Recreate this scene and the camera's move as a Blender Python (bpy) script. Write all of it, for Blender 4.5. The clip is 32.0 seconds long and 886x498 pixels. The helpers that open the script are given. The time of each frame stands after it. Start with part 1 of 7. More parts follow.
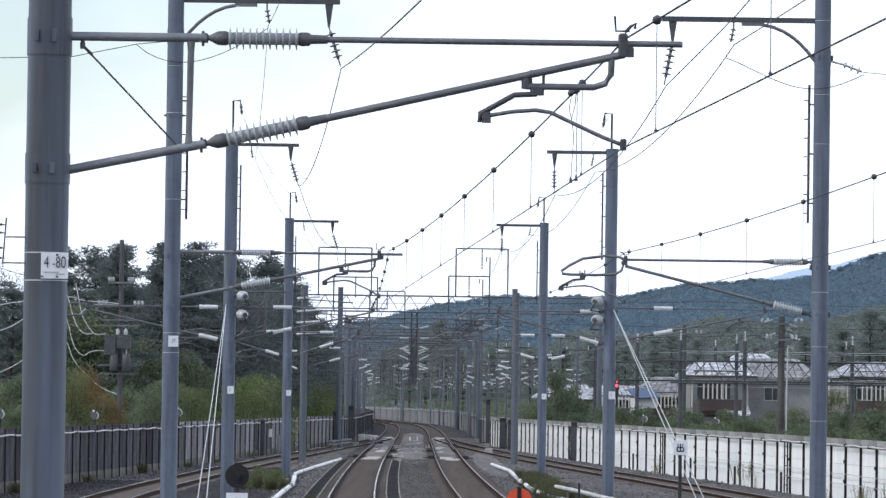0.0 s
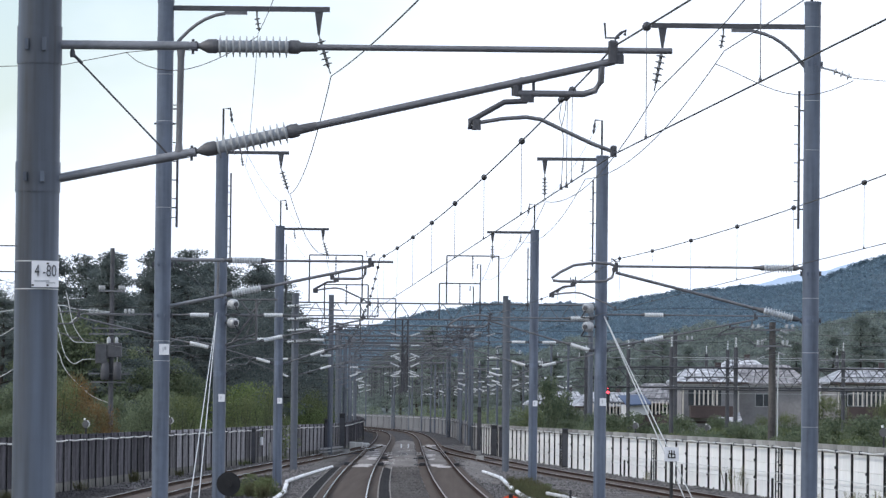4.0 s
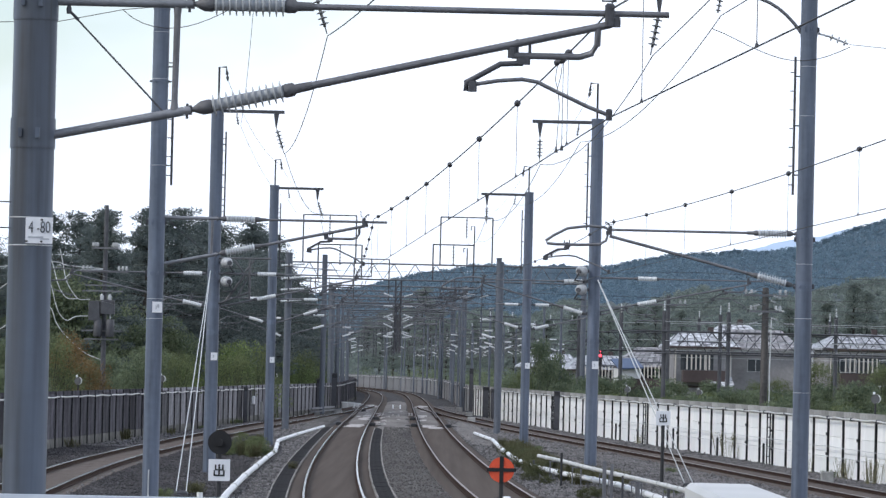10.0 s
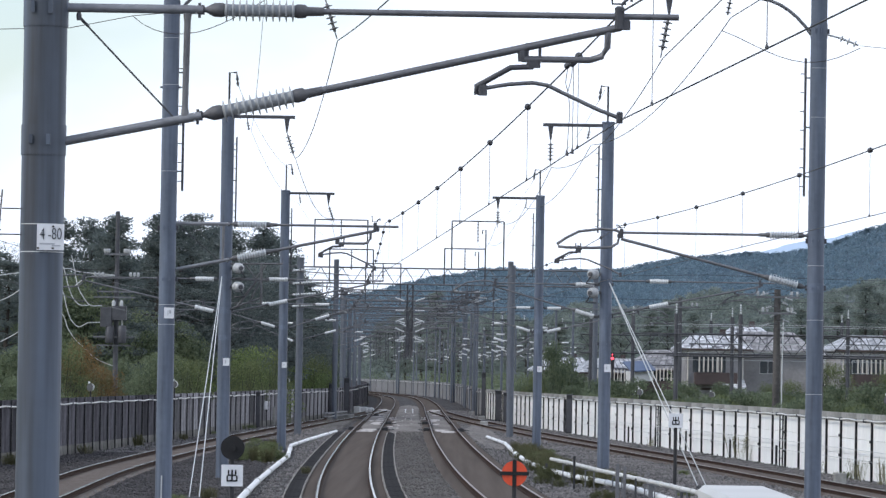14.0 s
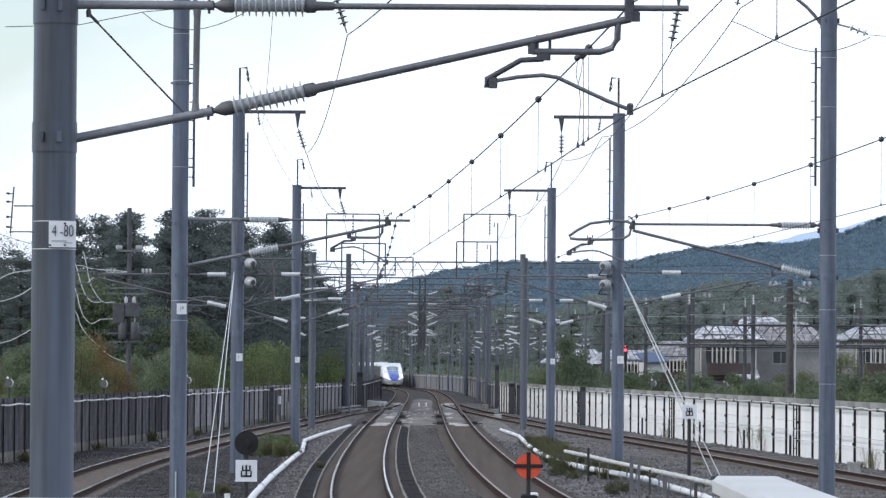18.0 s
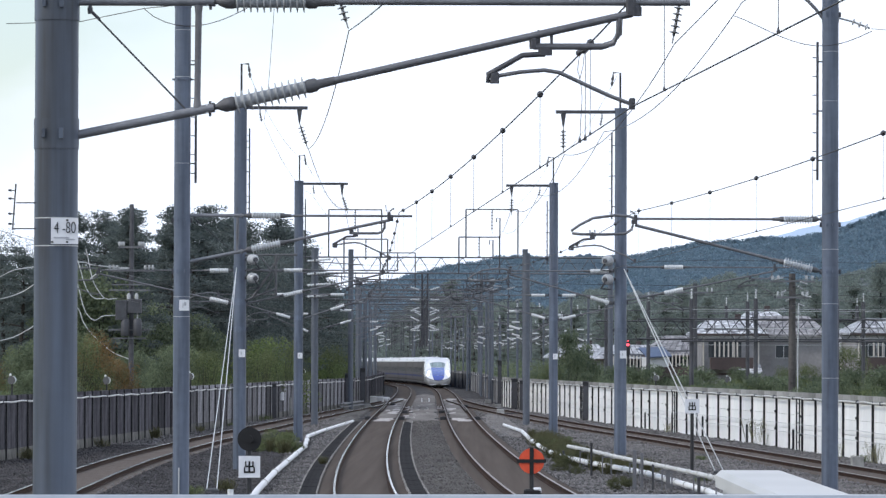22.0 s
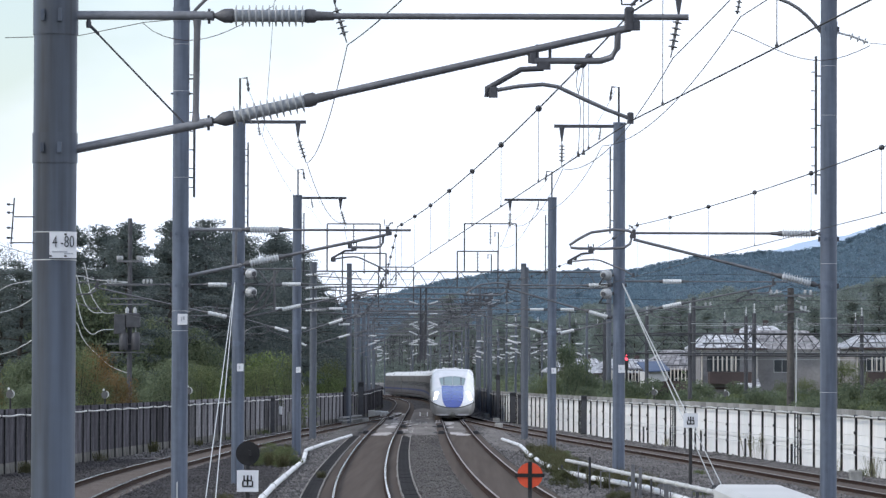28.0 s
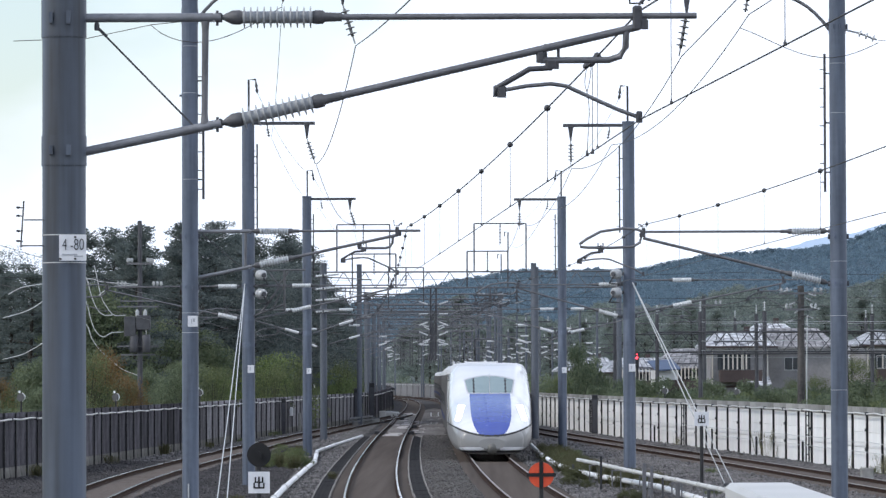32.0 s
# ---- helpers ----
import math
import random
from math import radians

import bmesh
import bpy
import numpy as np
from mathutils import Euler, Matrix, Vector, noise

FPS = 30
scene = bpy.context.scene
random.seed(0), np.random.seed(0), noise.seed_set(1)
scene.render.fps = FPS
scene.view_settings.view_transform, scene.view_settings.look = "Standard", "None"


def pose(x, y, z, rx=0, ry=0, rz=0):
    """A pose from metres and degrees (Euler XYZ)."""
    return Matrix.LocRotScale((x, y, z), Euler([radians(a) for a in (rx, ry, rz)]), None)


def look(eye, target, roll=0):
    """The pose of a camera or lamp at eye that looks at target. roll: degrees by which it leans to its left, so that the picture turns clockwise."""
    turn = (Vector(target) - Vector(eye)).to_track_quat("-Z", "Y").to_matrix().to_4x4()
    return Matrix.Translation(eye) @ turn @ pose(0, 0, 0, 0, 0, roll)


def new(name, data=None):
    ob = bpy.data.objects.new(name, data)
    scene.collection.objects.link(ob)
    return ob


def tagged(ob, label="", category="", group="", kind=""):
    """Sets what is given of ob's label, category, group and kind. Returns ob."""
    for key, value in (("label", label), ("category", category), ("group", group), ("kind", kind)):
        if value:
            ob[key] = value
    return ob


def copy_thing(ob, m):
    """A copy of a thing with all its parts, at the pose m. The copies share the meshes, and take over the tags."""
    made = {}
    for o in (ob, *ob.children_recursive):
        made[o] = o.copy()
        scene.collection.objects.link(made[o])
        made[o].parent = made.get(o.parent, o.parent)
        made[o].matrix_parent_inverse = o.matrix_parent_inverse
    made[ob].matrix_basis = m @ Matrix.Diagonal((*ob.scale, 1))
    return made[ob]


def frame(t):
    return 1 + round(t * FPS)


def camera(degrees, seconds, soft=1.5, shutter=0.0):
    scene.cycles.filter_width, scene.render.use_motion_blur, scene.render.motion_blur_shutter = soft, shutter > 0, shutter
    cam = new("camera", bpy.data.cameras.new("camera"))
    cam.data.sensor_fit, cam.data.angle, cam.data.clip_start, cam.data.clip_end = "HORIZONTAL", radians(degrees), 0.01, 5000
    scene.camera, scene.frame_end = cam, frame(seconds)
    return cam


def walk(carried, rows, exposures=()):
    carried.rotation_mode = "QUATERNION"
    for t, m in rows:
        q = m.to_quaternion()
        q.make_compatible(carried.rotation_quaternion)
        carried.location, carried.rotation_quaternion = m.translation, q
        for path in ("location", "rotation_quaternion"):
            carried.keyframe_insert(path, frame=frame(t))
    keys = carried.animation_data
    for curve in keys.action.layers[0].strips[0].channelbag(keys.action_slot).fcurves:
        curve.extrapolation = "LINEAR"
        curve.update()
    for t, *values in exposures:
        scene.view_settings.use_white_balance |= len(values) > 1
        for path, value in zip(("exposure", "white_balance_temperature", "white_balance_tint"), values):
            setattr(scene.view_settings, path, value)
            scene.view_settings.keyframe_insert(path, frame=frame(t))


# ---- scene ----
# ---------- camera: it stands on the platform's end, tele lens, and only pans and tilts ----------
EYE = 3.2
cam = camera(11, 32.0, soft=1.36)
AIM = (  # seconds, turn to the left, tilt up, lean, in degrees
    (0, 0.157, 1.892, 0.81),
    (0.5, 0.140, 1.910, 0.88),
    (1, 0.119, 1.946, 0.92),
    (1.5, 0.127, 1.965, 0.96),
    (2, 0.130, 1.982, 0.81),
    (2.5, 0.104, 1.958, 0.73),
    (3, 0.080, 1.961, 0.40),
    (3.5, 0.054, 1.962, 0.49),
    (5.5, 0.086, 2.091, 0.82),
    (6, 0.098, 2.024, 0.83),
    (6.5, 0.074, 1.928, 0.98),
    (7, 0.028, 1.856, 0.89),
    (7.5, -0.000, 1.807, 0.82),
    (8, 0.000, 1.800, 0.82),
    (8.5, 0.013, 1.743, 0.74),
    (9, 0.020, 1.687, 0.88),
    (9.5, -0.005, 1.581, 1.26),
    (10, -0.042, 1.503, 1.33),
    (10.5, -0.060, 1.429, 1.28),
    (11, -0.058, 1.420, 0.89),
    (11.5, -0.027, 1.468, 0.67),
    (12, -0.003, 1.520, 0.80),
    (12.5, 0.000, 1.541, 1.06),
    (13, 0.018, 1.543, 0.93),
    (13.5, 0.059, 1.540, 1.04),
    (14, 0.101, 1.550, 0.95),
    (14.5, 0.135, 1.538, 0.80),
    (16.5, 0.218, 1.536, 0.66),
    (17, 0.219, 1.511, 0.52),
    (17.5, 0.234, 1.475, 0.25),
    (18, 0.249, 1.465, 0.39),
    (18.5, 0.246, 1.494, 0.39),
    (19, 0.248, 1.509, 0.57),
    (19.5, 0.258, 1.514, 0.62),
    (20, 0.270, 1.512, 0.55),
    (20.5, 0.282, 1.499, 0.51),
    (21, 0.278, 1.462, 0.44),
    (21.5, 0.276, 1.434, 0.35),
    (22, 0.277, 1.407, 0.19),
    (22.5, 0.261, 1.386, 0.40),
    (23, 0.231, 1.366, 0.37),
    (23.5, 0.226, 1.370, 0.48),
    (24, 0.218, 1.393, 0.30),
    (24.5, 0.210, 1.435, 0.29),
    (25, 0.212, 1.494, 0.39),
    (25.5, 0.212, 1.519, 0.40),
    (27.5, 0.248, 1.574, 0.23),
    (28, 0.258, 1.584, 0.21),
    (28.5, 0.290, 1.620, 0.27),
    (29, 0.299, 1.668, 0.41),
    (29.5, 0.309, 1.720, 0.52),
    (30, 0.315, 1.723, 0.48),
    (30.5, 0.330, 1.691, 0.26),
    (31, 0.365, 1.645, 0.14),
    (31.5, 0.375, 1.615, -0.06),
    (32, 0.379, 1.586, -0.19),
)
walk(cam, [(t, pose(0, 0, EYE, 90 + tilt, 0, turn) @ pose(0, 0, 0, 0, 0, lean)) for t, turn, tilt, lean in AIM])

# ---------- light: bright thin cloud with blue gaps, soft sun from the left ----------
world = bpy.data.worlds.new("sky")
scene.world = world
world.use_nodes = True
wn, wl = world.node_tree.nodes, world.node_tree.links
wn.clear()
w_out = wn.new("ShaderNodeOutputWorld")
w_sky = wn.new("ShaderNodeTexSky")
w_sky.sky_type, w_sky.sun_disc = "NISHITA", False
w_sky.sun_elevation, w_sky.sun_rotation = radians(42), radians(-110)
w_blue = wn.new("ShaderNodeBackground")
w_blue.inputs["Strength"].default_value = 0.17
w_cloud = wn.new("ShaderNodeBackground")
w_cloud.inputs["Color"].default_value = (0.89, 0.965, 1.11, 1)
w_cloud.inputs["Strength"].default_value = 1.26
w_mix = wn.new("ShaderNodeMixShader")
w_co = wn.new("ShaderNodeTexCoord")
w_map = wn.new("ShaderNodeMapping")
w_map.inputs["Location"].default_value = (0.02, 0.3, 0.0)
w_map.inputs["Scale"].default_value = (6.0, 6.0, 11.0)
w_noise = wn.new("ShaderNodeTexNoise")
w_noise.inputs["Scale"].default_value = 1.7
w_noise.inputs["Detail"].default_value = 5
w_sep = wn.new("ShaderNodeSeparateXYZ")
w_lin, w_up, w_add = wn.new("ShaderNodeMath"), wn.new("ShaderNodeMath"), wn.new("ShaderNodeMath")
w_lin.operation = w_up.operation = w_add.operation = "MULTIPLY_ADD"
w_ramp = wn.new("ShaderNodeValToRGB")
w_ramp.color_ramp.elements[0].position = 0.3
w_ramp.color_ramp.elements[1].position = 0.5
w_ramp.color_ramp.elements[0].color = (0.15, 0.15, 0.15, 1)
# the cloud thins out towards the left and upwards
w_lin.inputs[1].default_value = 3.2
w_min, w_low = wn.new("ShaderNodeMath"), wn.new("ShaderNodeMath")
w_min.operation, w_low.operation = "MINIMUM", "MULTIPLY_ADD"
w_min.inputs[1].default_value = 0.1
w_low.inputs[1].default_value, w_low.inputs[2].default_value = -3.6, 0.89
wl.new(w_sep.outputs["Z"], w_min.inputs[0])
wl.new(w_min.outputs[0], w_low.inputs[0])
wl.new(w_low.outputs[0], w_lin.inputs[2])
w_up.inputs[1].default_value = -1.2
w_add.inputs[1].default_value = 0.5
wl.new(w_co.outputs["Generated"], w_map.inputs["Vector"])
wl.new(w_co.outputs["Generated"], w_sep.inputs["Vector"])
wl.new(w_map.outputs["Vector"], w_noise.inputs["Vector"])
wl.new(w_sep.outputs["X"], w_lin.inputs[0])
wl.new(w_sep.outputs["Z"], w_up.inputs[0])
wl.new(w_lin.outputs[0], w_up.inputs[2])
wl.new(w_noise.outputs["Fac"], w_add.inputs[0])
wl.new(w_up.outputs[0], w_add.inputs[2])
w_off = wn.new("ShaderNodeMath")
w_off.operation = "SUBTRACT"
w_off.inputs[1].default_value = 0.2
wl.new(w_add.outputs[0], w_off.inputs[0])
wl.new(w_off.outputs[0], w_ramp.inputs["Fac"])
wl.new(w_ramp.outputs["Color"], w_mix.inputs["Fac"])
wl.new(w_sky.outputs["Color"], w_blue.inputs["Color"])
wl.new(w_blue.outputs["Background"], w_mix.inputs[1])
wl.new(w_cloud.outputs["Background"], w_mix.inputs[2])
wl.new(w_mix.outputs["Shader"], w_out.inputs["Surface"])

sun = new("sun", bpy.data.lights.new("sun", "SUN"))
sun.data.energy, sun.data.angle, sun.data.color = 1.75, radians(12), (1.0, 0.97, 0.93)
sun.matrix_world = look((-60, -22, 58), (0, 0, 0))

# ---------- materials ----------
def surface(name, low, high, size=2.0, rough=0.7, metal=0.0, bump=0.2, grain=12.0, streak=1.0, spread=0.5, each=0.0, coat=0.0, mixing=0.4, spec=0.5, lane=1.0, coat_ior=1.5):
    """Two scales of noise between two colours, in metres; streak above 1 draws the stains out along z, lane along y."""
    m = bpy.data.materials.new(name)
    m.use_nodes = True
    n, l = m.node_tree.nodes, m.node_tree.links
    b = n["Principled BSDF"]
    co = n.new("ShaderNodeTexCoord")
    mp = n.new("ShaderNodeMapping")
    mp.inputs["Scale"].default_value = (1, 1 / lane, 1 / streak)
    big, fine, mixf, ramp = n.new("ShaderNodeTexNoise"), n.new("ShaderNodeTexNoise"), n.new("ShaderNodeMix"), n.new("ShaderNodeValToRGB")
    big.inputs["Scale"].default_value, big.inputs["Detail"].default_value = 1 / size, 4
    fine.inputs["Scale"].default_value, fine.inputs["Detail"].default_value = grain, 3
    mixf.inputs["Factor"].default_value = mixing
    ramp.color_ramp.elements[0].position, ramp.color_ramp.elements[1].position = 0.5 - spread / 2, 0.5 + spread / 2
    ramp.color_ramp.elements[0].color, ramp.color_ramp.elements[1].color = (*low, 1), (*high, 1)
    l.new(co.outputs["Object"], mp.inputs["Vector"])
    l.new(mp.outputs["Vector"], big.inputs["Vector"])
    if lane > 1:
        l.new(mp.outputs["Vector"], fine.inputs["Vector"])
    else:
        l.new(co.outputs["Object"], fine.inputs["Vector"])
    l.new(big.outputs["Fac"], mixf.inputs["A"])
    l.new(fine.outputs["Fac"], mixf.inputs["B"])
    l.new(mixf.outputs["Result"], ramp.inputs["Fac"])
    tone = ramp.outputs["Color"]
    if each:
        info, hsv, rng = n.new("ShaderNodeObjectInfo"), n.new("ShaderNodeHueSaturation"), n.new("ShaderNodeMapRange")
        rng.inputs["To Min"].default_value, rng.inputs["To Max"].default_value = 1 - each, 1 + each
        l.new(info.outputs["Random"], rng.inputs["Value"])
        l.new(rng.outputs["Result"], hsv.inputs["Value"])
        l.new(tone, hsv.inputs["Color"])
        tone = hsv.outputs["Color"]
    l.new(tone, b.inputs["Base Color"])
    b.inputs["Metallic"].default_value = metal
    b.inputs["Specular IOR Level"].default_value = spec
    rr = n.new("ShaderNodeMapRange")
    rr.inputs["To Min"].default_value, rr.inputs["To Max"].default_value = max(0.03, rough - 0.12), min(1, rough + 0.12)
    l.new(fine.outputs["Fac"], rr.inputs["Value"])
    l.new(rr.outputs["Result"], b.inputs["Roughness"])
    if coat:
        b.inputs["Coat Weight"].default_value = coat
        b.inputs["Coat IOR"].default_value = coat_ior
    if bump:
        bp = n.new("ShaderNodeBump")
        bp.inputs["Strength"].default_value, bp.inputs["Distance"].default_value = bump, 0.03
        l.new(fine.outputs["Fac"], bp.inputs["Height"])
        l.new(bp.outputs["Normal"], b.inputs["Normal"])
    return m


def leafy(name, dark, light, through_leaf=0.42):
    """Leaves: tone varies from clump to clump, a little light shines through."""
    m = bpy.data.materials.new(name)
    m.use_nodes = True
    n, l = m.node_tree.nodes, m.node_tree.links
    b = n["Principled BSDF"]
    geo, ramp, co, tex, mx = n.new("ShaderNodeNewGeometry"), n.new("ShaderNodeValToRGB"), n.new("ShaderNodeTexCoord"), n.new("ShaderNodeTexNoise"), n.new("ShaderNodeMix")
    tex.inputs["Scale"].default_value = 0.5
    mx.inputs["Factor"].default_value = 0.7
    l.new(co.outputs["Object"], tex.inputs["Vector"])
    l.new(geo.outputs["Random Per Island"], mx.inputs["A"])
    l.new(tex.outputs["Fac"], mx.inputs["B"])
    l.new(mx.outputs["Result"], ramp.inputs["Fac"])
    ramp.color_ramp.elements[0].position, ramp.color_ramp.elements[1].position = 0.25, 0.75
    ramp.color_ramp.elements[0].color, ramp.color_ramp.elements[1].color = (*dark, 1), (*light, 1)
    l.new(ramp.outputs["Color"], b.inputs["Base Color"])
    b.inputs["Roughness"].default_value = 0.6
    b.inputs["Specular IOR Level"].default_value = 0.25
    if through_leaf:
        shine, join = n.new("ShaderNodeBsdfTranslucent"), n.new("ShaderNodeMixShader")
        join.inputs["Fac"].default_value = through_leaf
        l.new(ramp.outputs["Color"], shine.inputs["Color"])
        l.new(b.outputs["BSDF"], join.inputs[1])
        l.new(shine.outputs["BSDF"], join.inputs[2])
        l.new(join.outputs["Shader"], n["Material Output"].inputs["Surface"])
    return m


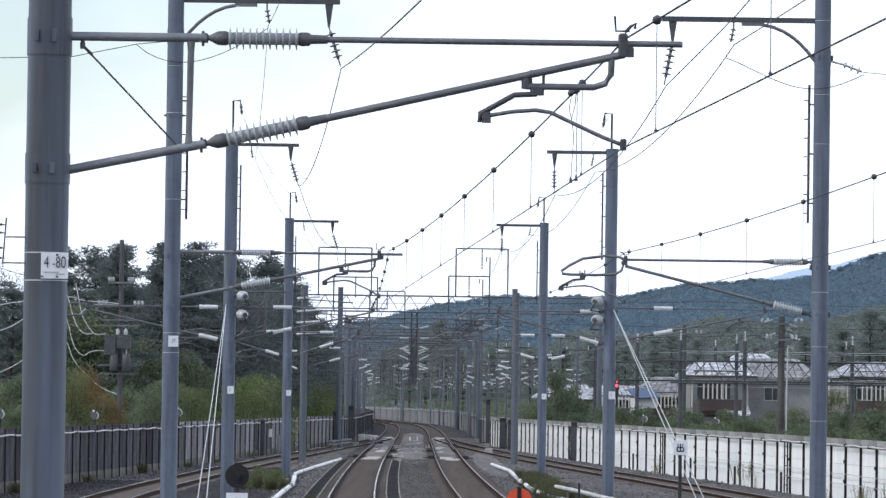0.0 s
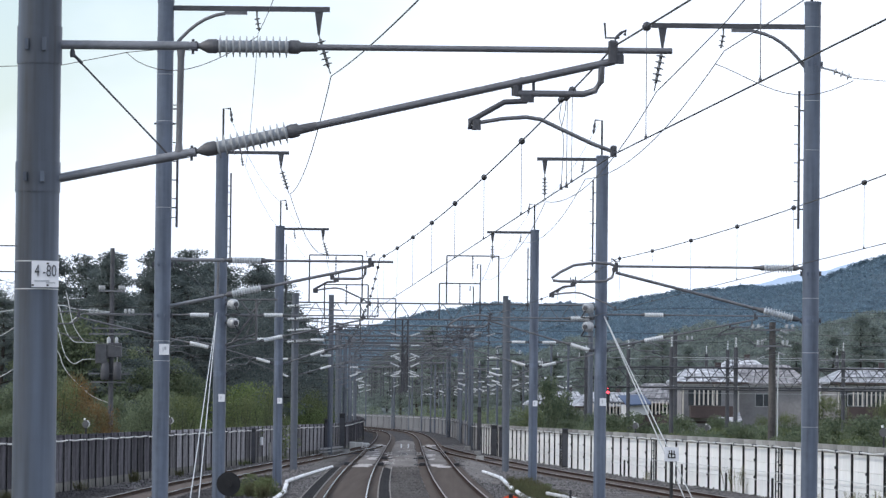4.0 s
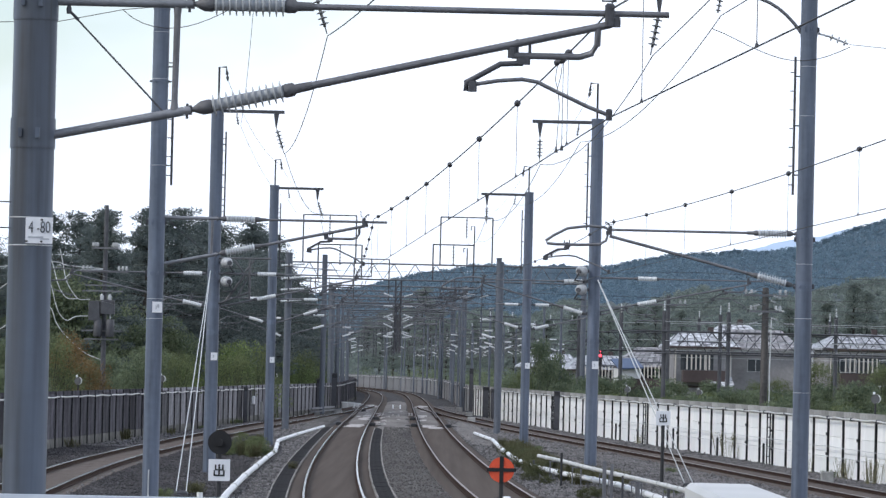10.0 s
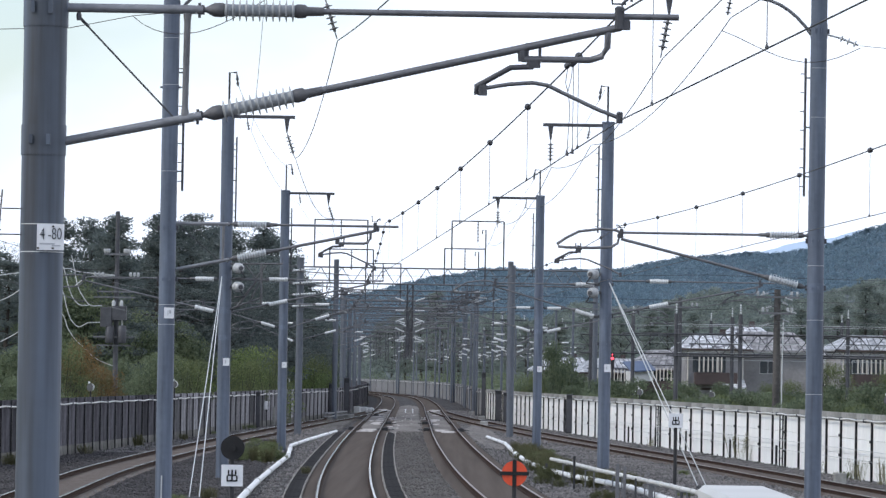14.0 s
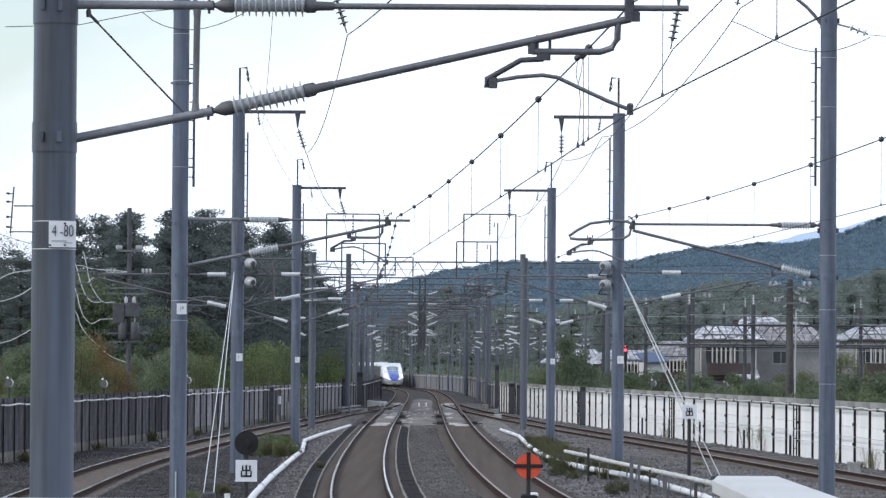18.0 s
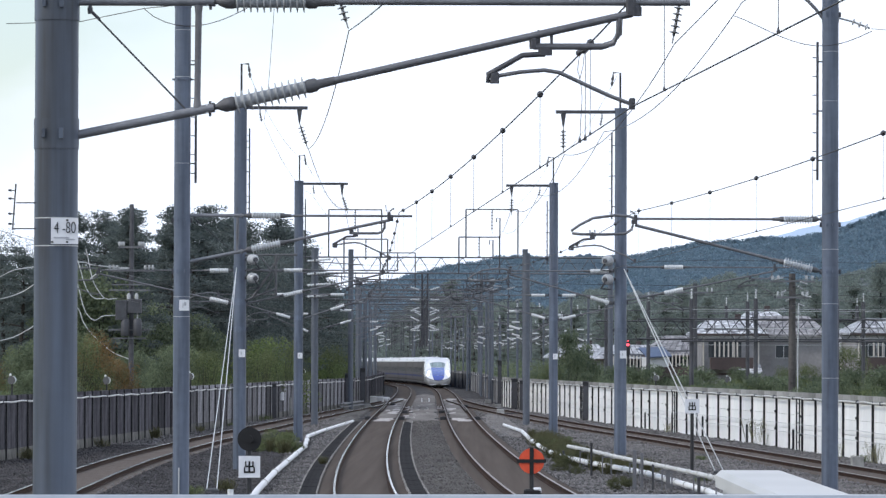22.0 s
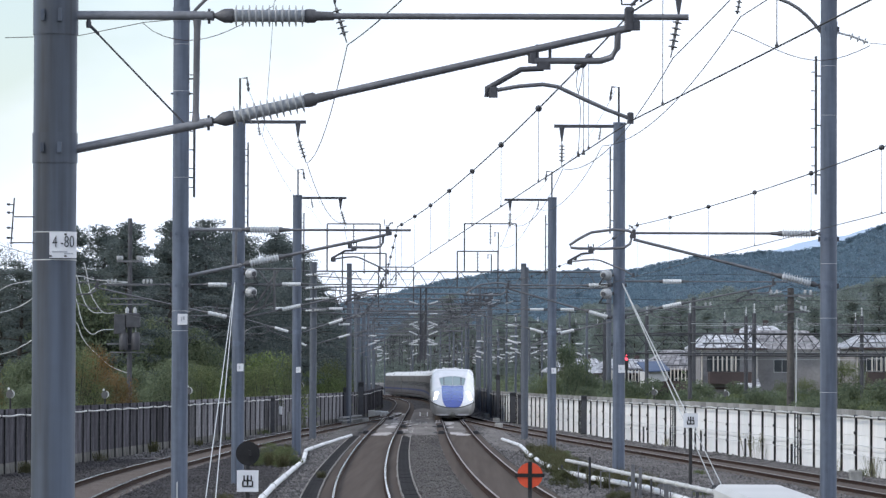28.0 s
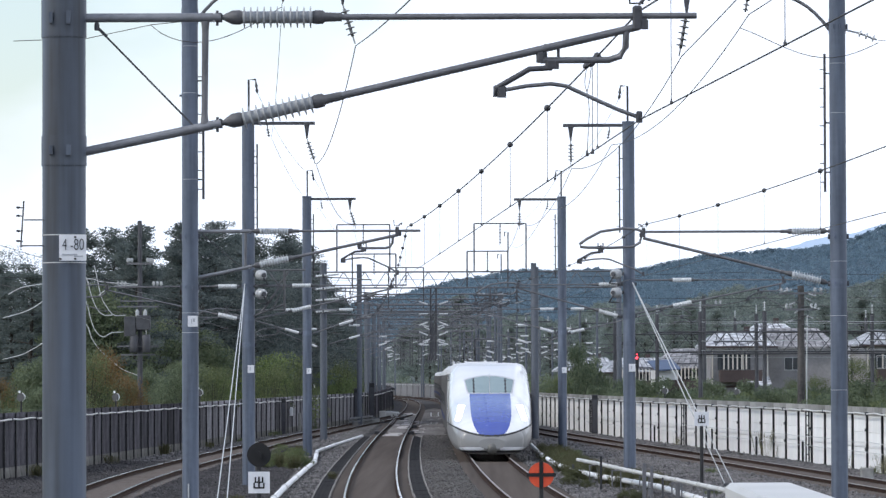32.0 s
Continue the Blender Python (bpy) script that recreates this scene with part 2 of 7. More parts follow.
M = {
    "pole": surface("painted_steel_pole", (0.044, 0.056, 0.083), (0.15, 0.184, 0.25), 0.16, 0.5, 0.0, 0.04, 9, streak=16, each=0.1, spread=0.42, mixing=0.16),
    "pole_near": surface("streaked_steel_pole", (0.036, 0.04, 0.05), (0.132, 0.165, 0.222), 0.2, 0.5, 0.0, 0.02, 9, streak=22, spread=0.34, mixing=0.06),
    "tube_pale": surface("pale_galvanised_tube", (0.13, 0.135, 0.15), (0.28, 0.29, 0.315), 0.5, 0.5, 0.2, 0.1, 20),
    # weathered paint, lightened for the haze down the line
    "pole_far": surface("weathered_steel_pole", (0.062, 0.074, 0.095), (0.15, 0.168, 0.2), 1.2, 0.6, 0.0, 0.1, 6, streak=6, each=0.1),
    "tube": surface("galvanised_tube", (0.1, 0.1, 0.11), (0.22, 0.225, 0.24), 0.6, 0.5, 0.3, 0.1, 20),
    "iron": surface("dark_cast_iron", (0.045, 0.047, 0.055), (0.11, 0.112, 0.125), 0.3, 0.6, 0.3, 0.2, 30),
    "cap": surface("grey_cast_cap", (0.075, 0.075, 0.082), (0.17, 0.172, 0.18), 0.2, 0.6, 0.3, 0.2, 30),
    "disc": surface("grey_disc_insulator", (0.09, 0.092, 0.1), (0.26, 0.265, 0.27), 0.12, 0.35, 0, 0.0, 14),
    "porcelain": surface("grey_porcelain", (0.3, 0.315, 0.33), (0.46, 0.475, 0.49), 0.3, 0.25, 0, 0.0, 20),
    "porcelain_white": surface("white_porcelain", (0.52, 0.54, 0.56), (0.68, 0.7, 0.72), 0.3, 0.25, 0, 0.0, 20),
    "wire": surface("copper_wire", (0.035, 0.034, 0.036), (0.07, 0.066, 0.066), 2, 0.5, 0.5, 0, 3),
    "guy": surface("galvanised_rod", (0.45, 0.47, 0.48), (0.62, 0.64, 0.65), 0.5, 0.45, 0.2, 0, 9),
    "plate": surface("white_plate", (0.66, 0.68, 0.72), (0.8, 0.81, 0.84), 0.2, 0.5, 0, 0.0, 12),
    "ink": surface("black_paint", (0.004, 0.004, 0.005), (0.012, 0.012, 0.014), 0.2, 0.7, 0, 0.0, 12),
    "ink_soft": surface("worn_black_paint", (0.018, 0.02, 0.028), (0.05, 0.054, 0.068), 0.05, 0.7, 0, 0.0, 40),
    "ink_faded": surface("faded_black_paint", (0.3, 0.32, 0.36), (0.5, 0.52, 0.56), 0.2, 0.7, 0, 0.0, 12),
    "red": surface("faded_red_paint", (0.62, 0.062, 0.02), (0.78, 0.1, 0.035), 0.3, 0.5, 0, 0.05, 14),
    "rail_side": surface("rusty_rail", (0.014, 0.009, 0.007), (0.065, 0.038, 0.028), 0.8, 0.85, 0.0, 0.2, 20, spec=0.1),
    "rail_top": surface("polished_rail_head", (0.42, 0.39, 0.375), (0.56, 0.53, 0.515), 3, 0.13, 1.0, 0.0, 6),
    "rail_dull": surface("dull_rail_head", (0.22, 0.18, 0.155), (0.4, 0.35, 0.32), 3, 0.45, 0.7, 0.02, 6),
    "ballast": surface("grey_ballast", (0.018, 0.018, 0.019), (0.13, 0.125, 0.127), 5, 0.95, 0, 1.0, 13, spread=0.3, mixing=0.66, spec=0.05),
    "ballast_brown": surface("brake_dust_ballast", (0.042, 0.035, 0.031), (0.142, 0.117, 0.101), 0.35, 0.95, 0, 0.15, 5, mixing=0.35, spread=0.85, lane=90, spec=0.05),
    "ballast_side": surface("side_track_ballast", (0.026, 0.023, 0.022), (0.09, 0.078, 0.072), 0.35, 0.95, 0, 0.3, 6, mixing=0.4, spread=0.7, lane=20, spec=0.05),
    "ballast_pale": surface("pale_dusty_ballast", (0.045, 0.043, 0.041), (0.158, 0.15, 0.143), 1.4, 0.95, 0, 0.2, 8, spread=0.42, mixing=0.5, lane=14, spec=0.05),
    "ballast_warm": surface("warm_grey_ballast", (0.05, 0.047, 0.045), (0.27, 0.252, 0.236), 1.8, 0.95, 0, 0.5, 10, spread=0.36, mixing=0.6, spec=0.05),
    "ballast_dusty": surface("dusty_turnout_ballast", (0.075, 0.07, 0.066), (0.28, 0.262, 0.25), 1.2, 0.95, 0, 0.3, 7, spread=0.45, mixing=0.5, lane=10, spec=0.05),
    # dark brown steel: check rails, and far heads with reflected dark hills in the colour
    "rail_far": surface("dark_brown_rail_head", (0.1, 0.08, 0.07), (0.2, 0.17, 0.155), 3, 0.5, 0.5, 0.0, 6),
    "mat_dark": surface("dark_trackside_strip", (0.006, 0.006, 0.007), (0.042, 0.04, 0.041), 2, 0.9, 0, 0.5, 14, mixing=0.6, spread=0.36, lane=12, spec=0.05),
    "kerb": surface("pale_strip_edge", (0.1, 0.095, 0.09), (0.42, 0.4, 0.38), 0.35, 0.9, 0, 0.4, 4, spread=0.3, spec=0.05),
    "slab": surface("pale_concrete", (0.26, 0.245, 0.24), (0.62, 0.59, 0.58), 0.8, 0.85, 0, 0.3, 6, spec=0.05),
    "sleeper": surface("concrete_sleeper", (0.12, 0.1, 0.09), (0.24, 0.21, 0.19), 0.8, 0.9, 0, 0.3, 9, each=0.15, spec=0.05),
    "soil": surface("verge_soil_and_grass", (0.045, 0.06, 0.02), (0.13, 0.12, 0.06), 9, 0.95, 0, 0.6, 1.5, spec=0.05),
    "wall_dark": surface("weathered_dark_panel", (0.015, 0.015, 0.019), (0.118, 0.114, 0.131), 0.6, 0.85, 0, 0.2, 5, streak=4, each=0.45, spread=0.3, spec=0.05),
    "wall_mid": surface("weathered_grey_panel", (0.05, 0.05, 0.058), (0.29, 0.285, 0.305), 0.6, 0.85, 0, 0.2, 5, streak=4, each=0.45, spread=0.3, spec=0.05),
    "wall_base": surface("pale_concrete_base", (0.07, 0.07, 0.068), (0.22, 0.215, 0.205), 0.7, 0.9, 0, 0.2, 5, each=0.2, spread=0.35, mixing=0.5, spec=0.05),
    "wall_white": surface("white_painted_panel", (0.74, 0.745, 0.735), (0.94, 0.938, 0.92), 1.3, 0.6, 0, 0.1, 4, streak=2.5, each=0.05, spread=0.5),
    "wall_far": surface("grey_concrete_panel", (0.12, 0.12, 0.124), (0.26, 0.255, 0.255), 2.2, 0.85, 0, 0.1, 4, each=0.12),
    "cope": surface("stained_concrete_cope", (0.13, 0.13, 0.124), (0.42, 0.42, 0.405), 2.5, 0.9, 0, 0.3, 6, spread=0.35, mixing=0.3, each=0.25, spec=0.05),
    "cope_pole": surface("weathered_concrete_pole", (0.045, 0.043, 0.042), (0.15, 0.142, 0.138), 0.5, 0.9, 0, 0.2, 8, streak=4, spec=0.05),
    "post": surface("black_steel_post", (0.01, 0.0105, 0.012), (0.04, 0.04, 0.045), 0.6, 0.6, 0.1, 0.1, 10),
    "post_grey": surface("grey_steel_post", (0.028, 0.03, 0.034), (0.085, 0.088, 0.095), 0.6, 0.6, 0.1, 0.1, 10),
    "conduit": surface("weathered_conduit", (0.4, 0.4, 0.39), (0.66, 0.66, 0.65), 0.6, 0.6, 0, 0.1, 9),
    "pipe": surface("white_duct", (0.62, 0.63, 0.64), (0.84, 0.85, 0.86), 0.9, 0.55, 0, 0.1, 9, spread=0.6),
    "bark": surface("tree_bark", (0.025, 0.022, 0.019), (0.06, 0.052, 0.045), 0.4, 0.95, 0, 0.6, 9, streak=4),
    # needle greens lifted and blued for the haze over the woods
    "pine": leafy("pine_needles", (0.08, 0.104, 0.108), (0.185, 0.215, 0.2)),
    "broad": leafy("broadleaf_foliage", (0.085, 0.115, 0.078), (0.24, 0.285, 0.17)),
    "shrub": leafy("shrub_foliage", (0.06, 0.084, 0.042), (0.235, 0.27, 0.125)),
    "scrub_leaf": leafy("olive_scrub", (0.045, 0.055, 0.028), (0.17, 0.175, 0.085)),
    "leaf_bright": leafy("fresh_foliage", (0.09, 0.13, 0.05), (0.3, 0.37, 0.15)),
    "rust_leaf": leafy("turning_foliage", (0.1, 0.095, 0.045), (0.31, 0.18, 0.08)),
    "stone": leafy("ballast_stone", (0.045, 0.043, 0.044), (0.24, 0.23, 0.228), 0),
    "stone_dark": leafy("oily_ballast_stone", (0.022, 0.021, 0.023), (0.095, 0.09, 0.093), 0),
    "stone_brown": leafy("dusty_ballast_stone", (0.05, 0.046, 0.044), (0.175, 0.162, 0.155), 0),
    "grass": leafy("dry_grass", (0.06, 0.066, 0.03), (0.19, 0.18, 0.1)),
    "straw": leafy("dry_straw", (0.16, 0.155, 0.09), (0.36, 0.34, 0.22)),
    # crown greens carry the blue of distance haze
    "hill_leaf": leafy("haze_tinted_crowns", (0.158, 0.236, 0.302), (0.196, 0.278, 0.33)),
    # foliage lightened and greyed to stand for haze over the town
    "slope_leaf": leafy("haze_paled_crowns", (0.12, 0.155, 0.15), (0.29, 0.33, 0.29)),
    # hill colour already mixed with blue haze; the air itself is clear
    "hill": surface("haze_tinted_hill", (0.047, 0.076, 0.106), (0.09, 0.127, 0.153), 40, 1.0, 0, 0.9, 0.3, mixing=0.5, spread=0.3, spec=0.05),
    # slope tone paled the same way, haze painted in
    "hill_mid": surface("haze_paled_slope", (0.08, 0.098, 0.107), (0.16, 0.182, 0.18), 18, 1.0, 0, 0.9, 0.6, mixing=0.55, spread=0.36, spec=0.05),
    # pale blue here is haze painted as the mountain's own colour
    "mountain": surface("haze_blue_mountain", (0.4, 0.51, 0.66), (0.47, 0.58, 0.72), 200, 1.0, 0, 0.1, 0.02, spec=0.05),
    "house_wall": surface("house_render", (0.22, 0.215, 0.222), (0.4, 0.39, 0.395), 0.9, 0.9, 0, 0.1, 5, each=0.12),
    "house_brown": surface("brown_siding", (0.05, 0.036, 0.036), (0.1, 0.075, 0.07), 1.5, 0.8, 0, 0.1, 5),
    "house_pale": surface("cream_siding", (0.5, 0.47, 0.43), (0.68, 0.64, 0.58), 1.5, 0.8, 0, 0.1, 5),
    # bright patches in the roof tones stand in for glare
    "roof": surface("glare_patched_roof", (0.08, 0.082, 0.095), (0.62, 0.635, 0.66), 0.5, 0.5, 0.0, 0.1, 2.4, each=0.3, spread=0.26, mixing=0.5),
    "roof_dark": surface("dark_tile_roof", (0.06, 0.058, 0.062), (0.44, 0.43, 0.44), 0.5, 0.6, 0, 0.3, 3, spread=0.3, mixing=0.5, each=0.2),
    "glass": surface("window_glass", (0.02, 0.025, 0.03), (0.05, 0.06, 0.07), 1, 0.06, 0, 0.0, 3),
    "frame_white": surface("white_window_frame", (0.6, 0.6, 0.6), (0.75, 0.75, 0.75), 1, 0.5, 0, 0, 9),
    "train_white": surface("ivory_train_paint", (0.8, 0.81, 0.83), (0.86, 0.87, 0.89), 4, 0.22, 0, 0.0, 2, coat=0.6),
    # ivory side with its shade put into the colour
    "train_side": surface("shade_darkened_train_side", (0.076, 0.073, 0.073), (0.119, 0.114, 0.111), 4, 0.7, 0, 0.0, 2, spec=0.1),
    # roof colour raised to stand for sky reflected at a glancing angle
    "train_roof": surface("pale_train_roof", (0.56, 0.57, 0.59), (0.66, 0.67, 0.69), 4, 0.45, 0, 0.0, 2),
    "train_blue": surface("blue_train_paint", (0.035, 0.06, 0.36), (0.055, 0.09, 0.44), 3, 0.25, 0, 0.0, 2, coat=1.0, coat_ior=2.7),
    "train_dark": surface("black_underframe", (0.015, 0.015, 0.017), (0.04, 0.04, 0.043), 1, 0.7, 0, 0.1, 6),
    "train_grey": surface("grey_train_skirt", (0.34, 0.35, 0.37), (0.46, 0.47, 0.49), 3, 0.4, 0, 0.0, 2),
    "train_coupler": surface("dull_coupler_cover", (0.1, 0.1, 0.095), (0.17, 0.17, 0.16), 0.5, 0.5, 0, 0.0, 5),
    "train_bumper": surface("pale_grey_bumper", (0.25, 0.25, 0.245), (0.33, 0.33, 0.325), 3, 0.35, 0, 0.0, 2, coat=0.4),
    # dark glass given a pale green base for the sky it mirrors
    "windscreen": surface("sky_tinted_windscreen", (0.23, 0.3, 0.3), (0.3, 0.38, 0.37), 2, 0.08, 0, 0.0, 2, coat=1.0),
    "train_stripe": surface("dull_blue_stripe", (0.03, 0.036, 0.09), (0.045, 0.05, 0.12), 3, 0.7, 0, 0.0, 2, spec=0.1),
    "steel": surface("brushed_steel_rail", (0.55, 0.56, 0.57), (0.68, 0.69, 0.7), 0.4, 0.35, 0.8, 0.05, 18),
    "cabinet": surface("pale_grey_cabinet", (0.45, 0.455, 0.45), (0.58, 0.58, 0.575), 0.5, 0.5, 0, 0.05, 14),
    "platform": surface("platform_concrete", (0.25, 0.25, 0.24), (0.4, 0.4, 0.39), 2, 0.9, 0, 0.3, 8),
    "roof_blue": surface("blue_metal_roof", (0.035, 0.06, 0.13), (0.1, 0.14, 0.22), 0.4, 0.5, 0, 0, 4),
}
lamp_red = bpy.data.materials.new("red_signal_light")
lamp_red.use_nodes = True
lamp_red.node_tree.nodes["Principled BSDF"].inputs["Base Color"].default_value = (0.6, 0.02, 0.03, 1)
lamp_red.node_tree.nodes["Principled BSDF"].inputs["Emission Color"].default_value = (1, 0.08, 0.12, 1)
lamp_red.node_tree.nodes["Principled BSDF"].inputs["Emission Strength"].default_value = 2.5
M["headlamp"] = surface("lit_headlamp", (0.8, 0.8, 0.78), (0.85, 0.85, 0.83), 1, 0.1, 0, 0.0, 2)
M["headlamp"].node_tree.nodes["Principled BSDF"].inputs["Emission Color"].default_value = (1, 0.98, 0.93, 1)
M["headlamp"].node_tree.nodes["Principled BSDF"].inputs["Emission Strength"].default_value = 4.0


# ---------- mesh tools ----------
class Shape:
    """Gathers faces for one mesh."""

    def __init__(self):
        self.v, self.f, self.s = [], [], []

    def add(self, verts, faces, smooth=False):
        k = len(self.v)
        self.v += [tuple(p) for p in verts]
        self.f += [tuple(i + k for i in q) for q in faces]
        self.s += [smooth] * len(faces)
        return self

    def box(self, x, y, z, sx, sy, sz, m=None, bevel=0.0):
        """A block about (x, y, z); bevel chamfers its upright edges and its top."""
        hx, hy, hz = sx / 2, sy / 2, sz / 2
        if bevel:
            b = bevel
            ring = [(-hx + b, -hy), (hx - b, -hy), (hx, -hy + b), (hx, hy - b), (hx - b, hy), (-hx + b, hy), (-hx, hy - b), (-hx, -hy + b)]
            top = [(px * (1 - b / hx), py * (1 - b / hy)) for px, py in ring]
            vs = [(px, py, -hz) for px, py in ring] + [(px, py, hz - b) for px, py in ring] + [(px, py, hz) for px, py in top]
            fs = [tuple(range(7, -1, -1)), tuple(range(16, 24))]
            for r in (0, 8):
                fs += [(r + i, r + (i + 1) % 8, r + 8 + (i + 1) % 8, r + 8 + i) for i in range(8)]
        else:
            vs = [(i, j, k) for i in (-hx, hx) for j in (-hy, hy) for k in (-hz, hz)]
            fs = [(0, 1, 3, 2), (4, 6, 7, 5), (0, 4, 5, 1), (2, 3, 7, 6), (0, 2, 6, 4), (1, 5, 7, 3)]
        if m is not None:
            vs = [m @ Vector(p) for p in vs]
        return self.add([(p[0] + x, p[1] + y, p[2] + z) for p in vs], fs)

    def tube(self, pts, r, n=8, caps=True):
        """A round bar along points; r may be one radius or one for each point."""
        pts = [Vector(p) for p in pts]
        rs = r if isinstance(r, (list, tuple)) else [r] * len(pts)
        vs = []
        for i, p in enumerate(pts):
            d = (pts[min(i + 1, len(pts) - 1)] - pts[max(i - 1, 0)]).normalized()
            side = d.cross(Vector((0, 0, 1)) if abs(d.z) < 0.9 else Vector((0, 1, 0))).normalized()
            up = side.cross(d)
            vs += [p + rs[i] * (math.cos(a) * side + math.sin(a) * up) for a in (2 * math.pi * k / n for k in range(n))]
        fs = [(i * n + k, i * n + (k + 1) % n, (i + 1) * n + (k + 1) % n, (i + 1) * n + k) for i in range(len(pts) - 1) for k in range(n)]
        self.add(vs, fs, True)
        if caps:
            e = (len(pts) - 1) * n
            self.add(vs[:n], [tuple(range(n))])
            self.add(vs[e:], [tuple(range(n - 1, -1, -1))])
        return self

    def lathe(self, a, b, profile, n=12):
        """Turned about the line from a to b; profile: rows of (share of the way, radius)."""
        a, b = Vector(a), Vector(b)
        return self.tube([a.lerp(b, t) for t, _ in profile], [r for _, r in profile], n)

    def sheds(self, a, b, core, fin, count, n=12):
        """A ribbed insulator from a to b."""
        rows = [(0, core * 1.0)]
        for i in range(count):
            t = (i + 0.5) / count
            w = 0.5 / count
            rows += [(t - 0.42 * w, core), (t - 0.12 * w, fin), (t + 0.10 * w, fin), (t + 0.22 * w, core)]
        return self.lathe(a, b, rows + [(1, core)], n)

    def sheet(self, rows, smooth=False):
        """A skin over rows of points, all of one length."""
        w = len(rows[0])
        return self.add([p for r in rows for p in r], [(i * w + k, i * w + k + 1, (i + 1) * w + k + 1, (i + 1) * w + k) for i in range(len(rows) - 1) for k in range(w - 1)], smooth)

    def mesh(self, name, material):
        me = bpy.data.meshes.new(name)
        me.from_pydata(self.v, [], self.f)
        me.polygons.foreach_set("use_smooth", self.s)
        if material:
            me.materials.append(material)
        me.update()
        return me


def part(name, shape, material, parent, label=""):
    """One mesh under a thing or under a part; a Shape or a shared mesh."""
    data = shape.mesh(name, material) if isinstance(shape, Shape) else shape
    ob = new(name, data)
    ob.parent = parent
    return tagged(ob, label)


def thing(name, x, y, z, label, category, group="", kind="", rz=0):
    ob = new(name)
    ob.empty_display_size = 0.2
    ob.matrix_basis = pose(x, y, z, 0, 0, rz)
    return tagged(ob, label, category, group, kind)


def whole(name, shape, material, label, category, group="", kind="", at=None):
    """A thing of one mesh."""
    ob = new(name, shape.mesh(name, material))
    if at is not None:
        ob.matrix_basis = at
    return tagged(ob, label, category, group, kind)


def along(rows):
    """A smooth curve through rows of (y, x): gives x for any y."""
    ys, xs = [r[0] for r in rows], [r[1] for r in rows]
    n = len(rows)
    d = [(xs[i + 1] - xs[i]) / (ys[i + 1] - ys[i]) for i in range(n - 1)]
    s = [d[0]] + [(d[i - 1] * (ys[i + 1] - ys[i]) + d[i] * (ys[i] - ys[i - 1])) / (ys[i + 1] - ys[i - 1]) for i in range(1, n - 1)] + [d[-1]]

    def f(y):
        if y <= ys[0]:
            return xs[0] + s[0] * (y - ys[0])
        if y >= ys[-1]:
            return xs[-1] + s[-1] * (y - ys[-1])
        i = max(k for k in range(n - 1) if ys[k] <= y)
        h = ys[i + 1] - ys[i]
        t = (y - ys[i]) / h
        return (2 * t**3 - 3 * t * t + 1) * xs[i] + (t**3 - 2 * t * t + t) * h * s[i] + (3 * t * t - 2 * t**3) * xs[i + 1] + (t**3 - t * t) * h * s[i + 1]

    return f


def spread_between(a, b, step):
    n = max(1, round((b - a) / step))
    return [a + (b - a) * i / n for i in range(n + 1)]


# ---------- the plan: centre lines of the four tracks, and the two boundary walls ----------
track_c = along([(0, 7.9), (36, 5.75), (70, 3.9), (111, 2.0), (130, 1.5), (150, 1.1), (190, 0.52), (243, -0.05), (308, -0.56), (368, -1.05), (468, -1.85), (548, -2.85), (608, -4.05), (668, -6.4), (728, -10.1), (788, -14.5), (850, -19.6), (1000, -36), (1200, -66), (1500, -128), (1900, -240)])


def track_b(y):
    return track_c(y) - 4.38


track_a = along([(0, -7.2), (60, -8.9), (116, -10.4), (150, -11.0), (187, -10.75), (215, -10.3), (269, -9.1), (333, -7.4), (390, -6.1), (440, -5.93)])
track_d = along([(0, 19.5), (60, 16.4), (100, 14.1), (125, 12.6), (167, 10.25), (201, 8.15), (233, 6.1), (290, 3.1), (340, 0.9), (390, -0.75), (440, -1.62)])
wall_left_line = along([(0, -22), (100, -18.6), (150, -16.2), (181, -14.95), (200, -14.2), (242, -12.6), (300, -10.4), (350, -8.1), (420, -8.3), (500, -8.9), (608, -11.4), (668, -13.8), (728, -17.4), (788, -21.9), (850, -27), (1000, -43.5)])
wall_right_line = along([(0, 21), (100, 17.0), (153, 14.6), (178, 13.4), (202, 11.95), (237, 9.5), (289, 6.3), (353, 3.1), (450, 2.2), (548, 1.1), (608, -0.1), (668, -2.4), (728, -6.1), (788, -10.5), (850, -15.6), (1000, -32)])
BED = -0.2

# ---------- ground ----------
g = Shape()
g.sheet([[(x, y, -0.42) for x in (-3000, -400, -120, -40, 40, 120, 400, 3000)] for y in (-400, -60, 0, 200, 500, 1000, 1900, 3000, 4900)])
whole("ground", g, M["soil"], "rough grassy ground with bare soil", "ground", kind="structure")

g = Shape()
rows = []
for y in spread_between(-30, 1000, 2.6):
    a, b = wall_left_line(y) + 0.2, wall_right_line(y) - 0.2
    rows.append([(a + (b - a) * k / 20, y, BED + 0.06 * noise.noise((k * 1.7, y * 0.21, 0)) - 0.02) for k in range(21)])
g.sheet(rows, True)
whole("track_bed", g, M["ballast"], "grey crushed stone ballast between the tracks", "ballast", kind="structure")


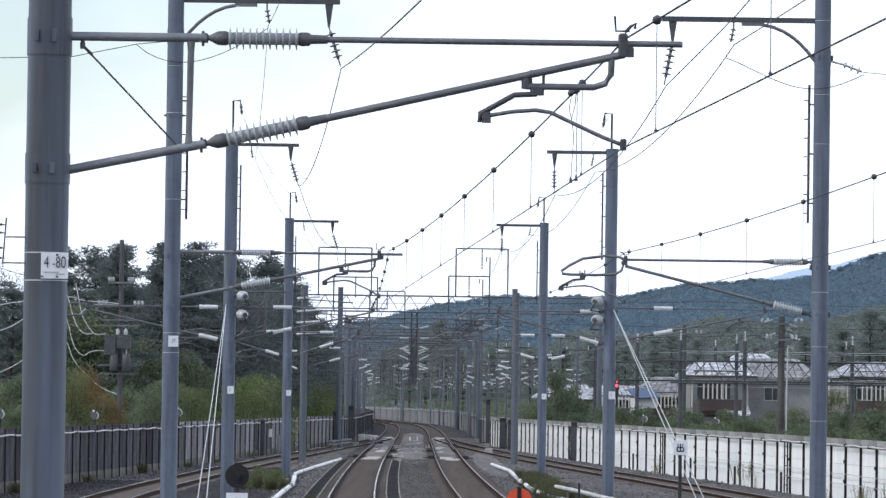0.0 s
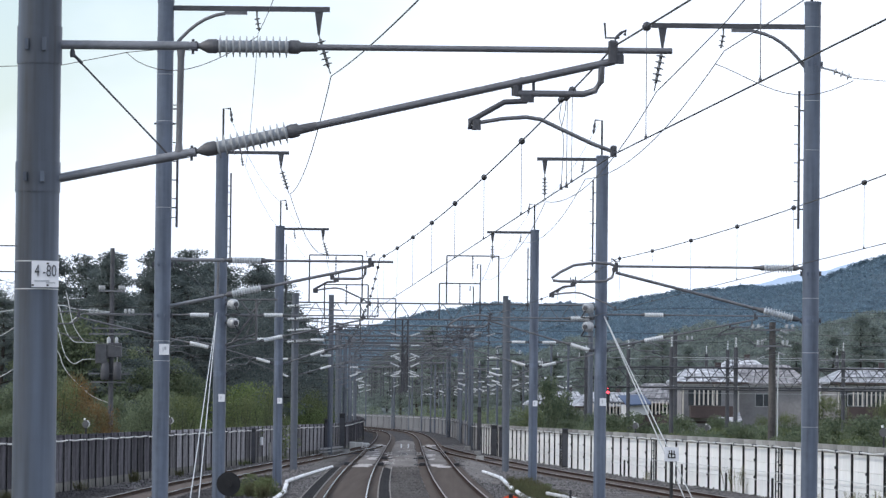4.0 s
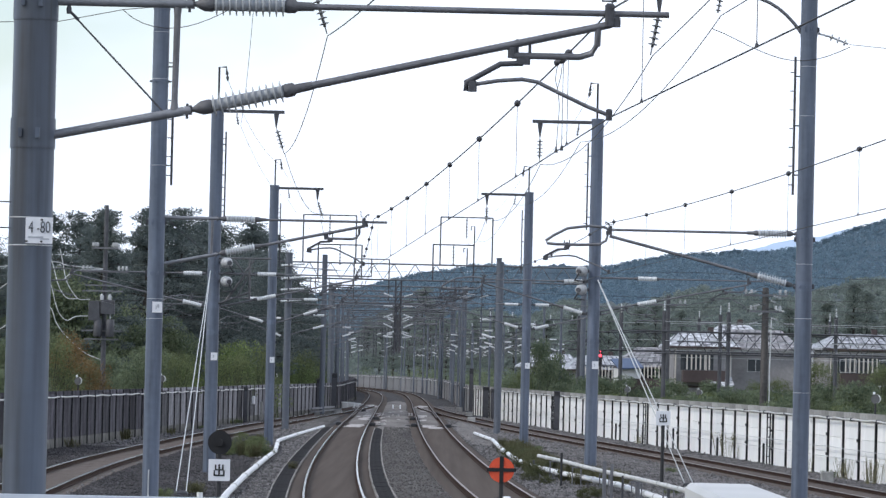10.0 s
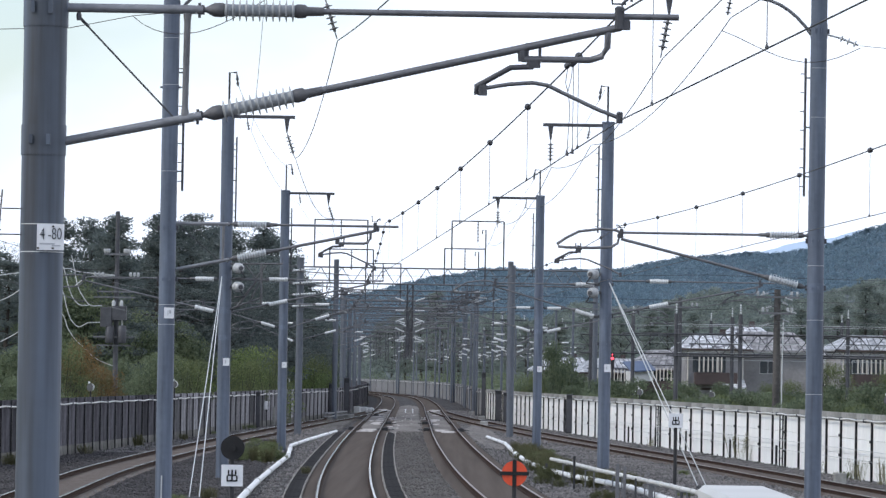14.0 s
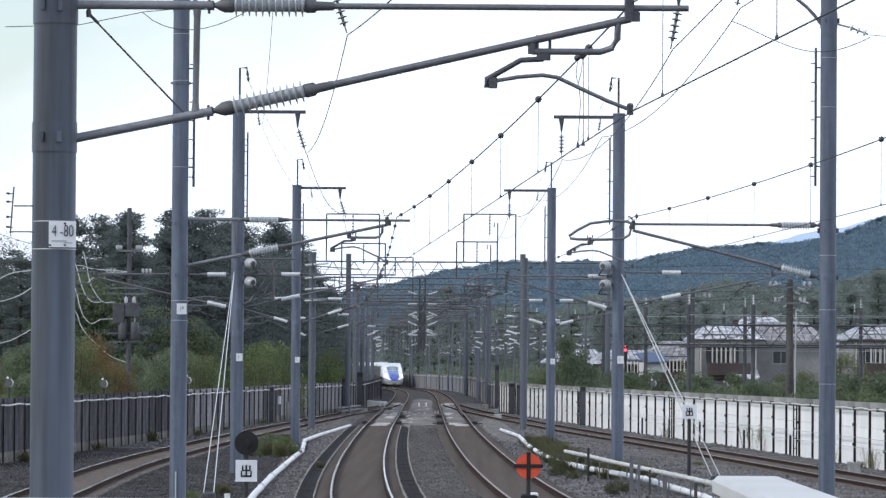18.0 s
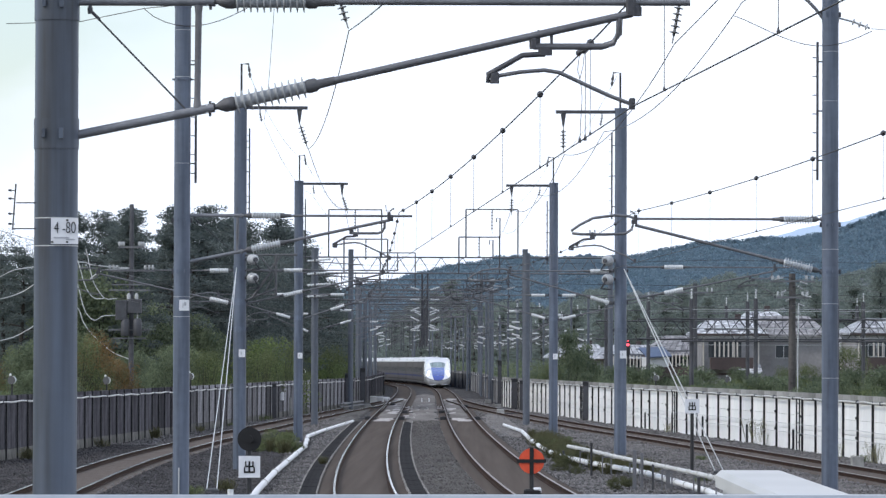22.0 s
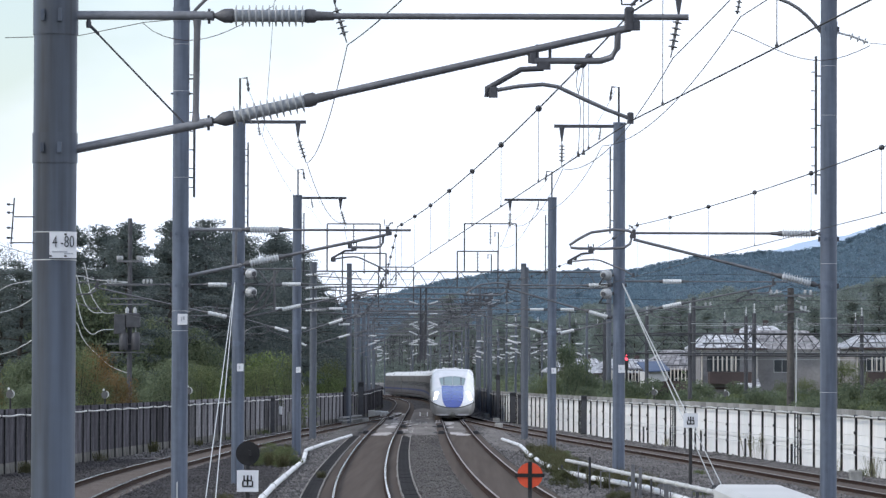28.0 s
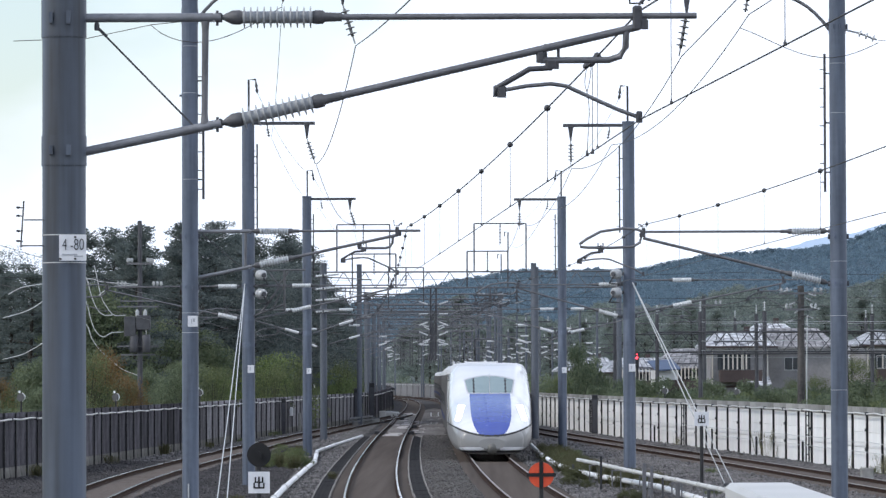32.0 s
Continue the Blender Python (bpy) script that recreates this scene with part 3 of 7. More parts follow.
def strip(name, line, y0, y1, left, right, z, material, label, step=3.0):
    s, rows = Shape(), []
    for y in spread_between(y0, y1, step / 2):
        # ragged edges, thinning out at both ends
        part_of = min(1.0, 0.04 + (y - y0) / 22, 0.04 + (y1 - y) / 22)
        mid = (left + right) / 2
        a = line(y) + mid + (left - mid) * part_of + 0.09 * noise.noise((y * 0.8, left, 1)) * part_of
        b = line(y) + mid + (right - mid) * part_of + 0.09 * noise.noise((y * 0.8, right, 2)) * part_of
        rows.append([(a, y, z - 0.07), (a + 0.08 * (b - a), y, z), (b - 0.08 * (b - a), y, z), (b, y, z - 0.07)])
    s.sheet(rows)
    return whole(name, s, material, label, "ballast", kind="structure")


def railway(line, y0, y1, dull, drop=0.0, heads=""):
    """One track: two rails with head, web and foot, and the darker ballast under them."""
    t = thing("railway_track", 0, 0, -drop, "standard-gauge track with two steel rails on dark ballast", "railway track", "tracks", "structure")
    for side in (-0.75, 0.75):
        body, head = Shape(), Shape()
        ys = spread_between(y0, y1, 2.5)
        body.sheet([[(line(y) + side + dx, y, dz) for dx, dz in ((-0.07, -0.16), (-0.065, -0.14), (-0.012, -0.12), (-0.012, -0.045), (-0.034, -0.035), (-0.034, -0.008), (0.034, -0.008), (0.034, -0.035), (0.012, -0.045), (0.012, -0.12), (0.065, -0.14), (0.07, -0.16))] for y in ys])
        head.sheet([[(line(y) + side + dx, y, dz) for dx, dz in ((-0.033, -0.01), (-0.028, 0.0), (0.028, 0.0), (0.033, -0.01))] for y in ys])
        part("rail", body, M["rail_side"], t, "rusty rail web and foot")
        part("rail_head", head, M[heads or ("rail_dull" if dull else "rail_top")], t, "worn rail head")
        # farther out a darker strip stands in for dark hills mirrored in the head
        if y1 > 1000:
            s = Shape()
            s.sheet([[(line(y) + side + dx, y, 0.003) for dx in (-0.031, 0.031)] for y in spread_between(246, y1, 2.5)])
            part("browned_head", s, M["rail_far"], t, "far rail head coloured dark for the dark hills it reflects")
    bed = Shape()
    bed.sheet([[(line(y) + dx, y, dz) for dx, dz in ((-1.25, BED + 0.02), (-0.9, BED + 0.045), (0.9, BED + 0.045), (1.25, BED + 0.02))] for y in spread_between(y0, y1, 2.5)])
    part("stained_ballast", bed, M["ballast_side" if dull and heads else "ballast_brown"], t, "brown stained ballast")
    if not dull:
        return t
    ties = Shape()
    for y in spread_between(max(y0, 90), min(y1, 330), 0.72):
        ties.box(line(y), y, -0.19 if drop and heads else -0.165, 2.3, 0.24, 0.09)
    tagged(part("sleepers", ties, M["sleeper"], t, "concrete sleepers"), kind="stuff")
    return t


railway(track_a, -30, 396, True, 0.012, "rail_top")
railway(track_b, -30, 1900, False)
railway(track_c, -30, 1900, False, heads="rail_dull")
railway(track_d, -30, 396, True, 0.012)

# ---------- trackside strips, turnout slabs ----------
for name, left, right in (("drain_strip", -1.64, -1.21), ("drain_strip", 1.19, 1.62)):
    lane = thing(name, 0, 0, 0, "dark jointed slab strip beside the running track", "ballast", kind="structure")
    for k, y in enumerate(spread_between(60, 257, 2.4)[:-1]):
        a, b = Vector((track_b(y), y, 0)), Vector((track_b(y + 2.4), y + 2.4, 0))
        ob = part("slab", Shape().box((left + right) / 2, 0, 0, right - left, 2.34, 0.08, bevel=0.012), M["mat_dark"], lane)
        ob.matrix_basis = Matrix.Translation((a + b) / 2 + Vector((0.012 * noise.noise((k * 1.3, left, 0)), 0, BED + 0.03 + 0.012 * noise.noise((k * 0.9, right, 4))))) @ pose(0, 0, 0, 0, 0, math.degrees(math.atan2(-(b.x - a.x), b.y - a.y)) + 0.5 * noise.noise((k * 2.1, left, 7)))


def turnout_slab(line, y, length, width, dx=0.0):
    s, n = Shape(), max(1, round(length / 2.2))
    for i in range(n):
        w = width * (1 - 0.4 * abs(math.sin(y * 1.9 + i * 2.3)))
        s.box((width - w) / 2 * math.sin(i * 5.1 + y), (i - (n - 1) / 2) * length / n, 0.008 * math.sin(i * 3 + y), w, length / n * (0.72 + 0.2 * math.sin(i * 1.7 + y)), 0.06, bevel=0.02)
    tagged(part("slab", s, M["slab"], thing("turnout_slab", line(y) + dx, y, BED + 0.045, "pale concrete cover slab between rails at a turnout", "cover slab", "turnout slabs", rz=2.2 * math.sin(y * 3.7 + dx))), "")


for line, y, n, w, dx in ((track_b, 266, 13, 1.1, 0.0), (track_b, 303, 15, 0.9, 0.25), (track_b, 322, 9, 0.7, 0.3), (track_b, 355, 14, 0.95, -0.1), (track_b, 408, 20, 0.95, 0.1), (track_c, 267, 14, 1.15, 0.0), (track_c, 326, 16, 0.8, -0.3), (track_c, 300, 8, 0.5, -0.4), (track_c, 409, 20, 0.95, 0.1), (track_c, 366, 8, 0.6, 0.0)):
    turnout_slab(line, y, n, w, dx)
for y, dx, n in ((286, 1.15, 2.5), (310, 1.3, 3), (325, 1.1, 2), (338, 0.95, 4), (345, 1.4, 3), (296, 0.2, 3), (316, -0.3, 3), (334, 0.3, 4), (368, 0.1, 5), (292, 1.6, 7), (318, 1.75, 8), (352, 1.9, 9), (300, 2.5, 4), (360, 2.6, 8)):
    turnout_slab(track_b, y, n, 0.35, dx)


def point_machine(x, y, rz=0):
    t = thing("point_machine", x, y, BED, "grey steel point machine beside a turnout", "point machine", "point machines", rz=rz)
    part("housing", Shape().box(0, 0, 0.22, 0.5, 1.1, 0.36, bevel=0.05), M["cope"], t)
    part("lid", Shape().box(0, 0, 0.43, 0.42, 0.9, 0.05, bevel=0.015), M["iron"], t, "dark lid")
    part("throw_rod", Shape().tube([(0.2, 0.2, 0.12), (1.1, 0.2, 0.1)], 0.03), M["iron"], t)


for x, y in ((-7.0, 330), (2.4, 330), (1.9, 372), (-7.3, 400), (2.3, 296)):
    point_machine(x, y)
for x, y, w, h in ((-3.27, 383, 0.6, 0.36), (-2.82, 324, 0.4, 0.16), (-3.25, 273, 0.45, 0.14), (-3.87, 329, 0.2, 0.2), (-1.81, 331, 0.2, 0.2)):
    mk = thing("track_marker", x, y, BED + 0.04, "small white marker frame between the tracks", "marker", "track markers")
    for u in (-w / 2, w / 2):
        part("upright", Shape().box(u, 0, h / 2, 0.11, 0.11, h, bevel=0.02), M["plate" if h > 0.3 else "slab"], mk)
    part("crossbar", Shape().box(0, 0, h * 0.55, w, 0.08, 0.07, bevel=0.015), M["cope"], mk)
    part("foot", Shape().box(0, 0, 0.02, w + 0.2, 0.5, 0.05), M["slab"], mk)
for line, dx, y in ((track_b, 0.98, 267), (track_b, -0.98, 268), (track_c, -1.0, 268), (track_c, 1.0, 268), (track_b, 1.0, 300), (track_c, -1.0, 303), (track_b, -0.2, 352), (track_c, 0.95, 340)):
    sl = thing("switch_lock", line(y) + dx, y, BED + 0.02, "dark oily switch lock casing beside a rail", "switch lock", "switch locks")
    part("casing", Shape().box(0, 0, 0.11, 0.34, 1.3, 0.22, bevel=0.04), M["post"], sl)
    part("rod", Shape().tube([(-0.5, 0.3, 0.08), (0.5, 0.3, 0.08)], 0.03, 6), M["iron"], sl)
for line, side, y0, y1 in ((track_b, 0.62, 292, 330), (track_b, -0.62, 305, 345), (track_c, -0.62, 292, 330), (track_c, 0.62, 305, 345)):
    cr = thing("check_rail", 0, 0, 0, "dark check rail inside a turnout", "rail", "check rails")
    part("rail", Shape().sheet([[(line(y) + side + d, y, z) for d, z in ((-0.05, -0.16), (-0.03, -0.02), (0.03, -0.02), (0.05, -0.16))] for y in spread_between(y0, y1, 3)]), M["rail_side"], cr)
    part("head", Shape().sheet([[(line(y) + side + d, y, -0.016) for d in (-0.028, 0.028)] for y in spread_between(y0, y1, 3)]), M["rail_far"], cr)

strip("pale_ballast", lambda y: track_b(y) + 2.36, 90, 235.9, -0.76, 0.76, BED + 0.075, M["ballast_pale"], "pale dusty ballast between the main tracks", 2.0)
strip("dusty_ballast", lambda y: track_b(y) + 2.19, 236, 480, -0.95, 0.95, BED + 0.075, M["ballast_dusty"], "pale dusty ballast between the turnouts", 2.0)
strip("dusty_ballast", track_b, 258, 430, -0.66, 0.66, BED + 0.06, M["ballast_dusty"], "pale dusty ballast between the rails", 2.0)
strip("dusty_ballast", track_c, 258, 430, -0.66, 0.66, BED + 0.06, M["ballast_dusty"], "pale dusty ballast between the rails", 2.0)
strip("dusty_ballast", lambda y: track_c(y) + 2.15, 205, 300, -0.85, 0.75, BED + 0.07, M["ballast_dusty"], "pale dusty ballast beside the main track", 2.0)
strip("pale_ballast", lambda y: track_b(y) - 2.0, 212, 345, -1.0, 0.42, BED + 0.07, M["ballast_pale"], "pale dusty ballast beside the turnout", 2.0)

strip("warm_ballast", lambda y: track_d(y) - 2.3, 95, 262, -1.0, 1.0, BED + 0.02, M["ballast_warm"], "warm grey ballast shoulder beside the side track", 2.0)
strip("warm_ballast", lambda y: track_d(y) + 2.0, 95, 320, -0.7, 0.9, BED + 0.02, M["ballast_warm"], "warm grey ballast shoulder below the white wall", 2.0)


# ---------- boundary walls, panel by panel ----------
def boundary_wall(name, line, y0, y1, step, panel_mat, label, toward, top=2.0, post_top=2.0, cope=True, pipe=True, rails=0):
    """Panels between posts; toward: +1 where the track lies to the right of the wall."""
    w = thing(name, 0, 0, 0, label, "wall", kind="structure")
    ys = spread_between(y0, y1, step)
    panel = None
    runs = []
    for k, (ya, yb) in enumerate(zip(ys[:-1], ys[1:])):
        a, b = Vector((line(ya), ya, 0)), Vector((line(yb), yb, 0))
        length, turn = (b - a).length, math.degrees(math.atan2(-(b.x - a.x), b.y - a.y))
        if panel is None:
            panel = {}
        for lo, hi, mm in (((-0.4, 0.6, panel_mat), (0.612, 1.15, panel_mat), (1.162, top - 0.3, panel_mat), (top - 0.29, top, "cope")) if cope else ((-0.4, 0.14, "wall_base" if panel_mat in ("wall_dark", "wall_mid") else panel_mat), (0.15, top - 0.12, panel_mat), (top - 0.115, top, panel_mat))):
            key = (lo, round(length, 1))
            if key not in panel:
                panel[key] = Shape().box(0, 0, (lo + hi) / 2, 0.12 if mm != "cope" else 0.17, round(length, 1) + 0.02, hi - lo).mesh("panel", M[mm])
            ob = part("panel", panel[key], None, w)
            ob.matrix_basis = Matrix.Translation((a + b) / 2) @ pose(0, 0, 0, 0, 0, turn)
        runs.append((a, turn))
    wide = 0.14 if cope else 0.1
    slim = 1.0 if cope else 0.6
    post = Shape().box(0, 0, (post_top - 0.4) / 2, 0.02, wide, post_top + 0.4).box(0.025 * slim, 0, (post_top - 0.4) / 2, 0.05 * slim, 0.02, post_top + 0.4).box(0.055 * slim, 0, (post_top - 0.4) / 2, 0.015, wide, post_top + 0.4).mesh("post", M["post"])
    for k, (a, turn) in enumerate(runs):
        ob = part("post", post, None, w)
        ob.matrix_basis = Matrix.Translation(a) @ pose(0, 0, 0, 0, 0, turn + (0 if toward > 0 else 180)) @ pose(0.075, 0.5 * noise.noise((k * 1.7, top, 3)) if not cope else 0, 0)
        if cope and k % 2 == 0:
            for z in (0.42, 1.12):
                br = part("post_bracket", Shape().box(0, 0, z + 0.06 * (k % 3), 0.06, 0.16, 0.1), M["post"], w)
                br.matrix_basis = Matrix.Translation(a) @ pose(0, 0, 0, 0, 0, turn + 180) @ pose(0.15, 0, 0)
    if pipe:
        s = Shape()
        s.tube([(line(y) + toward * 0.27, y, top - 0.22 + 0.018 * math.sin(y * 1.3) + 0.02 * noise.noise((y * 0.3, 1, 2))) for y in spread_between(y0, y1, 1.0)], 0.034, 6)
        part("cable_conduit", s, M["conduit"], w, "sagging pale conduit along the wall")
        for y in spread_between(y0, y1, 6.1):
            part("conduit_clamp", Shape().box(line(y) + toward * 0.27, y, top - 0.22, 0.12, 0.1, 0.13, bevel=0.02), M["iron"], w)
    for k in range(rails):
        z = 0.45 + 0.35 * k
        part("thin_cable", Shape().tube([(line(y) + toward * 0.22, y, z + 0.03 * noise.noise((y * 0.2, k, 5))) for y in spread_between(y0, y1, 2.5)], 0.012, 5), M["guy"], w)
    return w


boundary_wall("wall_west_mid", wall_left_line, 216, 352, 3.2, "wall_mid", "weathered grey panel wall with black steel posts", 1, cope=False)
boundary_wall("wall_west", wall_left_line, 150, 216, 2.8, "wall_dark", "weathered dark grey panel wall with black steel posts", 1, cope=False)
boundary_wall("wall_east", wall_right_line, 132, 360, 4.0, "wall_white", "white panel wall with black posts and a stained cope", -1, top=2.05, post_top=1.87, rails=2)
boundary_wall("wall_west_far", wall_left_line, 352, 900, 12, "wall_dark", "distant dark panel wall along the curve", 1, cope=False)
boundary_wall("wall_east_far", wall_right_line, 360, 960, 16, "wall_far", "distant grey concrete panel wall along the curve", -1, cope=False)


# ---------- overhead line masts ----------
def ring(x, y, z, r, h):
    return Shape().tube([(x, y, z - h / 2), (x, y, z + h / 2)], r, 16)


def cantilever(mast, reach, side, pulled, fine=True, tube_r=0.036, white=False, rise=0.0, contact=5.235, fat=0.086, slide=0.0, lift=0.0):
    """The hinged bracket of one track: top tube, strut, insulators, steady arm. side: +1 to the right of the mast; in the mast's space."""
    n = 12 if fine else 6
    zt, zb, zc = (6.058 if fine else 6.04) + rise, 4.96 + rise + lift, contact
    i0 = (1.41 if fine else 1.36) + slide if pulled else 0.36
    por = M["porcelain_white" if white else "porcelain"]

    def p(u, z, y=0.0):
        return (side * u, y, z)

    def top_at(u):
        return zt

    def strut_at(u):
        if fine and pulled:  # the outer tube rises a little more steeply than the hinged stub
            return zb + 0.205 * u if u <= i0 else zb + 0.205 * i0 + (5.973 + rise - zb - 0.205 * i0) * (u - i0) / (reach - i0)
        return zb + (5.93 + rise - zb) * u / reach

    for name, f, ra, end in (("top_tube", top_at, 0.68, reach + 0.46 if pulled else reach + 0.02), ("strut_tube", strut_at, 0.84, reach)):
        part(name, Shape().tube([p(0.1, f(0.1)), p(i0 - 0.16, f(i0 - 0.16))], tube_r, n), M["tube_pale" if fine else "tube"], mast)
        part(name, Shape().tube([p(i0 + 0.62, f(i0 + 0.62)), p(end, f(end))], tube_r * ra, n), M["tube"], mast)
        ins = part("insulator", Shape().sheds(p(i0, f(i0)), p(i0 + 0.58, f(i0 + 0.58)), fat * (0.56 if fine else 0.78), fat * (1 if fine else 0.9), 11 if fine else 8, n), por, mast, "ribbed porcelain rod")
        part("end_cap", Shape().lathe(p(i0 - 0.2, f(i0 - 0.2)), p(i0 + 0.01, f(i0 + 0.01)), [(0, 0.02), (0.3, 0.022), (0.42, 0.036), (0.62, 0.056), (0.9, 0.058), (1, 0.05)], n), M["cap"], ins)
        part("end_cap", Shape().lathe(p(i0 + 0.57, f(i0 + 0.57)), p(i0 + 0.8, f(i0 + 0.8)), [(0, 0.05), (0.1, 0.056), (0.35, 0.054), (0.42, 0.038), (1, 0.034)], n), M["cap"], ins)
        if fine:
            part("hinge", Shape().box(side * (i0 - 0.165), 0, f(i0 - 0.165), 0.03, 0.05, 0.075, bevel=0.008).tube([p(i0 - 0.19, f(i0 - 0.19) - 0.065), p(i0 - 0.19, f(i0 - 0.19) + 0.055)], 0.011), M["iron"], ins)
            part("clevis", Shape().box(side * (i0 - 0.215), 0, f(i0 - 0.215), 0.022, 0.05, 0.07, bevel=0.006), M["guy"], ins, "bright clevis plate")
    # head clamp with the messenger saddle
    c = Shape().box(side * (reach - 0.012), 0, zt - 0.012, 0.074, 0.1, 0.185, bevel=0.014).box(side * (reach + 0.035), 0, zt - 0.06, 0.08, 0.08, 0.09, bevel=0.022)
    c.tube([p(reach - 0.08, zt + 0.22), p(reach - 0.07, zt + 0.1), p(reach + 0.04, zt + 0.1)], 0.009, 6).tube([p(reach + 0.0, zt + 0.09), p(reach + 0.05, zt + 0.14), p(reach + 0.09, zt + 0.16), p(reach + 0.08, zt + 0.12)], 0.014, 6)
    part("head_clamp", c, M["iron"], mast)
    zr = zt - 0.35
    if pulled:
        part("registration_tube", Shape().tube([p(reach - 0.8, zr + 0.06), p(reach - 0.78, zr), p(reach - 0.24, zr), p(reach - 0.15, zr + 0.03), p(reach - 0.105, zr + 0.1), p(reach - 0.1, zt - 0.1)], 0.026, n), M["tube"], mast)
        a, hook = reach - 0.69, reach - 1.14
    else:
        part("bow_tube", Shape().tube([p(reach + u, zt + d) for u, d in ((0, 0), (0.12, 0.05), (0.4, 0.07), (0.85, 0.01), (1.12, -0.13), (1.29, -0.25), (1.26, -0.3), (1.1, -0.315), (0.6, -0.32), (0.2, -0.3), (0.07, -0.22), (0.02, -0.06))], 0.028, n), M["tube"], mast)
        a, hook = reach + 0.86, reach + 1.32
    s = 1 if pulled else -1
    b = Shape().box(side * (reach - 0.78 * s if pulled else a), 0, zr + 0.03, 0.07, 0.055, 0.1, bevel=0.02).box(side * a, 0, zr - 0.03, 0.11, 0.06, 0.08, bevel=0.02)
    b.tube([p(a, zr - 0.06), p(a - 0.18 * s, zr - 0.07), p(hook + 0.06 * s, zr - 0.19), p(hook, zr - 0.22), p(hook, zr - 0.29)], 0.022, n)
    part("drop_bracket", b, M["iron"], mast)
    if fine:
        part("lock_bolt", Shape().tube([p(a - 0.05, zr + 0.02), p(a - 0.05, zr + 0.13)], 0.012, 6), M["iron"], mast)
        part("lock_bolt", Shape().tube([p(a + 0.05, zr + 0.02), p(a + 0.05, zr + 0.12)], 0.012, 6), M["iron"], mast)
    x0, x1 = hook + 0.05 * s, reach
    part("steady_arm", Shape().tube([p(x0, zr - 0.24), p(x0 + 0.1 * (x1 - x0), zr - 0.22), p(x0 + 0.19 * (x1 - x0), zr - 0.203), p(x0 + 0.36 * (x1 - x0), zr - 0.188), p(x0 + 0.47 * (x1 - x0), zr - 0.206), p(x0 + 0.66 * (x1 - x0), zr - 0.303), p(x0 + 0.84 * (x1 - x0), zr - 0.392), p(x1, zc + 0.015)], 0.016, n), M["tube"], mast)
    part("wire_clamp", Shape().box(side * x1, 0, zc + 0.02, 0.05, 0.08, 0.09, bevel=0.01), M["iron"], mast)
    part("arm_pin", Shape().box(side * x0, 0, zr - 0.25, 0.07, 0.05, 0.09, bevel=0.012), M["iron"], mast)
    if fine and pulled:
        part("tie_rod", Shape().tube([p(0.262, zt - 0.072), p(1.05, strut_at(1.05))], 0.0085, 6).tube([p(0.262, zt - 0.072), p(0.34, zt - 0.148)], 0.014, 6).lathe(p(0.262, zt - 0.03), p(0.262, zt - 0.1), [(0, 0.012), (0.4, 0.022), (1, 0.018)], 8), M["iron"], mast)
        part("prop_tube", Shape().tube([p(1.125, zt - 0.03), p(1.125, zt - 0.1), p(1.118, strut_at(1.118) + 0.1), p(1.118, strut_at(1.118) + 0.02)], [0.034, 0.027, 0.025, 0.034], 10), M["tube"], mast, "upright prop between the two tubes")


def pole_of(mast, r, height, base=-0.5, mat="pole", bands=(), taper=0.97):
    s = Shape().tube([(0, 0, base), (0, 0, height * 0.5), (0, 0, height)], [r, r * (1 + taper) / 2, r * taper], 20)
    s.tube([(0, 0, height), (0, 0, height + 0.06)], [r * taper * 1.06, r * taper * 1.06], 20)
    part("pole", s, M[mat], mast)
    for z, h in bands:
        for u in (-1.1, 1.1) if mat == "pole" else ():
            part("band_lug", Shape().box(r * u, 0, z, r * 0.3, 0.05, min(0.1, h * 0.6)), M["iron"], mast)
        part("band", ring(0, 0, z, r * 1.022, h).box(r * 0.3, -r * 1.0, z, 0.035, 0.06, h * 0.35).box(-r * 0.5, -r * 0.88, z, 0.03, 0.05, h * 0.3), M[mat], mast, "bolted clamp band")


def white_hoop(mast, r, z):
    part("hoop", Shape().tube([(0, 0, z - 0.004), (0, 0, z + 0.004)], r * 1.012, 16, False), M["guy"], mast, "thin white strap")


def number_plate(mast, x, z, w, h, marks):
    pl = part("number_plate", Shape().box(x, 0, z, w, 0.012, h), M["plate"], mast, "white enamel plate")
    bars = Shape()
    for bx, bz, bw, bh in marks:
        bars.box(x + bx * w, -0.009, z + bz * h, bw * w, 0.004, bh * h)
    part("marking", bars, M["ink_faded"], pl, "faded marks on the plate")
    return pl


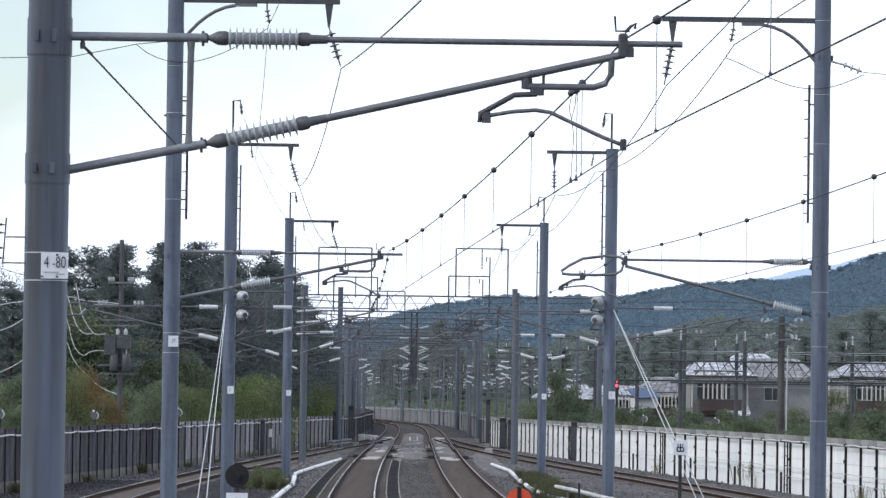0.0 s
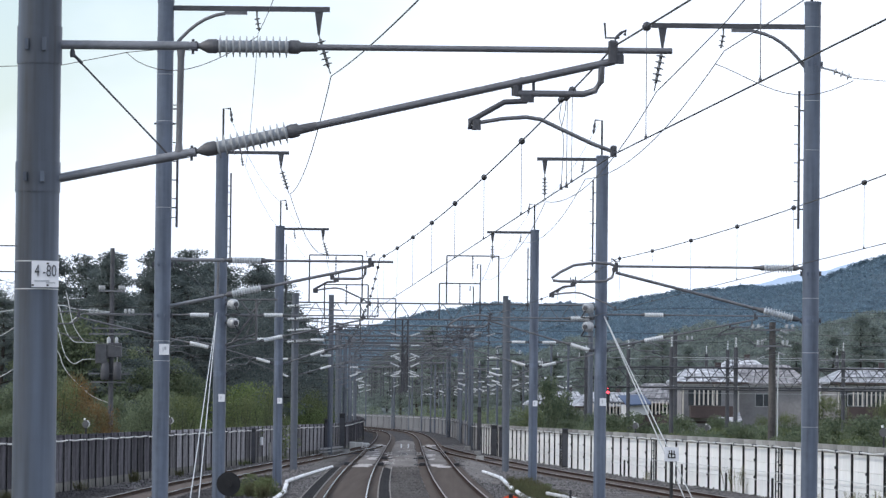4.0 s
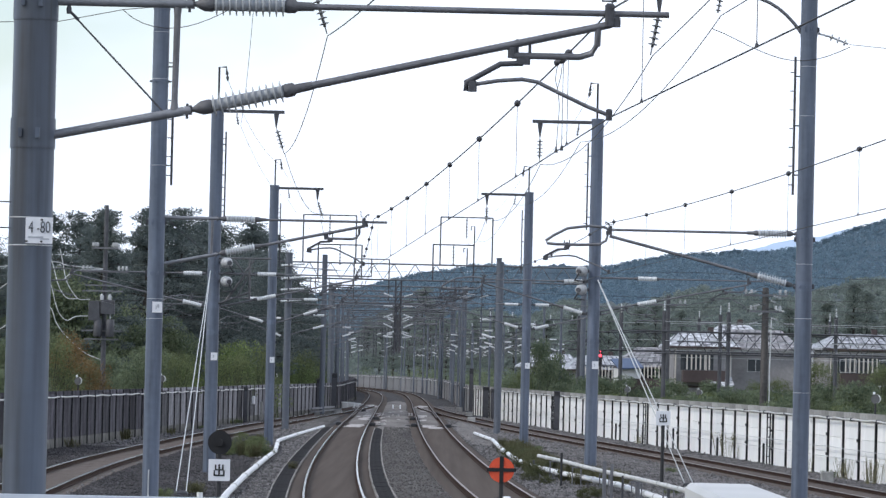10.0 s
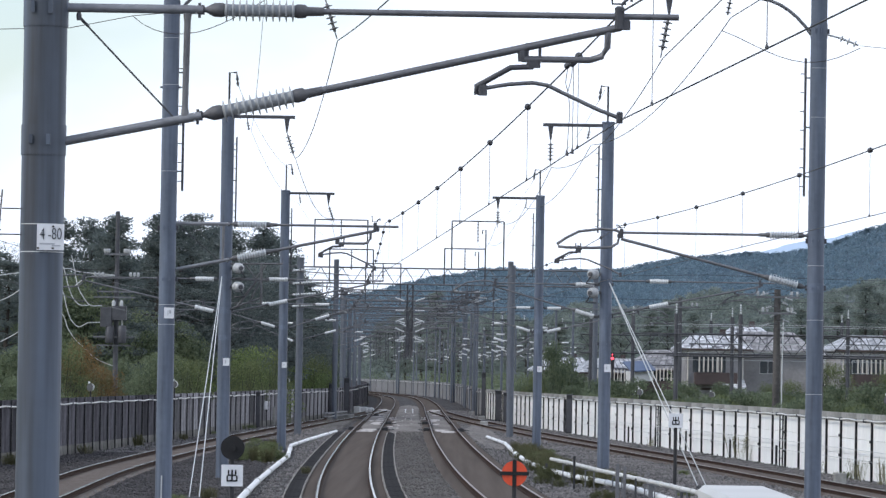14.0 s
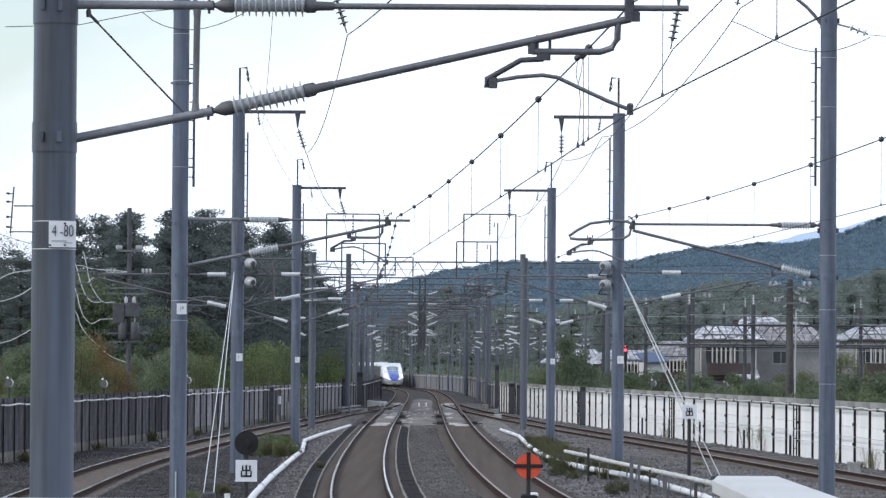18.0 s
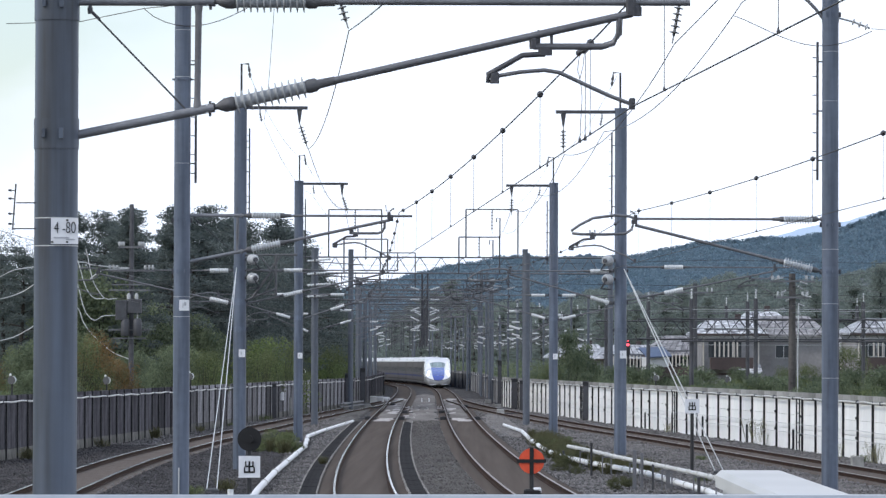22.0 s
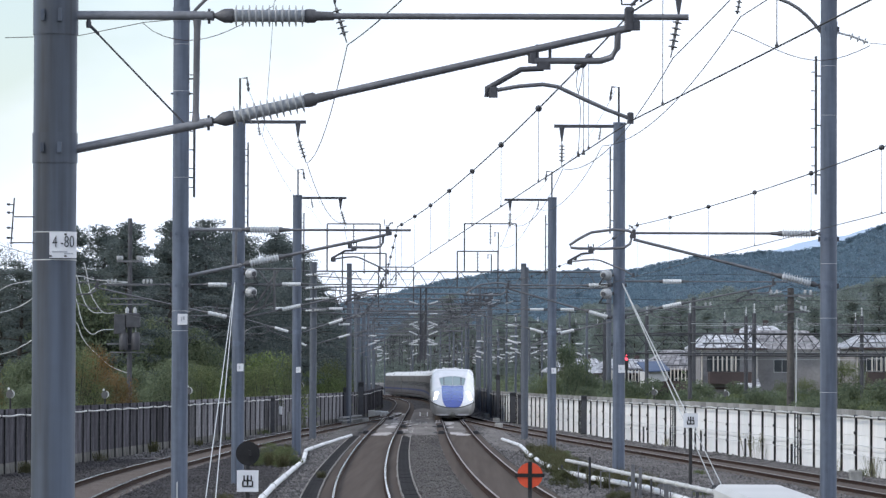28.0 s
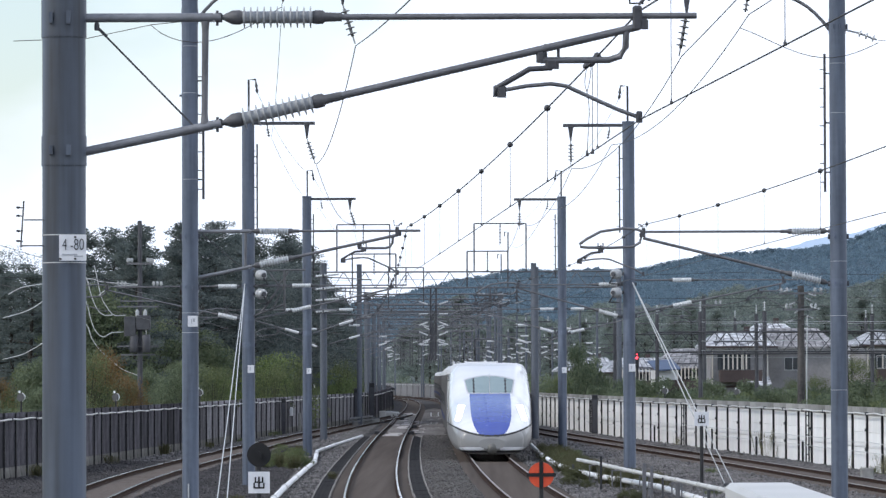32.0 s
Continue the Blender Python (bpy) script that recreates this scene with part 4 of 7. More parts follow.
def feeder_bracket(mast, side, z, length, r=0.2, curved=True, post=1.1, tail=0.51, run=0.8, out=0.25, short=0.585, short_run=0.45):
    """The beam at a mast's head with hung insulators: a tapered end plate, a long string and a short one."""
    part("feeder_beam", Shape().box(side * (length + r * 0.4) / 2, 0, z, length + r * 1.6, 0.09, 0.1), M["iron"], mast)
    e = side * (length - 0.05)
    part("beam_end", Shape().add([(e - 0.085, dy, z - 0.04) for dy in (-0.03, 0.03)] + [(e + 0.085, dy, z - 0.04) for dy in (-0.03, 0.03)] + [(e - 0.022, dy, z - tail) for dy in (-0.03, 0.03)] + [(e + 0.022, dy, z - tail) for dy in (-0.03, 0.03)], [(0, 2, 6, 4), (1, 5, 7, 3), (0, 4, 5, 1), (2, 3, 7, 6), (4, 6, 7, 5), (0, 1, 3, 2)]), M["iron"], mast, "tapered end plate")
    if curved:
        part("bracket_stay", Shape().tube([(side * (r * 0.9 + u), 0, z - d) for u, d in ((0, 0.82), (0.14, 0.64), (0.3, 0.47), (0.47, 0.33), (0.65, 0.22), (0.85, 0.14), (1.05, 0.1))], 0.034, 8).box(side * (r + 1.25), 0, z - 0.085, 0.45, 0.07, 0.07), M["tube"], mast)
    top = Vector((e, 0, z - tail))
    tip = top + Vector((side * out, -0.02, -run))
    part("suspension_insulator", Shape().sheds(top.lerp(tip, 0.12), top.lerp(tip, 0.82), 0.03, 0.098, 5, 10).tube([top, tip], 0.014, 6), M["disc"], mast, "string of grey disc insulators")
    u = side * length * short
    part("suspension_insulator", Shape().sheds((u, 0, z - 0.16), (u + side * 0.05, -0.02, z - short_run), 0.02, 0.06, 3, 8).tube([(u, 0, z), (u, 0, z - 0.2)], 0.018, 6), M["disc"], mast, "short string of grey disc insulators")
    if post:
        part("earth_wire_post", Shape().tube([(side * 0.02, 0, z), (side * 0.02, 0, z + post), (side * 0.24, 0, z + post + 0.01), (side * 0.25, 0, z + post - 0.12)], 0.032, 8).lathe((side * 0.25, 0, z + post - 0.1), (side * 0.29, 0, z + post - 0.42), [(0, 0.02), (0.3, 0.05), (0.5, 0.02), (0.7, 0.05), (1, 0.02)], 8), M["iron"], mast)


def step_rail(mast, x, z0, z1):
    """The climbing rail with pegs."""
    s = Shape().tube([(x, 0, z0), (x, 0, z1)], 0.025, 6)
    part("climbing_rail", s, M["iron"], mast)
    for k in range(int((z1 - z0) / 0.38)):
        part("peg", Shape().tube([(x - 0.1, 0, z0 + 0.2 + k * 0.38), (x + 0.02, 0, z0 + 0.2 + k * 0.38)], 0.011, 5), M["iron"], mast)
    for z in (z0 + 0.4, (z0 + z1) / 2, z1 - 0.4):
        part("stand_off", Shape().tube([(x, 0, z), (x * 0.4, 0, z)], 0.016, 5), M["iron"], mast)


def mast_at(x, y, label):
    return thing("catenary_mast", x, y, 0, label, "catenary mast", "overhead line masts")


# the near mast beside the platform end
m1 = mast_at(-3.25, 36.5, "thick blue-grey steel mast with a bracket over the track")
pole_of(m1, 0.176, 8.6, mat="pole_near", bands=((6.05, 0.3), (5.0, 0.24)))
cantilever(m1, 4.57, 1, True)
for z in (4.33, 4.11):
    white_hoop(m1, 0.176, z)
pl1 = part("number_plate", Shape().box(0.085, -0.186, 4.225, 0.215, 0.01, 0.205), M["plate"], m1, "white enamel plate")
part("faded_line", Shape().box(0.06, -0.1925, 4.172, 0.12, 0.003, 0.012).box(0.13, -0.1925, 4.158, 0.07, 0.003, 0.01), M["ink_faded"], pl1, "faded small line of marks")
txt = bpy.data.curves.new("lettering", "FONT")
txt.offset = -0.0012
txt.body, txt.size, txt.align_x, txt.align_y, txt.extrude = "4 -80", 0.12, "CENTER", "CENTER", 0.002
txt.materials.append(M["ink_soft"])
fig = new("lettering", txt)
fig.parent = pl1
fig.matrix_basis = pose(0.088, -0.194, 4.247, 90, 0, 0) @ Matrix.Diagonal((0.7, 1.1, 1, 1))
tagged(fig, "black figures")
for dx, dz in ((0.105, 4.31), (-0.012, 4.138), (0.105, 4.138)):
    part("plate_screw", Shape().box(dx, -0.193, dz, 0.018, 0.004, 0.013), M["ink"], pl1)

part("rack_rod", Shape().tube([(-0.31, -0.1, 4.6), (-0.335, -0.1, 4.23)], 0.006, 6), M["iron"], m1, "thin upright rod beside the mast")
for z, u0 in ((4.45, -0.31), (4.245, -0.335)):
    part("rack_arm", Shape().tube([(u0, -0.1, z), (-0.15, -0.1, z)], 0.006, 6), M["iron"], m1)
for z in (4.545, 4.48, 4.36, 4.28):
    part("rack_pin", Shape().lathe((-0.315, -0.1, z), (-0.37, -0.1, z + 0.004), [(0, 0.005), (0.5, 0.005), (0.6, 0.011), (1, 0.008)], 6), M["iron"], m1)

m2 = mast_at(-5.73, 93, "blue-grey steel mast with feeder beam and bracket")
pole_of(m2, 0.168, 11.35, bands=((6.05, 0.2), (5.02, 0.2), (10.5, 0.3), (8.9, 0.06)))
cantilever(m2, 4.2, 1, True, white=True, fat=0.1, slide=0.0, rise=0.09, lift=0.13, contact=5.28)
part("earth_conduit", Shape().tube([(-0.03, -0.18, 1.05), (-0.03, -0.18, -0.2)], 0.014, 6), M["guy"], m2, "pale conduit down the mast")
feeder_bracket(m2, 1, 11.25, 3.15, 0.17)
step_rail(m2, 0.27, 6.8, 9.6)
for z in (9.9, 8.95, 7.2, 4.5, 4.1):
    white_hoop(m2, 0.168, z)
number_plate(m2, 0.06, 4.33, 0.2, 0.22, ((-0.1, 0, 0.08, 0.4), (0.12, 0.1, 0.2, 0.3))).location.y = -0.18

m7 = mast_at(7.375, 93, "blue-grey steel mast with feeder beam and bracket")
pole_of(m7, 0.17, 11.45, bands=((6.0, 0.2), (5.05, 0.2), (10.25, 0.3)))
cantilever(m7, 3.945, -1, False, white=True, fat=0.1, rise=0.05)
feeder_bracket(m7, -1, 11.0, 3.09, 0.17, run=0.88, out=0.16, tail=0.46)
step_rail(m7, -0.26, 6.9, 9.7)
for z in (11.0, 9.5, 8.5, 5.5, 4.4, 2.9):
    white_hoop(m7, 0.17, z)
part("stay_insulator", Shape().tube([(0.1, 0, 10.2), (0.5, 0, 10.1)], 0.02, 6).sheds((0.4, 0, 10.13), (0.8, 0, 9.98), 0.02, 0.07, 3, 8), M["porcelain"], m7)

for x, y, r, side, reach, pulled, top, tall in ((-7.0, 143, 0.2, 1, 4.45, True, 11.15, True), (4.83, 143, 0.192, -1, 3.45, False, 11.05, True), (-7.06, 195, 0.197, 1, 3.0, True, 10.8, True), (3.75, 195, 0.19, -1, 3.4, False, 10.75, True)):
    m = mast_at(x, y, "grey steel mast with feeder beam and hooked head")
    pole_of(m, r, top, bands=((6.05, 0.2), (5.05, 0.2), (4.2, 0.16)))
    cantilever(m, reach, side, pulled, fine=False, white=True)
    feeder_bracket(m, side, top - 0.06, 1.88 if side > 0 else 1.84, r, curved=False, post=(1.36 if side > 0 else 1.22) if y == 143 else 1.2, tail=0.47, run=0.8, out=0.26 if side > 0 else 0.0, short=0.32, short_run=0.42)
    step_rail(m, -side * 0.0 + (0.28 if side > 0 else -0.28), top - 3.4, top - 0.7)
    number_plate(m, 0.08, 3.45, 0.2, 0.24, ((-0.1, 0, 0.1, 0.4),)).location.y = -r - 0.01
    if y == 143 and side > 0:
        cantilever(m, 4.4, -1, False, fine=False, white=True, rise=-0.02, fat=0.095)
    elif y == 143:
        cantilever(m, 4.8, 1, True, fine=False, white=True, rise=0.13, fat=0.095)
    else:
        cantilever(m, 3.4 if side > 0 else 4.2, -side, False, fine=False, white=True, fat=0.095)
    if y == 143:
        for z in (6.37, 5.79):
            b = part("tension_drum", Shape().lathe((side * 0.3, -0.12, z), (side * 0.5, -0.45, z - 0.02), [(0, 0.05), (0.12, 0.12), (0.3, 0.165), (0.42, 0.165), (0.46, 0.135), (0.6, 0.135), (0.64, 0.165), (0.8, 0.16), (1, 0.1)], 16), M["porcelain"], m, "white tensioning drum")
            part("hub", Shape().tube([(side * 0.45, -0.4, z - 0.02), (side * 0.52, -0.5, z - 0.02)], 0.07, 10), M["iron"], b, "dark hub")
            part("tension_link", Shape().tube([(side * 0.5, -0.45, z - 0.1), (side * 0.62, -0.3, z - 0.3), (side * 0.3, -0.1, z - 0.32)], 0.025, 6), M["iron"], b)
            part("drum_arm", Shape().tube([(0, 0, z), (side * 0.4, -0.15, z)], 0.05, 8), M["iron"], b)
        if side > 0:
            for a_, b_, rr in (((0.1, 6.5), (1.78, 6.52), 0.035), ((0.12, 6.02), (1.3, 6.0), 0.03), ((1.12, 6.5), (1.12, 5.25), 0.04), ((0.62, 6.48), (0.95, 6.05), 0.028), ((0.95, 6.05), (1.26, 6.48), 0.028), ((0.12, 5.08), (1.1, 5.45), 0.035), ((0.75, 5.3), (1.1, 6.02), 0.028), ((0.4, 5.2), (0.98, 6.02), 0.04)):
                part("tension_frame", Shape().tube([(a_[0], -0.1, a_[1]), (b_[0], -0.1, b_[1])], rr, 6), M["cap"], m, "grey steel tension frame bar")
        foot = 0.39 if side > 0 else 2.78
        for k in (0, 1):
            part("guy_rod", Shape().tube([(-side * 0.1, -0.2, 6.1), (foot + k * 0.26, -25 if side > 0 else -3.2, -0.1)], 0.014 if side > 0 else 0.017, 6), M["guy"], m, "galvanised guy rod")
        part("guy_anchor", Shape().box(foot + 0.13, -25 if side > 0 else -3.2, -0.14, 0.36, 0.3, 0.16, bevel=0.04), M["post_grey"], m)


def plain_mast(x, y, r, h, sides, fine=False):
    m = mast_at(x, y, "grey steel mast with insulated brackets, further down the line")
    pole_of(m, r, h, mat="pole_far")
    for side, reach, rise in sides:
        cantilever(m, reach, side, side > 0, False, white=True, rise=rise)
    return m


m8 = plain_mast(-8.0, 245, 0.19, 9.2, ((1, 3.5, -0.1), (-1, 2.4, -0.3)))
for z in (8.6, 7.9, 7.3, 6.7):
    part("insulator", Shape().sheds((-0.4, -0.35, z - 0.05), (0.85, -0.35, z + 0.05), 0.05, 0.09, 9, 6), M["porcelain_white"], m8, "white porcelain rod")
    part("arm", Shape().tube([(-0.5, -0.35, z - 0.06), (2.6, -0.35, z - 0.25)], 0.03, 5), M["tube"], m8)
    part("arm_bracket", Shape().box(0, -0.2, z, 0.1, 0.4, 0.1), M["iron"], m8)
plain_mast(3.3, 247, 0.19, 9.0, ((-1, 3.1, -0.1), (1, 1.9, -0.3)))

# ---------- portal with a lattice beam, and the rows of portals behind it ----------
def lattice(s, x0, x1, y, z0, z1, step, r, depth=0.5):
    for z in (z0, z1):
        s.tube([(x0, y, z), (x1, y, z)], r * 1.5, 5).tube([(x0, y + depth, z), (x1, y + depth, z)], r * 1.5, 5)
    n = round((x1 - x0) / step)
    for k in range(n):
        a, b = x0 + (x1 - x0) * k / n, x0 + (x1 - x0) * (k + 1) / n
        mid = (a + b) / 2
        s.tube([(a, y, z1), (mid, y, z0), (b, y, z1)], r, 4).tube([(mid, y, z0), (mid, y + depth, z0)], r * 0.7, 4)
    return s


def roof_frame(p, x0, x1, z0, z1, name="feeder_frame"):
    s = Shape()
    for x in (x0, x1):
        s.tube([(x, 0, z0 if z1 > 13 else z0 - 1.15), (x, 0, z1)], 0.052, 6)
    s.tube([(x0, 0, z1), (x1, 0, z1)], 0.05, 6).tube([((x0 + x1) / 2, 0, z1), ((x0 + x1) / 2, 0, z1 - 0.2)], 0.04, 5)
    part(name, s, M["iron"], p)
    for u in ((x0 + x1) / 2,):
        part("suspension_insulator", Shape().sheds((u, 0, z1 - 0.1), (u, 0, z1 - 1.5), 0.03, 0.09, 6, 6), M["iron"], p, "dark string of disc insulators")


def portal(y, left, right, mid, low, high, frames=(), legs=True, k=0):
    p = thing("line_portal", 0, y, 0, "grey steel portal with a lattice beam across the tracks", "portal", "line portals")
    part("lattice_beam", lattice(Shape(), left, right, 0, low, high, 1.55, 0.035), M["tube"], p)
    for x in (left, right):
        part("leg", Shape().tube([(x, 0.2, -0.4), (x, 0.2, high + 0.2)], 0.19 if y < 350 else 0.115, 12), M["pole_far"], p)
    if mid is not None:
        col = Shape()
        for dx in (-0.2, 0.2):
            col.tube([(mid + dx, 0.2, 4.9), (mid + dx, 0.2, low)], 0.06, 6)
        for i in range(6):
            z = 5.0 + i * (low - 5.0) / 6
            col.tube([(mid - 0.2, 0.2, z), (mid + 0.2, 0.2, z + (low - 5.0) / 6)], 0.025, 4)
        hang = part("hanging_column", col, M["iron"], p, "dark column hung from the beam")
        if k % 3 and y > 350:
            return p
        for i, z in enumerate((8.5, 7.7, 7.0, 6.3, 5.6) if k == 0 and y < 350 else (8.0, 6.8) if k % 2 else (7.4, 5.8)):
            for side in (-1, 1):
                dz = (0.1, 0.0, -0.12, 0.14, -0.1)[(i + k) % 5]
                part("insulator", Shape().sheds((mid + side * 0.4, 0, z - dz), (mid + side * 1.05, 0, z + dz), 0.05, 0.09, 5, 6), M["porcelain_white"], hang, "white porcelain insulator")
                part("arm", Shape().tube([(mid + side * 0.1, 0, z - dz * 1.3), (mid + side * 1.9, 0, z + dz * 2)], 0.025, 5), M["tube"], hang)
    for x0, x1, z1 in frames:
        roof_frame(p, x0, x1, high, z1)
    return p


portal(332, -15.5, 10.5, -2.9, 9.6, 10.75, ((-9.86, -6.04, 14.17), (0.05, 3.8, 14.22), (-8.75, -5.6, 12.05), (-0.46, 2.48, 12.22)))
first = bpy.data.objects["line_portal"]
for x, z0, z1 in ((2.5, 12.2, 13.6), (2.0, 10.75, 12.0)):
    part("earth_wire_post", Shape().tube([(x, 0.1, z0), (x, 0.1, z1), (x - 0.25, 0.1, z1), (x - 0.25, 0.1, z1 - 0.3)], 0.045, 6), M["iron"], first)
lr = random.Random(4)
for k in range(30):
    x = lr.uniform(-0.6, 4.4) if k % 3 else lr.uniform(-9.6, -6.2)
    z, w, drop, dy = lr.uniform(8.2, 9.7), lr.uniform(0.35, 1.1), lr.uniform(0.3, 1.1), lr.uniform(-1.5, 1.0)
    part("jumper_loop", Shape().tube([(x + w * math.cos(math.pi * i / 8), dy, z - drop * math.sin(math.pi * i / 8)) for i in range(9)], 0.024, 4), M["iron"], first, "dark slack jumper loop")
for k in range(12):
    x = lr.uniform(-0.4, 4.2) if k % 3 else lr.uniform(-9.4, -6.4)
    z = lr.uniform(7.4, 9.4)
    part("insulator", Shape().sheds((x, -0.6, z), (x + lr.choice((-1, 1)) * 0.6, -0.6, z + lr.uniform(-0.2, 0.2)), 0.045, 0.085, 5, 6), M["porcelain"], first)
    part("arm", Shape().tube([(x - 0.9, -0.6, z - 0.1), (x + 1.2, -0.6, z + 0.1)], 0.028, 5), M["iron"], first)
    part("hanger", Shape().tube([(x - 0.5, -0.6, z - 0.06), (x - 0.5, -0.2, 9.7)], 0.03, 5), M["iron"], first)
plain_mast(-8.1, 326, 0.19, 11.1, ((1, 3.0, 0),))
plain_mast(4.25, 326, 0.2, 11.15, ((-1, 3.6, 0),))


def line_row(y, k):
    """One row of masts across the line further along: two sides and the middle, with white insulators."""
    xb, xc = track_b(y), track_c(y)
    more = 0.35 * (k % 4)
    for x, sides in ((xb - 3.1 - more, ((1, 3.0 + more, 0.0),)), (xc + 3.1 + more, ((-1, 3.0 + more, 0.0),))):
        if (k % 2 and x > xc) or (k % 3 == 1 and x < xb):
            continue
        plain_mast(x, y, 0.13, 9.4 + 0.5 * (k % 2), sides)


for k, y in enumerate((372, 410, 452, 498, 545, 590, 640, 690, 745, 800, 860)):
    line_row(y, k)
for k, y in enumerate((380, 405, 432, 458, 486, 515, 545, 578, 610, 645, 680, 718, 755, 830)):
    wide = 3.4 + 0.25 * (k % 3)
    portal(y, track_b(y) - wide, track_c(y) + wide, (track_b(y) + track_c(y)) / 2, 9.1 - 0.15 * (k % 2), 10.0, ((track_b(y) - 1.5, track_b(y) + 1.4, 12.2),) if k == 0 else (), k=k)


def yard_row(line, dx, k):
    """Double-armed masts of the lines beside the main one."""
    for i in range(9):
        y = 372 + 47 * i + 13 * k
        m = plain_mast(line(y) + dx, y, 0.11, 8.3 + 0.5 * ((i + k) % 3), ((1, 2.7, -0.2), (-1, 2.4, -0.1 + 0.2 * (i % 2))))
        part("crossarm", Shape().box(0, 0, 7.6, 2.2, 0.1, 0.1), M["iron"], m)
        for u in (-0.9, 0.9):
            part("pin_insulator", Shape().sheds((u, 0, 7.65), (u, 0, 8.0), 0.03, 0.08, 3, 6), M["porcelain_white"], m)


yard_row(track_c, 6.2, 0)
yard_row(track_c, 11.5, 1)


# ---------- wires ----------
def overhead_line(name, stops, label, droppers, sag=0.12, r=0.008, phase=0.5):
    """Messenger wire, contact wire and droppers; stops: rows of (x, y, messenger height, contact height)."""
    line = thing(name, 0, 0, 0, label, "overhead wire", "overhead wires")
    mess, cont, drops = [], [], []
    for (xa, ya, ma, ca), (xb, yb, mb, cb) in zip(stops[:-1], stops[1:]):
        n = 16
        for i in range(n):
            t = i / n
            mess.append((xa + (xb - xa) * t, ya + (yb - ya) * t, ma + (mb - ma) * t - sag * 4 * t * (1 - t)))
            cont.append((xa + (xb - xa) * t, ya + (yb - ya) * t, ca + (cb - ca) * t))
        if ya < droppers:
            count = 8 if ya > 0 else 9
            for i in range(count):
                t = (i + phase) / count
                drops.append((xa + (xb - xa) * t, ya + (yb - ya) * t, ma + (mb - ma) * t - sag * 4 * t * (1 - t), ca + (cb - ca) * t))
    x, y, zm, zc = stops[-1]
    mess.append((x, y, zm)), cont.append((x, y, zc))
    part("messenger_wire", Shape().tube(mess, r, 5, False), M["wire"], line)
    part("contact_wire", Shape().tube(cont, r * 0.72, 5, False), M["wire"], line)
    for x, y, za, zb in drops:
        part("dropper", Shape().tube([(x, y, za), (x, y, zb)], 0.003, 4), M["tube"], line, "thin dropper")
        part("dropper_clamp", Shape().lathe((x, y - 0.045, za), (x, y + 0.045, za), [(0, 0.015), (0.2, 0.036), (0.8, 0.036), (1, 0.015)], 8), M["iron"], line)
        part("contact_clip", Shape().lathe((x, y, zb + 0.042), (x, y, zb - 0.006), [(0, 0.003), (0.4, 0.006), (0.6, 0.012), (1, 0.01)], 6), M["iron"], line)
    return line


far_stops = [372, 410, 452, 498, 545, 590, 640, 690, 745, 800, 860]
overhead_line("overhead_line", [(5.3, -18, 6.14, 5.235), (1.33, 36.5, 6.1, 5.235), (-1.34, 93, 6.22, 5.24), (-2.55, 143, 6.15, 5.2), (-4.06, 195, 6.1, 5.2), (-4.5, 245, 6.05, 5.15)] + [(track_b(y), y, 6.1, 5.2) for y in [326] + far_stops], "copper messenger and contact wire with thin droppers", 150, 0.18, phase=0.65)
overhead_line("overhead_line", [(8.9, -18, 6.2, 5.25), (6.12, 36.5, 6.2, 5.23), (3.43, 93, 6.25, 5.22), (1.38, 143, 6.15, 5.2), (0.35, 195, 6.1, 5.2), (0.2, 245, 6.05, 5.15)] + [(track_c(y), y, 6.1, 5.2) for y in [326] + far_stops], "copper messenger and contact wire with thin droppers", 150, 0.19, phase=0.87)
overhead_line("overhead_line", [(track_a(y) + 0.2, y, 6.0, 5.1) for y in (60, 110, 160, 210, 260, 310, 360, 410)], "side track messenger and contact wire", 0, r=0.007)
overhead_line("overhead_line", [(track_d(y) - 0.2, y, 6.0, 5.1) for y in (60, 110, 160, 210, 260, 310, 360, 410)], "side track messenger and contact wire", 0, r=0.007)

for line, dx in ((track_c, 3.6), (track_c, 8.8), (track_c, 13.0), (track_b, -6.0)):
    overhead_line("overhead_line", [(line(y) + dx, y, 6.0, 5.0) for y in range(360, 880, 52)], "wires of the ordinary line beside the main tracks", 0, r=0.012)


def slack_wire(stops, sag, label, r=0.0105, name="feeder_wire"):
    pts = []
    for a, b in zip(stops[:-1], stops[1:]):
        a, b = Vector(a), Vector(b)
        deep = sag * min(1.0, ((b - a).length / 55) ** 2) * (0.15 if min(a.y, b.y) < 92 else 1)
        pts += [a.lerp(b, i / 16) - Vector((0, 0, deep * 4 * (i / 16) * (1 - i / 16))) for i in range(16)]
    pts.append(Vector(stops[-1]))
    return whole(name, Shape().tube(pts, r, 5, False), M["wire"], label, "overhead wire", "overhead wires")


slack_wire([(0.3, 36.5, 7.02), (-2.37, 93, 9.9), (-4.89, 143, 9.82), (-5.1, 195, 9.7), (-8, 332, 12.7)], 0.64, "bare feeder wire hung between mast heads")
slack_wire([(-1.2, 36.5, 7.0), (-3.86, 93, 10.75), (-6.28, 143, 10.65), (-6.5, 195, 10.3), (-8.2, 332, 12.7)], 0.5, "bare feeder wire hung between mast heads", 0.006)
slack_wire([(-6.75, 143, 12.15), (-6.8, 195, 11.7), (-8.6, 332, 14.2)], 0.5, "thin earth wire over the mast heads", 0.006)
slack_wire([(6.5, 36.5, 12.25), (5.93, 50.6, 11.22), (5.36, 64.75, 10.45), (4.79, 78.9, 9.92), (4.22, 93, 9.65), (3.07, 143, 9.66), (1.95, 195, 9.7), (1.9, 332, 12.7)], 0.8, "bare feeder wire hung between mast heads")
